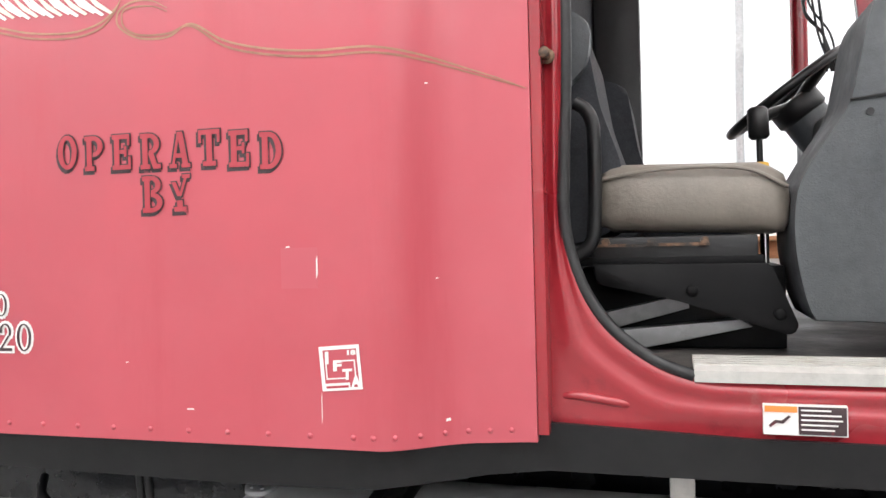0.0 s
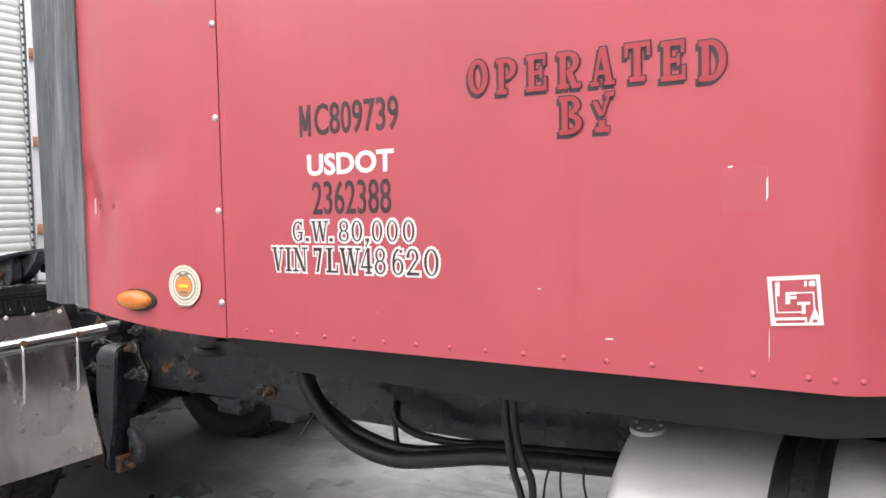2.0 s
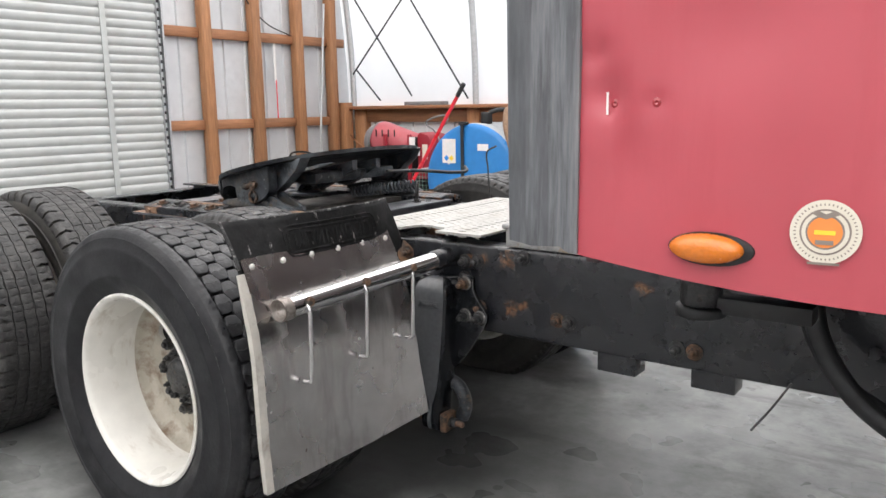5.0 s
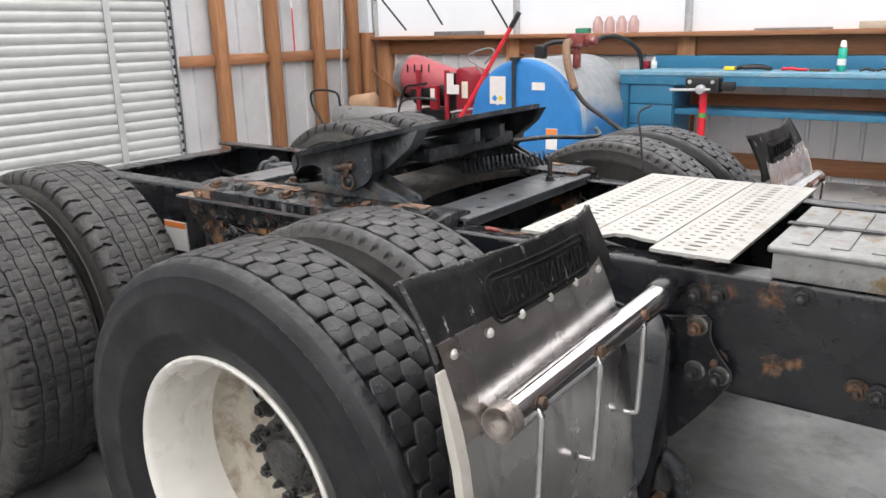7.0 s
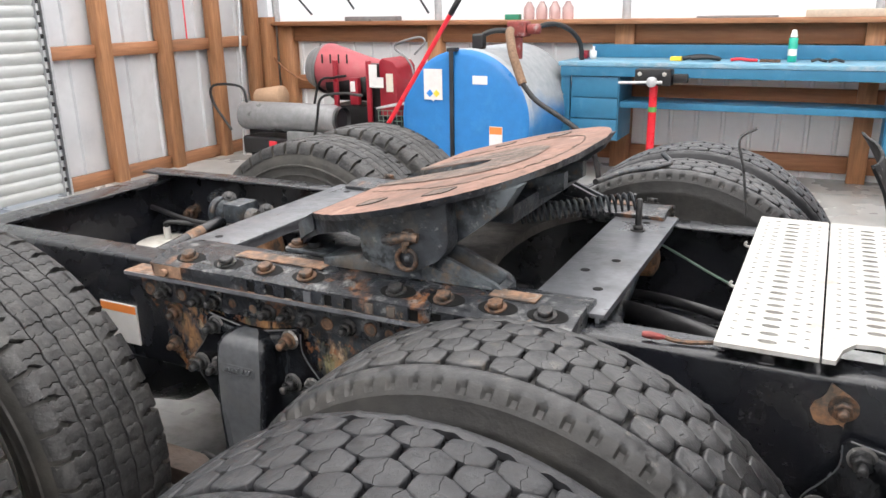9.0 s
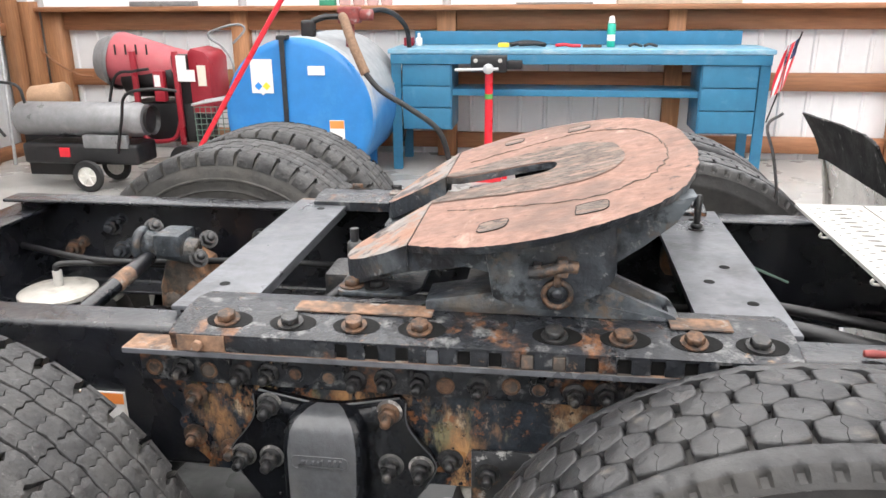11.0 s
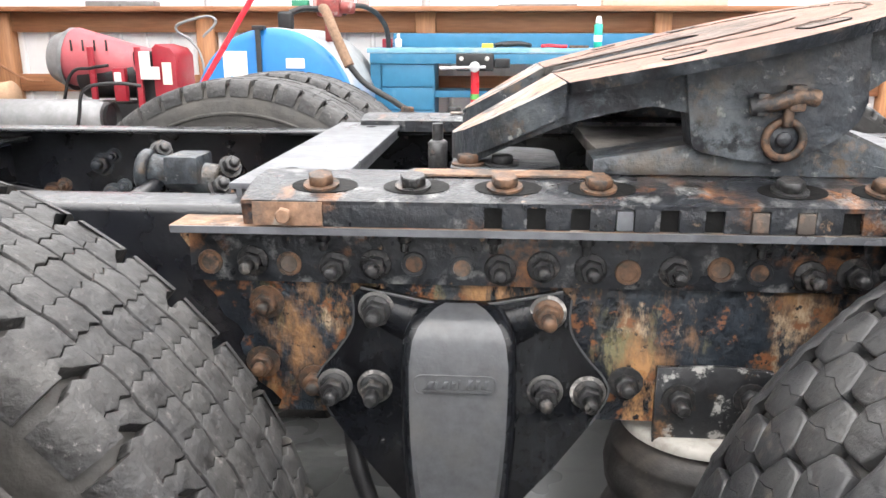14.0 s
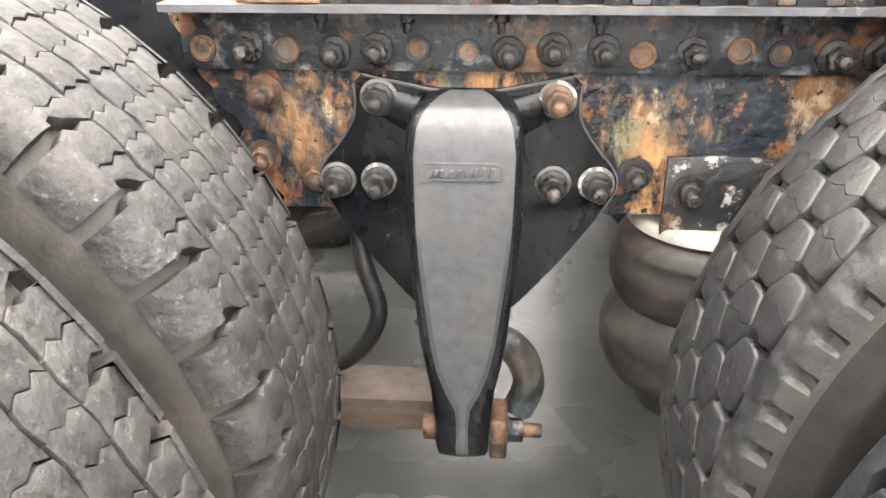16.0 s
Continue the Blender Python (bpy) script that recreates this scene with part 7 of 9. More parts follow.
# ---- deck plate behind the cab
DX0, DX1, DY0, DY1, DZ = -3.62, -3.10, 1.955, 2.85, 0.905
for i, (a, b) in enumerate(((DX0, -3.455), (-3.451, -3.285), (-3.281, DX1))):
    bm = B()
    y0 = DY0 if i != 1 else DY0
    outer = [(a, y0), (b, y0), (b, DY1), (a, DY1)]
    if i == 1:
        outer = [(a, y0), (a + 0.02, y0), (a + 0.03, y0 + 0.05), (a + 0.05, y0 + 0.085), (a + 0.085, y0 + 0.09), (a + 0.12, y0 + 0.075), (b - 0.01, y0 + 0.07), (b, y0 + 0.055), (b, DY1), (a, DY1)]
    holes = []
    for dx, rx, ry, off in ((0.022, 0.005, 0.003, 0.0), (0.046, 0.008, 0.0042, 0.017), (0.083, 0.0165, 0.0085, 0.0), (0.120, 0.008, 0.0042, 0.017), (0.144, 0.005, 0.003, 0.0)):
        for k in range(23):
            cx, cy = a + dx, DY0 + 0.035 + k * 0.0365 + off
            if cy < DY1 - 0.02 and not (i == 1 and cy < DY0 + 0.125):
                holes.append([(cx + rx * u, cy + ry * v) for u, v in ring(0, 0, 1, 10)])
    punched(bm, outer, holes, lambda p, q: (p, q, DZ))
    for hpts in holes:
        t = [bm.verts.new((p, q, DZ)) for p, q in hpts]
        w = [bm.verts.new((p, q, DZ - 0.020)) for p, q in hpts]
        for k in range(len(t)):
            bm.faces.new((t[k], t[(k + 1) % len(t)], w[(k + 1) % len(t)], w[k]))
    t = [bm.verts.new((p, q, DZ)) for p, q in outer]
    w = [bm.verts.new((p, q, DZ - 0.008)) for p, q in outer]
    for k in range(len(t)):
        bm.faces.new((t[k], t[(k + 1) % len(t)], w[(k + 1) % len(t)], w[k]))
    bmesh.ops.remove_doubles(bm, verts=bm.verts, dist=0.0001)
    part("deck_plank", bm, M_DECK, truck, "bright punched aluminium deck plank" if i != 1 else "bright punched deck plank with a torn edge", smooth=0)

# ---- quarter fender with mud flap in front of the drive wheels
def fender(s):
    def Y(y):
        return CY - s * (CY - y)
    def quad(bm, rows, thick):
        """A bent sheet from rows of places, with thickness."""
        f = [[bm.verts.new(p) for p in r] for r in rows]
        g = [[bm.verts.new(Vector(p) + Vector((-thick, 0, 0))) for p in r] for r in rows]
        m, n = len(f), len(f[0])
        for q in (f, g):
            for i in range(m - 1):
                for k in range(n - 1):
                    bm.faces.new((q[i][k], q[i][k + 1], q[i + 1][k + 1], q[i + 1][k]))
        rim = [(i, 0) for i in range(m)] + [(m - 1, k) for k in range(1, n)] + [(i, n - 1) for i in range(m - 2, -1, -1)] + [(0, k) for k in range(n - 2, 0, -1)]
        for (a, b), (c, d) in zip(rim, rim[1:] + rim[:1]):
            bm.faces.new((f[a][b], f[c][d], g[c][d], g[a][b]))
        return bm
    bm = B()
    def bow(z):
        return -3.243 - (0.070 * ((z - 0.62) / 0.32) ** 2 if z > 0.62 else 0.0) + 0.015 * max(0.0, (0.5 - z) / 0.2)
    rows = []
    for z in (0.325, 0.40, 0.5, 0.6, 0.7, 0.8, 0.88, 0.935):
        k = (0.935 - z) / 0.61
        rows.append([(bow(z), Y(1.175 + 0.0 * k), z), (bow(z), Y(1.35), z - 0.002), (bow(z) + 0.002, Y(1.55), z - 0.003), (bow(z), Y(1.745 + 0.09 * k), z)])
    quad(bm, rows, 0.004)
    sheet_ob = part("fender_panel", bm, M_STAINLESS, truck, "polished stainless quarter fender panel")
    bm = B()
    zs = (0.325, 0.45, 0.6, 0.68, 0.75, 0.80, 0.85, 0.90)
    prism(bm, [(bow(z) + 0.001, z) for z in zs] + [(bow(z) - 0.016 * min(1.0, (0.915 - z) / 0.10), z) for z in zs[::-1]], *sorted((Y(1.150), Y(1.1745))), "y", 0.005, 0, 3)
    part("fender_edge", bm, M_DUSTWHITE, sheet_ob, "pale rolled edge")
    bm = B()
    lip = [(1.168, -3.374), (1.25, -3.364), (1.31, -3.352), (1.38, -3.341), (1.45, -3.332), (1.53, -3.328), (1.61, -3.329), (1.68, -3.335), (1.74, -3.345), (1.80, -3.361)]

    def curl(y):
        """Where the flap's top edge stands, by its place across."""
        for (a, p), (b, q) in zip(lip, lip[1:]):
            if y <= b:
                return p + (q - p) * max(0.0, (y - a) / (b - a))
        return lip[-1][1]

    def on(y, z):
        k = max(0.0, min(1.0, (z - 0.885) / 0.138))
        return (-3.298 + (curl(y) + 0.298 + 3.0) * k ** 1.3, Y(y), z)

    rows = [[on(y, z + 0.004 * math.sin(y * 31 + 2) * (z - 0.885) / 0.138 - (0.010 if y < 1.2 else 0.0) * (0.0 if z > 0.9 else 1.0)) for y, _ in lip] for z in (0.872, 0.90, 0.93, 0.96, 0.99, 1.010, 1.023)]
    quad(bm, rows, 0.010)
    flap = part("mud_flap", bm, M_FLAP, sheet_ob, "scuffed black rubber flap with a raised oval emblem", smooth=70)
    bm = B()
    def proud(y, z):
        x, yy, zz = on(y, z)
        return (x + 0.0012, yy, zz)

    def dense(pts):
        return [proud(a[0] + (b[0] - a[0]) * k / 6, a[1] + (b[1] - a[1]) * k / 6) for a, b in zip(pts, pts[1:]) for k in range(7)]

    for grow in (0.0, 0.011):
        o = rounded([(1.345 - grow, 0.925 - grow), (1.685 + grow, 0.930 - grow), (1.685 + grow, 0.985 + grow), (1.345 - grow, 0.985 + grow)], 0.020 + grow, 4)
        hose(bm, dense(o + o[:1]), 0.0026, 6, 0)
    for k in range(8):
        y = 1.372 + k * 0.038
        for u in (0.0, 0.022):
            hose(bm, dense([(y + u, 0.936), (y + u, 0.974)]), 0.0026, 6, 0)
        hose(bm, dense([(y, 0.974 if k % 2 else 0.936), (y + 0.022, 0.974 if k % 3 else 0.955)]), 0.0026, 6, 0)
    part("emblem", bm, M_FLAP, flap, "raised illegible emblem in a rounded border")
    bm = B()
    edge = [on(y, 1.0225) for y, _ in lip]
    hose(bm, [(x - 0.004 + random.uniform(-0.001, 0.001), y, z + random.uniform(-0.0015, 0.0015)) for x, y, z in edge for _ in range(2)], 0.0042, 6, 2)
    hose(bm, [on(1.168, z) for z in (1.022, 1.00, 0.97, 0.94, 0.91)], 0.0045, 6, 3)
    part("worn_edge", bm, M_FLAP_EDGE, flap, "frayed grey edge of the rubber")
    for k in range(6):
        bm = B()
        y = 1.205 + k * 0.104
        spin(bm, [(0.0, 0.006), (0.006, 0.005), (0.0095, 0.0)], 12, "x", (bow(0.915) + 0.001, Y(y), 0.912))
        part("rivet", bm, M_ZINC, sheet_ob)
    # chrome tube arm with three hangers
    bm = B()
    p, q = Vector((-3.235, Y(1.257), 0.801)), Vector((-3.225, Y(1.86), 0.822))
    d = (q - p).normalized()
    rod(bm, p, q, 0.030, 28)
    tube = part("fender_arm", bm, M_CHROME, sheet_ob, "chrome tube bracket")
    bm = B()
    spin(bm, [(0.0301, s * 0.002), (0.0306, -s * 0.030), (0.0300, -s * 0.0325), (0.0278, -s * 0.0325), (0.0262, -s * 0.026), (0.018, -s * 0.010), (0.009, -s * 0.006), (0.007, -s * 0.001), (0.0, -s * 0.001)], 28, "y", p)
    part("tube_end", bm, M_TUBEEND, tube, "open end of the tube")
    bm = B()
    rod(bm, q, q + d * 0.11, 0.033, 24, bev=0.004)
    part("tube_clamp", bm, M_BLACK, tube)
    for y, dz in ((1.30, 0.0), (1.52, 0.01), (1.73, 0.015)):
        bm = B()
        hose(bm, [(-3.206, Y(y), 0.806 + dz), (-3.1995, Y(y), 0.795 + dz), (-3.1985, Y(y), 0.775 + dz), (-3.204, Y(y), 0.62 + dz), (-3.208, Y(y), 0.595 + dz), (-3.232, Y(y), 0.590 + dz)], 0.0065, 8, 3)
        part("support_rod", bm, M_CHROME, tube)
        bm = B()
        bolt(bm, (-3.207, Y(y + 0.006), 0.812 + dz), (1, 0, 0.2), 0.012, 0.01, 1.2)
        part("bolt", bm, M_RUST_BOLT, tube)


fender(1)
fender(-1)

# ---- frame bolts, brackets and lines on the near rail
bm = B()
for i, (x, z) in enumerate(((-3.409, 0.818), (-3.171, 0.812), (-3.121, 0.817), (-3.112, 0.666), (-3.163, 0.650), (-3.171, 0.757), (-2.83, 0.665), (-2.79, 0.663), (-2.46, 0.64), (-2.41, 0.64), (-2.95, 0.845), (-5.42, 0.79), (-5.42, 0.68), (-5.30, 0.73), (-5.55, 0.80), (-5.60, 0.80))):
    bm = B()
    bolt(bm, (x, 1.968, z), (0, -1, -0.05), 0.016, 0.014, 1.5, 0.02)
    part("bolt", bm, M_BOLT if i % 3 else M_RUST_BOLT, rail_n)
bm = B()
o = [(-3.422 + 0.062 * (0.5 * math.cos(t) + 0.12 * math.sin(3 * t)), 0.816 + 0.072 * (0.5 * math.sin(t) + 0.1 * math.cos(4 * t))) for t in (k * math.tau / 20 for k in range(20))]
prism(bm, [(x + random.uniform(-0.0025, 0.0025), z + random.uniform(-0.0025, 0.0025)) for x, z in o], 1.9675, 1.9692, "y")
part("rust_patch", bm, M_RUSTY_BRACKET, rail_n, "flaking rust plate round a bolt")
for x0, x1, z0, z1 in ((-2.70, -2.58, 0.53, 0.59), (-2.42, -2.30, 0.535, 0.60)):
    part("rail_bracket", box(B(), x0, x1, 1.975, 2.05, z0, z1, 0.005), M_BLACK, rail_n)
# plate with the round rubber mount under the sleeper's corner
bm = B()
rod(bm, (-2.28, 1.60, 0.875), (-2.28, 1.60, 0.985), 0.045, 20, bev=0.004)
part("cab_mount", bm, M_BOLT, truck, "grey air fitting under the sleeper corner")
bm = B()
rod(bm, (-2.28, 1.60, 0.85), (-2.28, 1.60, 0.875), 0.055, 20, bev=0.004)
box(bm, -2.27, -2.05, 1.58, 1.64, 0.86, 0.90, 0.01)
part("cab_mount", bm, M_RUBBER, truck)
# hoses and cables
for name, pts, r, mat in (
        ("air_hose", [(-2.10, 1.80, 0.93), (-2.075, 1.78, 0.80), (-2.015, 1.77, 0.697), (-1.94, 1.77, 0.628), (-1.84, 1.77, 0.580), (-1.71, 1.77, 0.564), (-1.56, 1.77, 0.590), (-1.43, 1.78, 0.615), (-1.29, 1.80, 0.622), (-1.0, 1.84, 0.63), (-0.7, 1.90, 0.64)], 0.024, M_RUBBER),
        ("air_hose", [(-2.13, 1.84, 0.93), (-2.10, 1.82, 0.80), (-2.04, 1.81, 0.70), (-1.95, 1.81, 0.640), (-1.84, 1.81, 0.600), (-1.71, 1.81, 0.582), (-1.56, 1.81, 0.600), (-1.43, 1.82, 0.625), (-1.29, 1.83, 0.635), (-1.0, 1.88, 0.64)], 0.018, M_RUBBER),
        ("cable", [(-1.79, 1.87, 0.68), (-1.767, 1.85, 0.598), (-1.735, 1.83, 0.565)], 0.008, M_DARK),
        ("cable", [(-1.80, 1.90, 0.69), (-1.759, 1.85, 0.651), (-1.688, 1.85, 0.620), (-1.57, 1.85, 0.614), (-1.476, 1.85, 0.622), (-1.36, 1.87, 0.63)], 0.012, M_DARK),
        ("cable", [(-1.322, 1.70, 0.93), (-1.316, 1.70, 0.794), (-1.309, 1.70, 0.712), (-1.295, 1.70, 0.627), (-1.274, 1.70, 0.562), (-1.262, 1.70, 0.48)], 0.010, M_DARK),
        ("cable", [(-1.297, 1.71, 0.93), (-1.292, 1.70, 0.797), (-1.284, 1.70, 0.715), (-1.268, 1.70, 0.654), (-1.245, 1.70, 0.610), (-1.242, 1.70, 0.55), (-1.255, 1.70, 0.48)], 0.010, M_DARK),
        ("wire", [(-2.15, 1.92, 0.62), (-2.19, 1.90, 0.55), (-2.23, 1.88, 0.49)], 0.003, M_BOLT),
        ("wire", [(-1.212, 1.74, 0.64), (-1.216, 1.72, 0.60), (-1.224, 1.72, 0.54)], 0.003, M_DARK),
        ("wire", [(-1.182, 1.74, 0.65), (-1.176, 1.72, 0.60), (-1.170, 1.72, 0.54)], 0.003, M_DARK),
        ("wire", [(-1.122, 1.74, 0.65), (-1.114, 1.72, 0.61), (-1.100, 1.72, 0.55)], 0.003, M_DARK)):
    part(name, hose(B(), pts, r, 16, 6), mat, truck)
part("driveshaft", rod(B(), (-3.5, CY, 0.52), (0.8, CY, 0.62), 0.06, 20), M_BLACK, truck)
# fuel tank with strap and filler cap
bm = B()
prof = [(0.0, -0.965), (0.24, -0.965), (0.275, -0.955), (0.29, -0.93), (0.29, 0.75), (0.0, 0.76)]
spin(bm, prof, 56, "x", (0, 1.665, 0.525))
tank = part("fuel_tank", bm, M_ALU, truck, "round brushed aluminium fuel tank")
for x in (-0.655, 0.4):
    bm = B()
    spin(bm, [(0.291, x - 0.004), (0.296, x), (0.298, x + 0.006), (0.298, x + 0.084), (0.296, x + 0.090), (0.291, x + 0.094)], 56, "x", (0, 1.665, 0.525))
    strap = part("tank_strap", bm, M_RUBBER, tank, "black rubber lined strap")
    bm = B()
    spin(bm, [(0.298, x + 0.030), (0.302, x + 0.033), (0.302, x + 0.070), (0.298, x + 0.073)], 56, "x", (0, 1.665, 0.525))
    part("strap_band", bm, M_BOLT, strap, "worn steel band on the rubber")
bm = B()
spin(bm, [(0.0, 0.006), (0.034, 0.006), (0.038, 0.003), (0.040, -0.006)], 28, "z", (0, 0, 0))
for k in range(6):
    rod(bm, (0.027 * math.cos(k * 1.047), 0.027 * math.sin(k * 1.047), 0.006), (0.027 * math.cos(k * 1.047), 0.027 * math.sin(k * 1.047), 0.010), 0.0045, 8)
bmesh.ops.transform(bm, matrix=pose(-0.918, 1.605, 0.811, 12), verts=bm.verts)
part("tank_fitting", bm, M_TUBE, tank, "round bolted tank fitting")
bm = B()
box(bm, -0.045, 0.0, 1.56, 1.60, 0.70, 0.925, 0.004)
box(bm, -0.045, 1.2, 1.40, 1.62, 0.30, 0.33, 0.005)
part("step_post", bm, M_DECK, truck, "pale aluminium step upright")
# tread plate box on the rails behind the cab
bm = B()
box(bm, -3.02, -2.63, 1.975, 2.39, 0.872, 0.930, 0.006)
step_box = part("step_box", bm, M_STEP, truck, "stained aluminium box on top of the frame")
bm = B()
box(bm, -3.03, -2.62, 1.965, 2.40, 0.930, 0.946, 0.007, 0, 3)
for k in range(5):
    box(bm, -2.99 + k * 0.075, -2.955 + k * 0.075, 2.00, 2.365, 0.9455, 0.9495, 0.0018)
part("lid", bm, M_STEP, step_box, "ribbed stained lid")
part("lid_strap", box(B(), -3.034, -2.616, 2.16, 2.185, 0.9497, 0.9525, 0.001), M_BOLT, step_box)
# things seen between the rails
part("torque_rod", hose(B(), [(-5.38, 2.05, 0.685), (-5.365, 2.22, 0.707), (-5.352, 2.39, 0.728), (-5.325, 2.62, 0.768)], 0.021, 16, 4), M_BLACK, truck, "black torque rod with a rusty collar")
part("rod_collar", rod(B(), (-5.343, 2.47, 0.741), (-5.335, 2.535, 0.752), 0.0225, 16, bev=0.003), M_ORANGE_RUST, truck)
bm = B()
prism(bm, [(-5.345, 0.50), (-5.335, 0.66), (-5.31, 0.735), (-5.255, 0.755), (-5.205, 0.73), (-5.19, 0.65), (-5.18, 0.50)], 2.67, 2.78, "y", 0.014, 0, 3)
for x, z, q in ((-5.30, 0.62, 0.035), (-5.24, 0.66, 0.03), (-5.22, 0.58, 0.04), (-5.31, 0.56, 0.03)):
    spin(bm, [(0.0, -0.016), (q * 0.6, -0.010), (q, 0.004)], 9, "y", (x, 2.672, z))
part("rod_bracket", bm, M_RUSTY_BRACKET, truck, "crusted rusty torque rod bracket")
bm = B()
rod(bm, (-5.345, 2.64, 0.802), (-5.200, 2.655, 0.775), 0.036, 14, bev=0.006)
rod(bm, (-5.365, 2.64, 0.800), (-5.340, 2.64, 0.797), 0.047, 20, bev=0.006)
box(bm, -5.30, -5.225, 2.60, 2.70, 0.775, 0.836, 0.010)
part("rod_eye", bm, M_CAST, truck, "dusty grey rod eye clamp")
for x, y, z in ((-5.19, 2.63, 0.765), (-5.185, 2.69, 0.80), (-5.33, 2.67, 0.835)):
    part("bolt", bolt(B(), (x, y, z), (0.6, -0.6, 0.5), 0.020, 0.02, 1.3, 0.015), M_BOLT, truck)
# bolted plate and bolt ends on the inside of the far rail
bm = B()
prism(bm, [(-5.965, 0.625), (-5.975, 0.74), (-5.95, 0.79), (-5.84, 0.80), (-5.825, 0.745), (-5.815, 0.60)], 2.79, 2.858, "y", 0.008)
plate = part("shock_bracket", bm, M_RUSTY_BRACKET, truck, "rusty bolted bracket at the end of the frame")
for x, z in ((-5.845, 0.77), (-5.86, 0.64), (-5.93, 0.66), (-5.94, 0.75)):
    part("bolt", bolt(B(), (x, 2.789, z), (0.1, -1, 0), 0.018, 0.014, 1.3), M_RUST_BOLT, plate)
for x, z, m in ((-5.565, 0.775, M_CAST), (-5.545, 0.70, M_CAST), (-5.70, 0.70, M_RUST_BOLT), (-5.10, 0.755, M_CAST), (-5.075, 0.70, M_CAST)):
    bm = B()
    bolt(bm, (x, 2.859, z), (0, -1, 0.05), 0.022, 0.02, 1.3, 0.02)
    bolt(bm, (x + 0.03, 2.859, z + 0.022), (0.2, -1, 0), 0.013, 0.016, 1.4, 0.02)
    part("bolt", bm, m, rail_f)
bm = B()
spin(bm, [(0.0, 0.656), (0.098, 0.652), (0.106, 0.648), (0.106, 0.638), (0.0, 0.634)], 40, "z", (-5.628, 2.642, 0.0))
plate = part("air_spring_plate", bm, M_DUSTWHITE, truck, "white round top plate of an air spring")
part("air_fitting", rod(B(), (-5.635, 2.66, 0.656), (-5.635, 2.66, 0.70), 0.013, 12), M_DECK, plate)
part("air_elbow", hose(B(), [(-5.635, 2.66, 0.70), (-5.635, 2.66, 0.715), (-5.60, 2.68, 0.717), (-5.45, 2.74, 0.70), (-5.36, 2.76, 0.69)], 0.008, 10, 5), M_DARK, plate)
bm = B()
spin(bm, [(0.10, 0.632), (0.145, 0.58), (0.135, 0.52), (0.145, 0.46), (0.12, 0.40)], 32, "z", (-5.628, 2.642, 0.0))
part("air_bellows", bm, M_RUBBER, plate)
for pts, r in (([(-5.8, 2.75, 0.74), (-5.5, 2.70, 0.72), (-5.1, 2.72, 0.73), (-4.8, 2.74, 0.72)], 0.010), ([(-4.75, 2.2, 0.80), (-4.70, 2.35, 0.82), (-4.66, 2.5, 0.80)], 0.012), ([(-3.99, 2.56, 0.70), (-3.85, 2.47, 0.725), (-3.70, 2.36, 0.745), (-3.55, 2.26, 0.75), (-3.2, 2.2, 0.74)], 0.026),
               ([(-3.99, 2.66, 0.70), (-3.85, 2.60, 0.725), (-3.70, 2.50, 0.745), (-3.5, 2.42, 0.74)], 0.014)):
    part("air_line", hose(B(), pts, r, 8, 5), M_DARK, truck)
bm = B()
rod(bm, (-4.70, 2.42, 0.83), (-4.70, 2.42, 0.90), 0.018, 12, bev=0.004)
rod(bm, (-4.70, 2.42, 0.90), (-4.70, 2.42, 0.93), 0.010, 10)
box(bm, -4.76, -4.64, 2.36, 2.48, 0.78, 0.84, 0.012)
part("air_valve", bm, M_BOLT, truck)
for x in (-4.635, -4.585):
    for y in (2.14, 2.72):
        part("plate_bolt", bolt(B(), (x, y, 0.9003), (0, 0, 1), 0.016, 0.012, 1.5) or B(), M_RUST_BOLT if x < -4.6 else M_BOLT, fifth)
bm = B()
rod(bm, (-3.905, 2.40, 0.705), (-3.925, 2.74, 0.765), 0.021, 14, bev=0.004)
rod(bm, (-3.905, 2.43, 0.72), (-3.870, 2.41, 0.665), 0.016, 12, bev=0.004)
part("torque_rod", bm, M_CAST, truck, "dusty grey torque rod under the cross plate")
bm = B()
spin(bm, [(0.0, -0.046), (0.030, -0.044), (0.047, -0.032), (0.050, 0.0), (0.047, 0.030), (0.028, 0.042), (0.0, 0.044)], 18, "x", (-3.915, 2.785, 0.765))
box(bm, -3.945, -3.885, 2.80, 2.858, 0.715, 0.815, 0.010)
knuckle = part("rod_eye", bm, M_RUSTY_BRACKET, truck, "crusted brown rod eye on the frame")
for dx in (-0.05, 0.05):
    part("bolt", bolt(B(), (-3.915 + dx * 0.4, 2.77, 0.765 + abs(dx)), (0, -0.7, 0.7), 0.013, 0.012, 1.3), M_RUST_BOLT, knuckle)
part("green_wire", hose(B(), [(-3.935, 2.845, 0.800), (-3.89, 2.835, 0.802), (-3.82, 2.80, 0.785), (-3.735, 2.77, 0.755), (-3.64, 2.75, 0.72)], 0.0035, 7, 6), M_GREENWIRE, truck, "thin green wire")
for x, y in ((-3.640, 2.593), (-3.638, 2.288)):
    part("deck_hook", hose(B(), [(x + 0.03, y, 0.893), (x + 0.012, y, 0.892), (x + 0.005, y, 0.897), (x + 0.009, y, 0.903)], 0.0032, 8, 3), M_DECK, truck, "pale bent hook at the deck's edge")
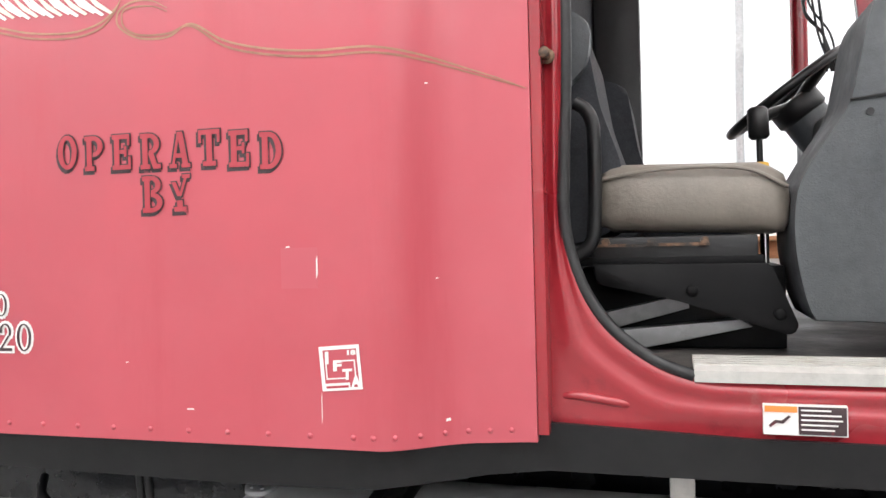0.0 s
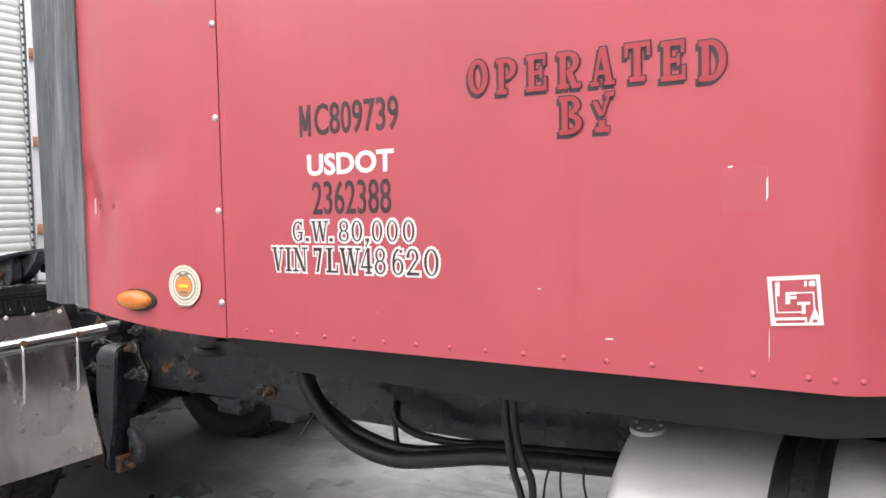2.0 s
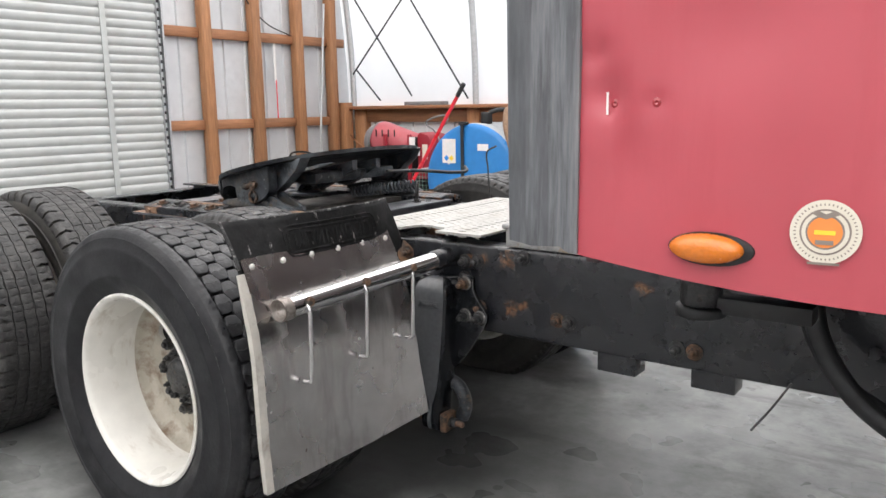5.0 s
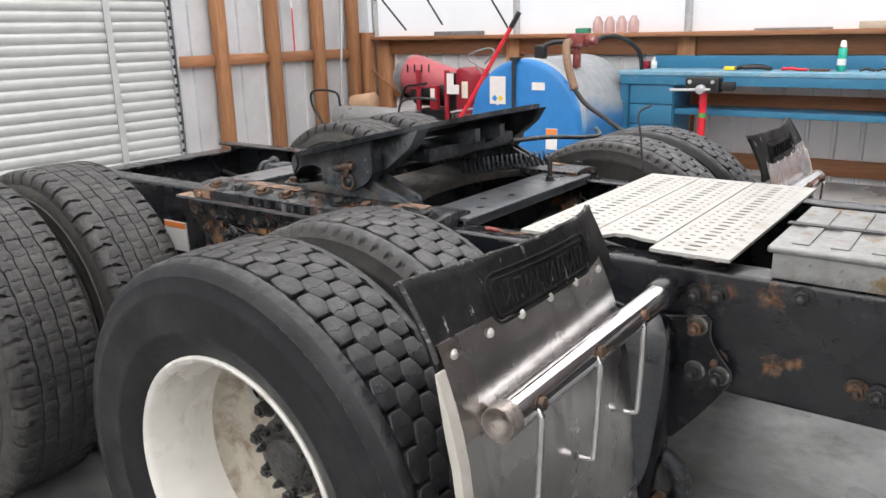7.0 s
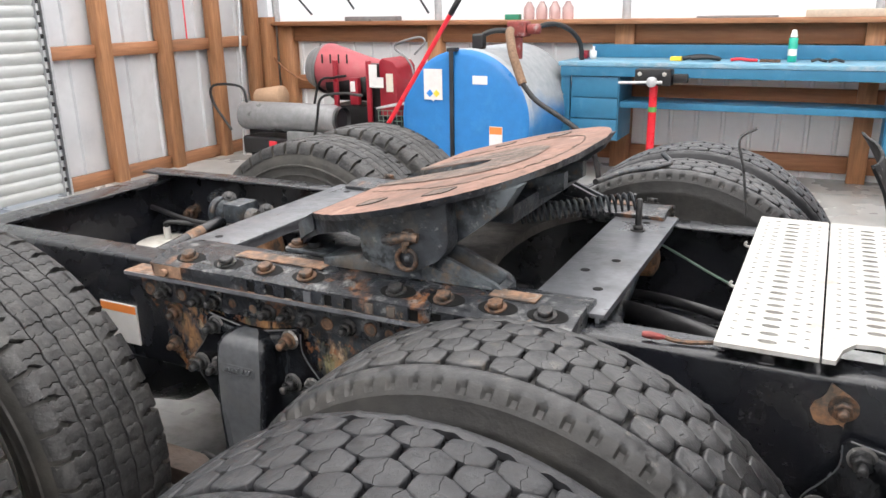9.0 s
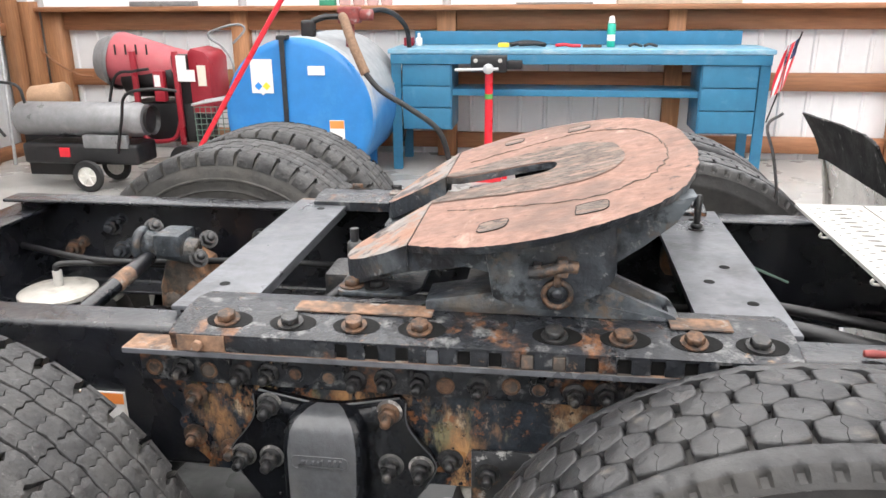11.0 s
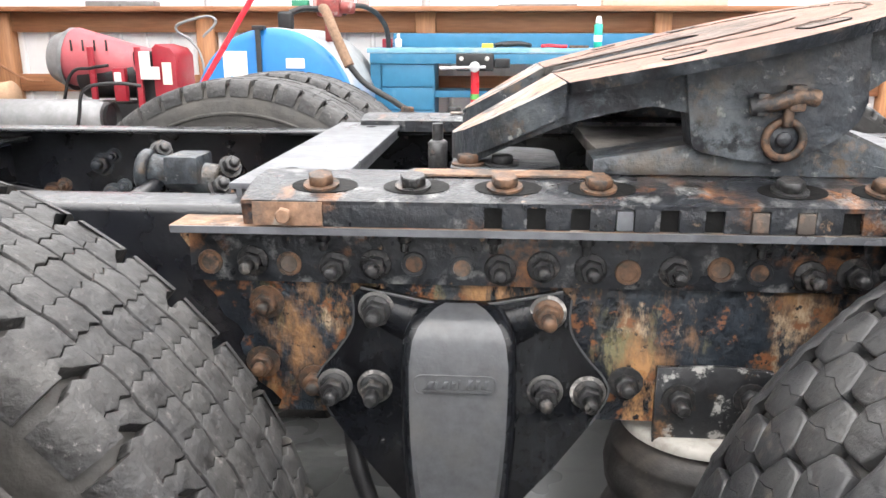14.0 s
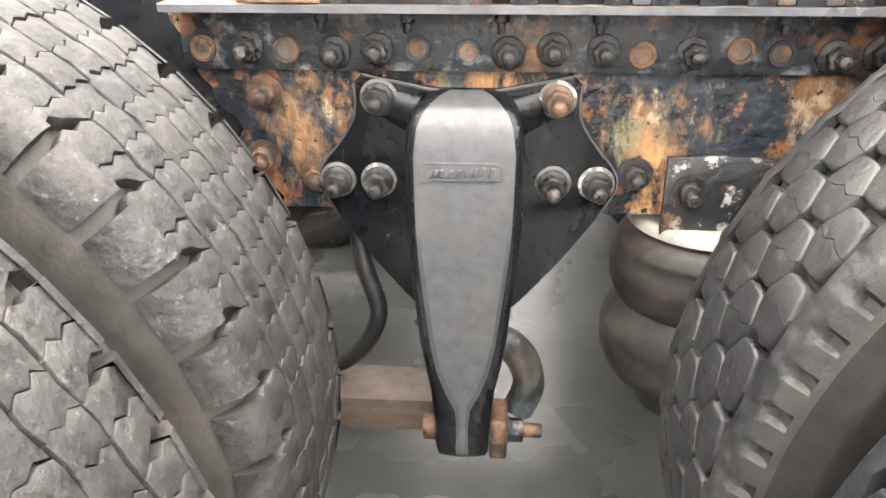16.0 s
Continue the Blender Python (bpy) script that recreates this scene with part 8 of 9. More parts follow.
# red handled pull rod and stand-up wire on the far side
bm = B()
o = [(-0.022, 0.0), (-0.020, 0.006), (-0.006, 0.0075), (0.010, 0.006), (0.020, 0.0035), (0.022, 0.0)]
spin(bm, [(r, h) for h, r in o], 12, "x", (-3.728, 1.992, 0.8805))
part("pull_handle", bm, M_RUSTY_PUMP, truck, "faded red grip of a pull rod")
part("pull_rod", hose(B(), [(-3.708, 1.994, 0.880), (-3.690, 1.996, 0.876), (-3.66, 2.0, 0.876), (-3.60, 2.02, 0.880)], 0.0045, 6, 4), M_RUST_BOLT, truck)
part("guide_wire", hose(B(), [(-3.66, 2.86, 0.90), (-3.68, 2.88, 1.02), (-3.70, 2.90, 1.10), (-3.66, 2.92, 1.13)], 0.004, 6, 5), M_BOLT, truck)
# warning label on the rail behind the rear hanger
bm = B()
box(bm, -5.165, -5.035, 1.964, 1.9685, 0.625, 0.735)
lab = part("rail_label", bm, M_WHITE, rail_n, "white and orange warning label")
part("label_field", box(B(), -5.163, -5.037, 1.9625, 1.9638, 0.712, 0.733), M_ORANGE, lab)


# ---------------------------------------------------------------- things in the hall
# blue oil tank on legs
TX, TZ, TRAD, TY0, TY1 = -6.10, 0.585, 0.555, 6.24, 7.42
oil = thing("oil_tank", (TX, 6.8, 0.0), "round blue fuel tank with a grey top, pump and hose", "fuel tank")
bm = B()
spin(bm, [(0.0, -0.02), (0.30, -0.016), (0.50, -0.004), (TRAD - 0.012, 0.008), (TRAD, 0.03)], 64, "y", (TX, TY0, TZ))
part("tank_end", bm, M_BLUE, oil, "blue painted end disc")
bm = B()
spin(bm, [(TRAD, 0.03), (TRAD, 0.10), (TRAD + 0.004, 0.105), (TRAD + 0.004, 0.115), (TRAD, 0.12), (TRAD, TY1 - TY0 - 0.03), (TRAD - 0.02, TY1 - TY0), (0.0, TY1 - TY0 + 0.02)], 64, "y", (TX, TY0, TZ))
part("tank_shell", bm, M_TANK_SHELL, oil, "tank shell, grey above and blue below")
for y in (6.45, 7.2):
    for x in (TX - 0.33, TX + 0.33):
        part("leg", box(B(), x - 0.03, x + 0.03, y - 0.03, y + 0.03, 0.0, 0.22, 0.004), M_BLUE, oil)
bm = B()
box(bm, -6.195, -6.160, 6.203, 6.216, 0.12, 1.135, 0.003)
box(bm, -6.215, -6.135, 6.200, 6.27, 1.125, 1.155, 0.006)
part("strap", bm, M_RUBBER, oil, "black vertical gauge strap")
lab = part("hazard_label", box(B(), -6.425, -6.262, 6.2135, 6.2165, 0.75, 0.99), M_WHITE, oil, "white hazard label with coloured diamonds")
for dx, dz, m in ((-0.03, -0.06, M_BLUEPRINT), (0.03, -0.06, M_YELLOW), (0.0, -0.095, M_WHITE)):
    bm = B()
    prism(bm, [(-6.343 + dx - 0.03, 0.86 + dz), (-6.343 + dx, 0.83 + dz), (-6.343 + dx + 0.03, 0.86 + dz), (-6.343 + dx, 0.89 + dz)], 6.211, 6.2134, "y")
    part("label_diamond", bm, m, lab)
part("paper_label", box(B(), -6.0, -5.875, 6.2165, 6.2195, 0.88, 0.945), M_WHITE, oil)
lab = part("paper_label", box(B(), -5.86, -5.75, 6.2205, 6.2235, 0.38, 0.56), M_WHITE, oil, "small white and orange label")
part("label_field", box(B(), -5.857, -5.753, 6.2185, 6.2204, 0.50, 0.555), M_ORANGE, lab)
bm = B()
rod(bm, (-5.78, 6.62, 1.05), (-5.78, 6.62, 1.24), 0.035, 16, bev=0.004)
box(bm, -5.86, -5.70, 6.56, 6.70, 1.22, 1.34, 0.02, 0, 3)
rod(bm, (-5.70, 6.62, 1.28), (-5.60, 6.62, 1.28), 0.04, 16, bev=0.006)
part("transfer_pump", bm, M_RUSTY_PUMP, oil, "small rusty red hand pump")
bm = B()
box(bm, -6.10, -6.0, 6.42, 6.50, 1.13, 1.25, 0.02, 0, 3)
hose(bm, [(-6.02, 6.46, 1.24), (-5.94, 6.50, 1.27), (-5.84, 6.55, 1.27)], 0.022, 10, 5)
part("nozzle", bm, M_DARK, oil, "black filler nozzle lying on the tank")
part("wrapped_hose", hose(B(), [(-5.80, 6.50, 1.27), (-5.75, 6.36, 1.25), (-5.67, 6.22, 1.12), (-5.60, 6.17, 0.98), (-5.56, 6.15, 0.90)], 0.034, 12, 6), M_WRAP, oil, "hose wrapped in brown cloth")
part("fuel_hose", hose(B(), [(-5.56, 6.15, 0.90), (-5.45, 6.15, 0.78), (-5.25, 6.15, 0.66), (-5.05, 6.18, 0.50), (-4.98, 6.22, 0.25), (-4.99, 6.25, 0.06)], 0.020, 10, 8), M_RUBBER, oil)
part("fuel_hose", hose(B(), [(-5.72, 6.85, 1.25), (-5.68, 6.92, 1.30), (-5.59, 7.05, 1.30), (-5.50, 7.20, 1.22), (-5.46, 7.30, 1.06), (-5.48, 7.36, 0.6), (-5.55, 7.4, 0.2)], 0.020, 10, 8), M_RUBBER, oil)

# workbench
BX0, BX1, BY0, BY1 = -5.58, -2.60, 7.12, 7.70
bench = thing("workbench", ((BX0 + BX1) / 2, 7.4, 0.0), "long blue steel workbench with drawers and a shelf", "workbench")
part("bench_top", box(B(), BX0 - 0.02, BX1 + 0.02, BY0 - 0.02, BY1, 0.965, 1.0, 0.005), M_BENCH_TOP, bench, "worn pale blue bench top")
part("front_apron", box(B(), BX0, BX1, BY0 - 0.012, BY0 + 0.01, 0.885, 0.963, 0.003), M_BENCH, bench)
part("back_board", box(B(), -5.47, -2.72, BY1 - 0.03, BY1 - 0.005, 1.002, 1.115, 0.003), M_BENCH, bench)
for x in (BX0, BX1 - 0.075):
    for y in (BY0 + 0.012, BY1 - 0.06):
        bm = B()
        outer = [(x, 0.0), (x + 0.075, 0.0), (x + 0.075, 0.883), (x, 0.883)]
        holes = [ring(x + c, 0.05 + k * 0.045, 0.008, 8) for k in range(18) for c in (0.022, 0.053)]
        punched(bm, outer, holes, lambda p, q: (p, y, q))
        box(bm, x, x + 0.075, y + 0.04, y + 0.045, 0.0, 0.883)
        xx = x if x == BX0 else x + 0.07
        box(bm, xx, xx + 0.005, y + 0.001, y + 0.04, 0.0, 0.883)
        part("perforated_leg", bm, M_BENCH, bench, "blue perforated steel leg", smooth=0)
for x0, x1 in ((-5.495, -5.08), (-3.115, -2.68)):
    bm = B()
    box(bm, x0, x1, BY0 + 0.03, BY1 - 0.1, 0.345, 0.884, 0.004)
    cab = part("drawer_unit", bm, M_BENCH, bench)
    for k in range(3):
        z0 = 0.355 + k * 0.178
        dr = part("drawer", box(B(), x0 + 0.008, x1 - 0.008, BY0 + 0.008, BY0 + 0.029, z0, z0 + 0.168, 0.004), M_BENCH, cab)
for_shelf = box(B(), -5.078, -3.117, BY0 + 0.05, BY1 - 0.12, 0.625, 0.675, 0.004)
part("shelf", for_shelf, M_BENCH, bench)
# things on the bench
bm = B()
rod(bm, (-3.805, 7.40, 1.001), (-3.805, 7.40, 1.185), 0.033, 24, bev=0.004)
can = single("spray_can", bm, M_TEAL, "green and white aerosol can standing on the bench", "spray can")
bm = B()
rod(bm, (-3.805, 7.40, 1.186), (-3.805, 7.40, 1.245), 0.028, 20, 0.018, bev=0.006)
part("cap", bm, M_WHITE, can)
part("can_band", rod(B(), (-3.805, 7.40, 1.05), (-3.805, 7.40, 1.10), 0.0335, 24), M_WHITE, can)
bm = B()
hose(bm, [(-4.62, 7.36, 1.02), (-4.52, 7.40, 1.035), (-4.42, 7.38, 1.035), (-4.34, 7.36, 1.02), (-4.42, 7.33, 1.03), (-4.55, 7.33, 1.025)], 0.018, 8, 6)
tool = single("tool_roll", bm, M_DARK, "coiled black strap with a yellow buckle", "strap")
part("buckle", box(B(), -4.72, -4.63, 7.33, 7.39, 1.002, 1.035, 0.006), M_YELLOW, tool)
bm = B()
hose(bm, [(-4.25, 7.36, 1.015), (-4.18, 7.38, 1.02), (-4.12, 7.35, 1.015), (-4.05, 7.37, 1.012)], 0.013, 8, 5)
single("pliers", bm, M_RED_TOOL, "red handled pliers lying on the bench", "pliers")
single("wood_block", box(B(), -4.03, -3.88, 7.33, 7.38, 1.001, 1.022, 0.003), M_RUST_BOLT, "brown wooden file handle on the bench", "hand tool")
for x in (-3.62, -3.50):
    bm = B()
    hose(bm, [(x - 0.04, 7.36, 1.012), (x, 7.38, 1.025), (x + 0.03, 7.35, 1.02), (x + 0.06, 7.38, 1.012)], 0.011, 8, 4)
    single("clamp", bm, M_BOLT, "small dark steel clamp on the bench", "clamp", "clamps on the bench")
single("red_tin", box(B(), -5.53, -5.45, 7.45, 7.52, 1.001, 1.07, 0.006), M_HEATER_RED, "small red tin on the bench corner", "tin")
bm = B()
rod(bm, (-5.40, 7.46, 1.001), (-5.40, 7.46, 1.07), 0.028, 18, bev=0.006)
rod(bm, (-5.40, 7.46, 1.07), (-5.40, 7.46, 1.11), 0.012, 12)
single("white_bottle", bm, M_WHITE, "small white plastic bottle on the bench", "bottle")

# pipe stand with a vice
stand = thing("vice_stand", (-4.76, 6.95, 0.0), "red pipe stand carrying a black chain vice", "vice stand")
part("pole", rod(B(), (-4.76, 6.95, 0.04), (-4.76, 6.95, 0.84), 0.032, 18), M_RED_TOOL, stand)
part("green_tape", rod(B(), (-4.76, 6.95, 0.63), (-4.76, 6.95, 0.67), 0.0335, 18), paint("green_tape", (0.10, 0.35, 0.08), 0.5, bump=None), stand)
bm = B()
box(bm, -4.90, -4.60, 6.85, 7.05, 0.0, 0.05, 0.01)
box(bm, -4.86, -4.64, 6.72, 6.86, 0.0, 0.10, 0.01)
part("base", bm, M_RED_TOOL, stand)
bm = B()
box(bm, -4.90, -4.62, 6.88, 7.02, 0.84, 0.965, 0.012)
box(bm, -4.62, -4.50, 6.92, 6.98, 0.86, 0.93, 0.015)
vice = part("vice", bm, M_DARK, stand, "black cast vice plate")
bm = B()
rod(bm, (-5.02, 6.86, 0.86), (-4.68, 6.86, 0.87), 0.012, 10)
rod(bm, (-4.76, 6.90, 0.87), (-4.76, 6.84, 0.87), 0.04, 16, bev=0.006)
part("vice_handle", bm, M_TUBE, vice)
for dx in (-0.10, 0.09):
    bm = B()
    bolt(bm, (-4.76 + dx, 6.88, 0.93), (0, -1, 0), 0.012, 0.012, 1.4)
    part("bolt", bm, M_ZINC, vice)

# small flag on the end of the bench
flag = thing("small_flag", (-2.55, 7.15, 0.45), "small striped flag on a thin stick fixed to the bench leg", "flag")
part("stick", rod(B(), (-2.60, 7.10, 0.45), (-2.44, 7.02, 1.14), 0.006, 8), M_DARK, flag)


def flag_point(u, v):
    """u across the drooping cloth, v down it."""
    return (-2.455 - 0.10 * u - 0.055 * v + 0.012 * math.sin(9 * u + 4 * v), 7.03 + 0.02 * math.sin(11 * u + 3 * v), 1.10 - 0.36 * v - 0.10 * u)


for k in range(7):
    bm = B()
    a, b = k / 7, (k + 1) / 7
    rows = [[bm.verts.new(flag_point(a + (b - a) * i / 2, j / 8)) for i in range(3)] for j in range(9)]
    for p, q in zip(rows, rows[1:]):
        for i in range(2):
            bm.faces.new((p[i], p[i + 1], q[i + 1], q[i]))
    me = part("stripe", bm, M_RED_TOOL if k % 2 == 0 else M_WHITE, flag)
bm = B()
rows = [[bm.verts.new(Vector(flag_point(i / 4 * 0.95, j / 4 * 0.38)) + Vector((0, -0.004, 0))) for i in range(5)] for j in range(5)]
for p, q in zip(rows, rows[1:]):
    for i in range(4):
        bm.faces.new((p[i], p[i + 1], q[i + 1], q[i]))
part("canton", bm, paint("navy_cloth", (0.02, 0.03, 0.10), 0.8, bump=None), flag, "dark blue field")

# red cannon heater
heater = thing("space_heater", (-7.5, 6.9, 0.0), "red wheeled cannon space heater with a grey fan cowl", "space heater")
bm = B()
spin(bm, [(0.0, 0.0), (0.17, 0.01), (0.19, 0.05), (0.215, 0.11), (0.235, 0.13), (0.235, 0.16)], 32, "x", (0, 0, 0))
part("fan_cowl", bm, M_GREYMETAL, heater, "grey metal fan cowl", pose(-7.97, 6.9, 0.93, 0, 6, 0))
bm = B()
spin(bm, [(0.215, 0.0), (0.22, 0.02), (0.165, 0.46), (0.155, 0.64), (0.13, 0.66), (0.0, 0.66)], 32, "x", (0, 0, 0))
barrel = part("barrel", bm, M_PINK, heater, "faded red tapered barrel", pose(-7.82, 6.9, 0.935, 0, 9, 0))
for k in range(4):
    bm = B()
    box(bm, -7.74 + k * 0.085, -7.727 + k * 0.085, 6.69 + k * 0.008, 6.70 + k * 0.008, 0.98, 1.06, 0.002)
    part("vent_slot", bm, M_DARK, barrel)
bm = B()
box(bm, -7.30, -7.08, 6.74, 7.05, 0.50, 0.98, 0.02, 0, 3)
rod(bm, (-7.75, 6.9, 0.80), (-7.28, 6.9, 0.80), 0.175, 24, bev=0.02)
part("burner_body", bm, M_DARK, heater, "black burner housing")
bm = B()
prism(bm, [(-7.13, 0.52), (-7.13, 1.0), (-7.10, 1.03), (-6.99, 1.0), (-6.955, 0.95), (-6.955, 0.52)], 6.70, 7.05, "y", 0.008)
part("end_cap", bm, M_HEATER_RED, heater, "chamfered red end cover")
part("cap_label", box(B(), -7.06, -6.99, 6.694, 6.699, 0.74, 0.90), M_CREAM, heater)
for x, z0 in ((-7.60, 0.45), (-7.245, 0.14)):
    part("frame_post", box(B(), x, x + 0.042, 6.655, 6.69, z0, 1.01, 0.006), M_HEATER_RED, heater)
for a, b, z0, z1, m in ((-7.205, -7.125, 0.78, 0.98, M_WHITE), (-7.125, -7.06, 0.78, 0.87, M_WHITE)):
    part("paper_tag", box(B(), a, b, 6.645, 6.650, z0, z1), m, heater)
bm = B()
hose(bm, [(-7.58, 6.67, 0.55), (-7.58, 6.67, 0.40), (-7.52, 6.67, 0.30), (-7.36, 6.67, 0.30), (-7.28, 6.67, 0.34), (-7.235, 6.67, 0.45)], 0.018, 10, 5)
part("tube_frame", bm, M_HEATER_RED, heater)
bm = B()
box(bm, -7.72, -7.10, 6.72, 7.08, 0.28, 0.60, 0.03)
part("fuel_box", bm, M_DARK, heater)
bm = B()
box(bm, -7.41, -7.32, 6.63, 6.69, 0.62, 0.86, 0.01)
part("burner_cover", bm, M_HEATER_RED, heater)
part("burner_tag", box(B(), -7.395, -7.345, 6.624, 6.629, 0.74, 0.83), M_WHITE, heater)
part("pull_bar", hose(B(), [(-7.85, 6.60, 0.35), (-7.72, 6.60, 0.80), (-7.55, 6.60, 0.86), (-7.42, 6.60, 0.88)], 0.012, 8, 5), M_DARK, heater)
for y in (6.62, 7.16):
    bm = B()
    spin(bm, [(0.05, -0.02), (0.13, -0.02), (0.14, 0.0), (0.13, 0.02), (0.05, 0.02)], 28, "y", (-7.2, y, 0.14))
    part("wheel", bm, M_RUBBER, heater)

# second, grey barrel heater on wheels
h2 = thing("barrel_heater", (-7.9, 6.3, 0.0), "grey barrel torpedo heater on a black cart with small wheels", "torpedo heater")
bm = B()
spin(bm, [(0.10, 0.0), (0.125, 0.0), (0.13, 0.02), (0.13, 0.98), (0.115, 1.0), (0.115, 1.04), (0.0, 1.045)], 32, "x", (-8.35, 6.3, 0.53))
part("barrel", bm, M_GREYMETAL, h2)
bm = B()
spin(bm, [(0.0, 0.0), (0.10, 0.0), (0.112, 0.03)], 24, "x", (-7.295, 6.3, 0.53))
part("grille", bm, M_DARK, h2)
part("tank_box", box(B(), -8.3, -7.35, 6.16, 6.46, 0.20, 0.36, 0.03, 0, 3), M_DARK, h2)
part("control_box", box(B(), -7.78, -7.42, 6.15, 6.20, 0.33, 0.43, 0.01), M_GREYMETAL, h2)
part("red_tag", box(B(), -7.98, -7.90, 6.145, 6.158, 0.26, 0.33), M_RED_TOOL, h2)
part("cart_handle", hose(B(), [(-7.5, 6.14, 0.30), (-7.42, 6.12, 0.55), (-7.36, 6.12, 0.74), (-7.15, 6.14, 0.78), (-7.0, 6.2, 0.76)], 0.012, 8, 5), M_DARK, h2)
part("cart_handle", hose(B(), [(-8.45, 6.20, 0.40), (-8.62, 6.18, 0.65), (-8.60, 6.18, 0.80), (-8.28, 6.18, 0.80), (-8.22, 6.18, 0.66)], 0.012, 8, 5), M_DARK, h2)
for y in (6.10, 6.50):
    bm = B()
    spin(bm, [(0.075, -0.022), (0.115, -0.022), (0.125, 0.0), (0.115, 0.022), (0.075, 0.022)], 28, "y", (-7.74, y, 0.125))
    w = part("wheel", bm, M_RUBBER, h2)
    bm = B()
    spin(bm, [(0.0, -0.018), (0.02, -0.018), (0.022, -0.006), (0.070, -0.006), (0.076, -0.018), (0.078, 0.0)], 24, "y", (-7.74, y, 0.125))
    for k in range(6):
        t = k * math.tau / 6
        hose(bm, [(-7.74 + 0.02 * math.cos(t), y - 0.012, 0.125 + 0.02 * math.sin(t)), (-7.74 + 0.072 * math.cos(t), y - 0.012, 0.125 + 0.072 * math.sin(t))], 0.008, 6, 0)
    part("wheel_rim", bm, M_WHEEL, w, "pale spoked hub")
bm = B()
rod(bm, (-8.55, 6.75, 0.62), (-8.25, 6.75, 0.66), 0.10, 20, bev=0.01)
duct = single("duct_pipe", bm, paint("tan_cardboard", (0.42, 0.27, 0.17), 0.8), "short tan duct pipe lying on the heater frame", "pipe")
bm = B()
box(bm, -8.6, -8.2, 6.62, 6.92, 0.0, 0.52, 0.01)
single("dark_crate", bm, M_DARK, "dark crate under the duct pipe", "crate")

# wire cart between heater and tank
cart = thing("wire_cart", (-6.8, 6.5, 0.0), "green-grey wire basket cart with a bent steel handle", "cart")
n = 9
for k in range(n):
    x = -6.98 + k * 0.045
    part("wire", hose(B(), [(x, 6.42, 0.30), (x - 0.005, 6.42, 0.62)], 0.0035, 5, 0), M_GREENWIRE, cart)
for k in range(8):
    z = 0.31 + k * 0.043
    part("wire", hose(B(), [(-6.99, 6.42, z), (-6.61, 6.42, z + 0.012 * (k / 7))], 0.0035, 5, 0), M_GREENWIRE, cart)
part("basket_rim", hose(B(), [(-7.0, 6.42, 0.63), (-6.60, 6.42, 0.70), (-6.60, 6.66, 0.70), (-7.0, 6.66, 0.63), (-7.0, 6.42, 0.63)], 0.009, 8, 0), M_TUBE, cart)
part("basket_tray", box(B(), -6.98, -6.61, 6.43, 6.66, 0.27, 0.30, 0.005), M_TUBE, cart)
part("leg", box(B(), -6.9, -6.7, 6.47, 6.62, 0.0, 0.27, 0.01), M_DARK, cart)
part("handle", hose(B(), [(-6.66, 6.5, 0.45), (-6.68, 6.52, 0.9), (-6.75, 6.52, 1.05), (-6.84, 6.5, 1.12), (-6.82, 6.5, 1.17), (-6.62, 6.5, 1.22), (-6.56, 6.5, 1.18), (-6.66, 6.5, 1.08)], 0.009, 8, 6), M_GREYMETAL, cart)
# long red bar leaning there
bar = thing("jack_handle", (-6.95, 5.98, 0.0), "long red steel jack handle with a black grip, standing aslant", "jack handle")
part("shaft", rod(B(), (-6.98, 5.98, 0.06), (-6.08, 6.0, 1.40), 0.018, 12), M_RED_TOOL, bar)
part("grip", rod(B(), (-6.08, 6.0, 1.40), (-6.0, 6.0, 1.52), 0.022, 12, bev=0.006), M_DARK, bar)
part("jack_body", box(B(), -7.12, -6.85, 5.85, 6.12, 0.0, 0.14, 0.03, 0, 3), M_RED_TOOL, bar)

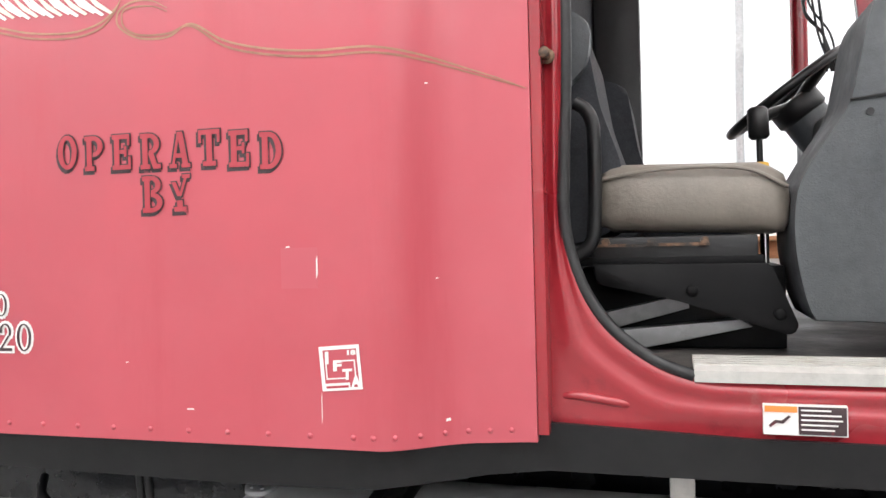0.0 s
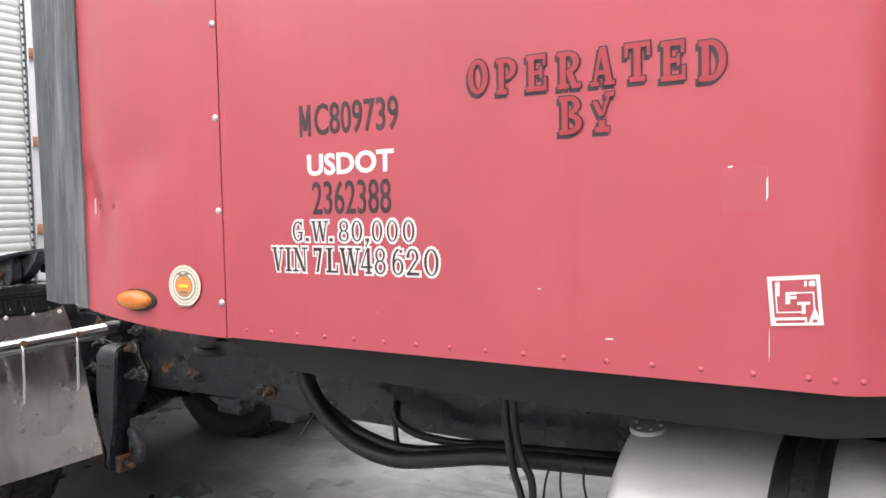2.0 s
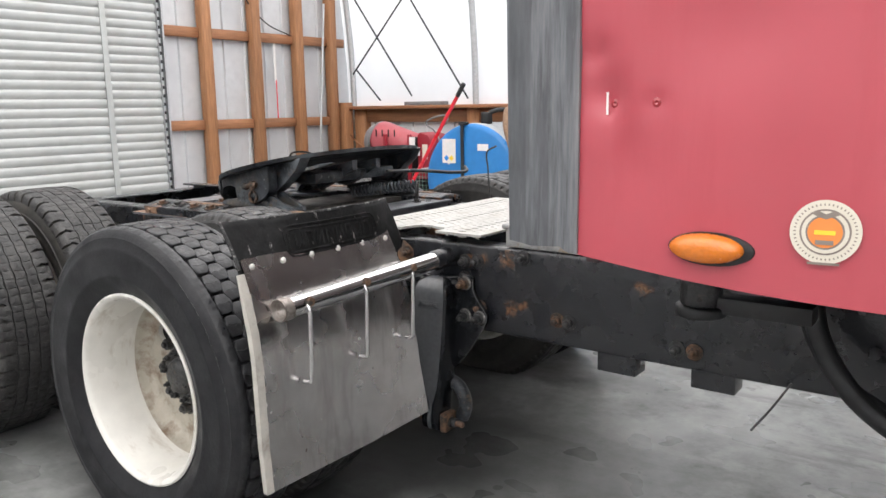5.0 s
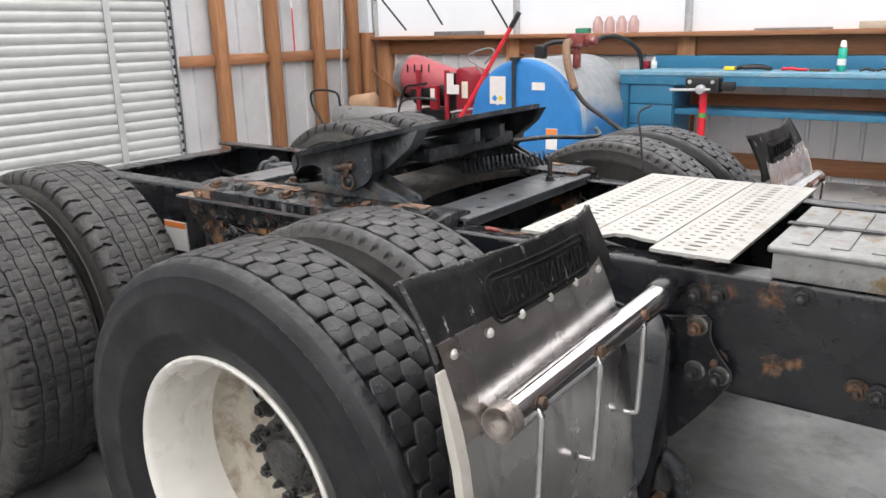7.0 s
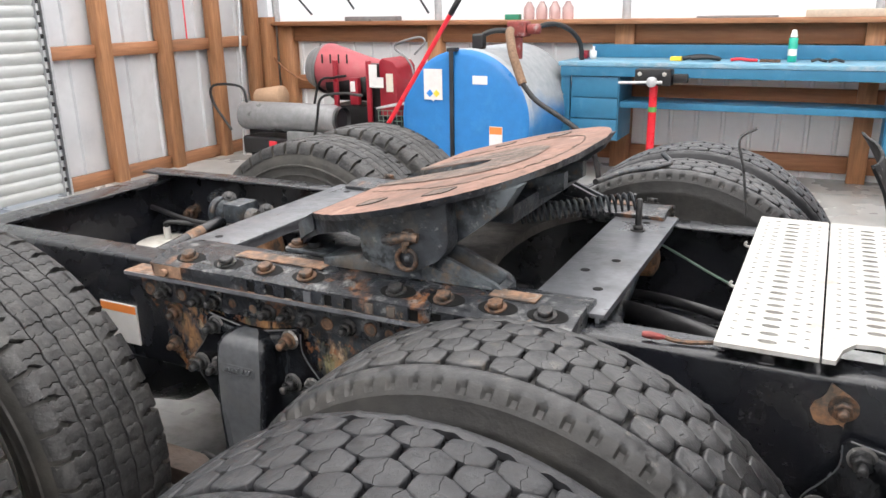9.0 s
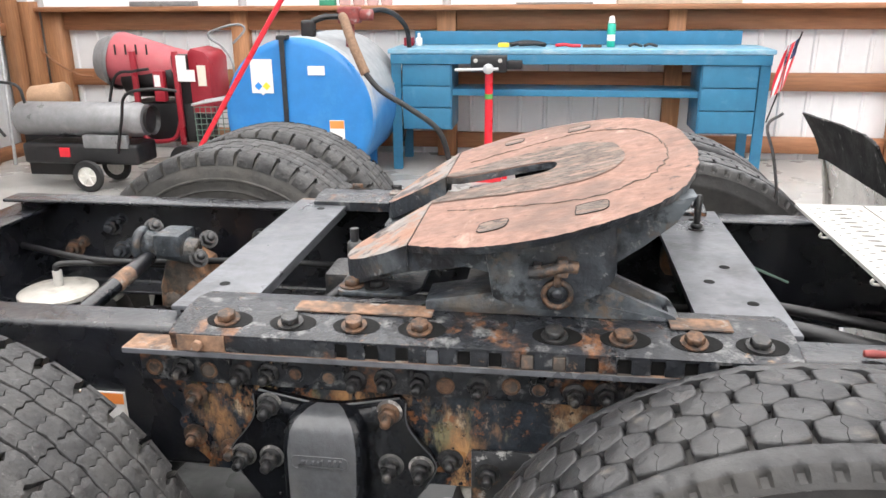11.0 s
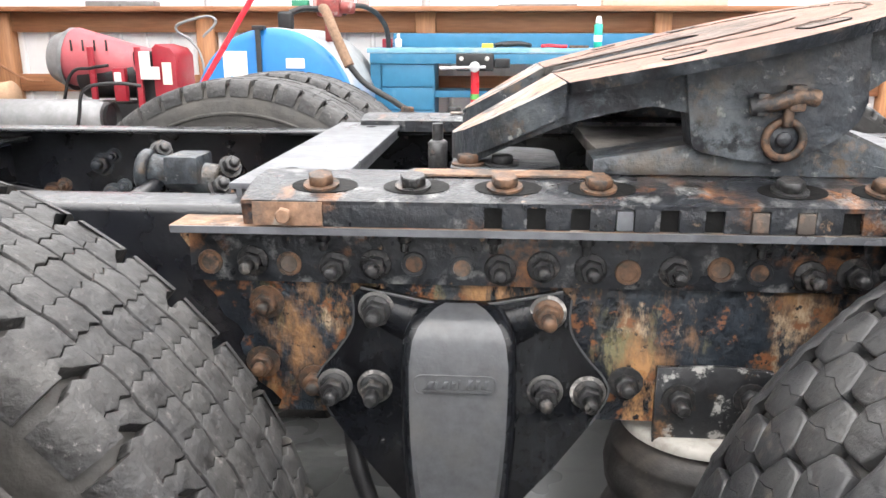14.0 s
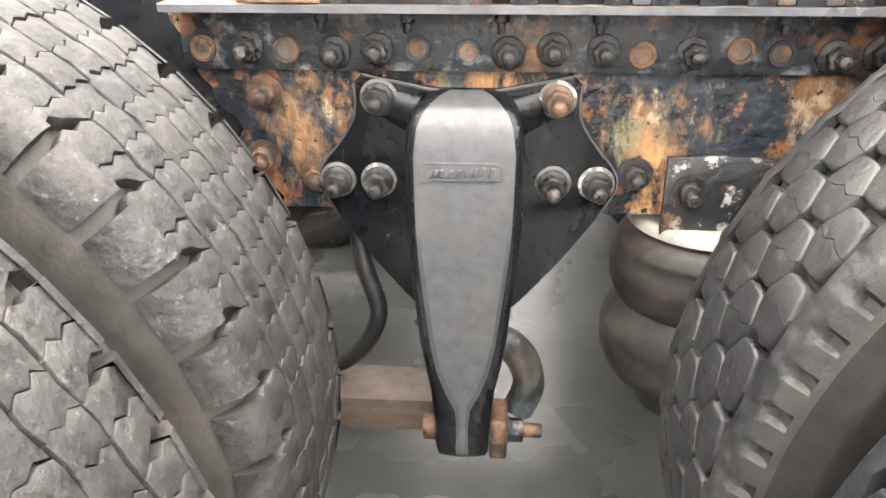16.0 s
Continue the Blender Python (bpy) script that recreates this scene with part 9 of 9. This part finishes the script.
# along the sill
for name, x0, x1, y0, y1, h, m, lab, cat in (
        ("green_box", -6.32, -6.18, 7.66, 7.74, 0.05, M_GREENBOX, "small green box on the timber sill", "box"),
        ("grey_tray", -8.10, -7.50, 7.66, 7.80, 0.045, M_GREYMETAL, "flat grey tray on the timber sill", "tray"),
        ("beige_board", -3.75, -2.75, 7.66, 7.80, 0.06, paint("beige_board", (0.5, 0.42, 0.33), 0.7), "pale beige board on the timber sill", "board"),
        ("thin_lath", -4.5, -3.95, 7.68, 7.72, 0.02, M_GREYMETAL, "thin grey lath on the timber sill", "lath"),
        ("thin_lath", -4.6, -4.2, 7.74, 7.77, 0.018, M_GREYMETAL, "thin grey lath on the timber sill", "lath")):
    single(name, box(B(), x0, x1, y0, y1, SILL + 0.001, SILL + h, 0.006), m, lab, cat)
def glass_jug():
    m, nt, b = nodes_of("pink_jug")
    b.inputs["Base Color"].default_value = (0.72, 0.50, 0.47, 1)
    b.inputs["Roughness"].default_value = 0.12
    b.inputs["Transmission Weight"].default_value = 0.65
    return m


for k in range(4):
    bm = B()
    x = -6.10 + k * 0.125
    spin(bm, [(0.0, 0.001), (0.045, 0.001), (0.052, 0.02), (0.052, 0.10), (0.03, 0.14), (0.018, 0.16), (0.0, 0.16)], 20, "z", (x, 7.72, SILL))
    single("plastic_jug", bm, glass_jug() if k == 0 else bpy.data.materials["pink_jug"], "translucent pinkish plastic jug on the timber sill", "jug", "jugs on the sill")
# end wall odds and ends
single("conduit_pole", hose(B(), [(-8.98, 6.95, 0.0), (-9.06, 7.26, 2.62)], 0.014, 8, 0), M_TUBE, "thin steel pole leaning on the end wall", "pole")
single("wall_cable", hose(B(), [(-9.16, 5.9, 3.0), (-9.15, 6.05, 2.62), (-9.14, 6.35, 2.33), (-9.15, 6.75, 2.20)], 0.008, 8, 6), M_DARK, "dark cable hanging on the end wall", "cable")
bm = B()
box(bm, -9.20, -9.185, 6.50, 6.53, 1.62, 2.1, 0.003)
gauge = single("wall_gauge", bm, M_WHITE, "thin white thermometer strip on the end wall", "thermometer")
part("red_column", box(B(), -9.186, -9.180, 6.508, 6.522, 1.20, 1.66), M_RED_TOOL, gauge)
part("rope", hose(B(), [(-9.1, 7.6, 1.05), (-8.95, 7.68, 0.85), (-8.75, 7.72, 0.72), (-8.6, 7.73, 0.70)], 0.010, 6, 5), M_WOOD_H, tagged(single("rope_hook", rod(B(), (-9.15, 7.6, 1.05), (-9.05, 7.6, 1.05), 0.01, 8), M_BOLT, "rope hook with a tan rope on the corner post", "rope hook")))
single("corner_board", box(B(), -9.16, -9.03, 7.56, 7.70, 0.0, 1.38, 0.004), M_WOOD, "short upright timber offcut in the corner", "timber offcut")
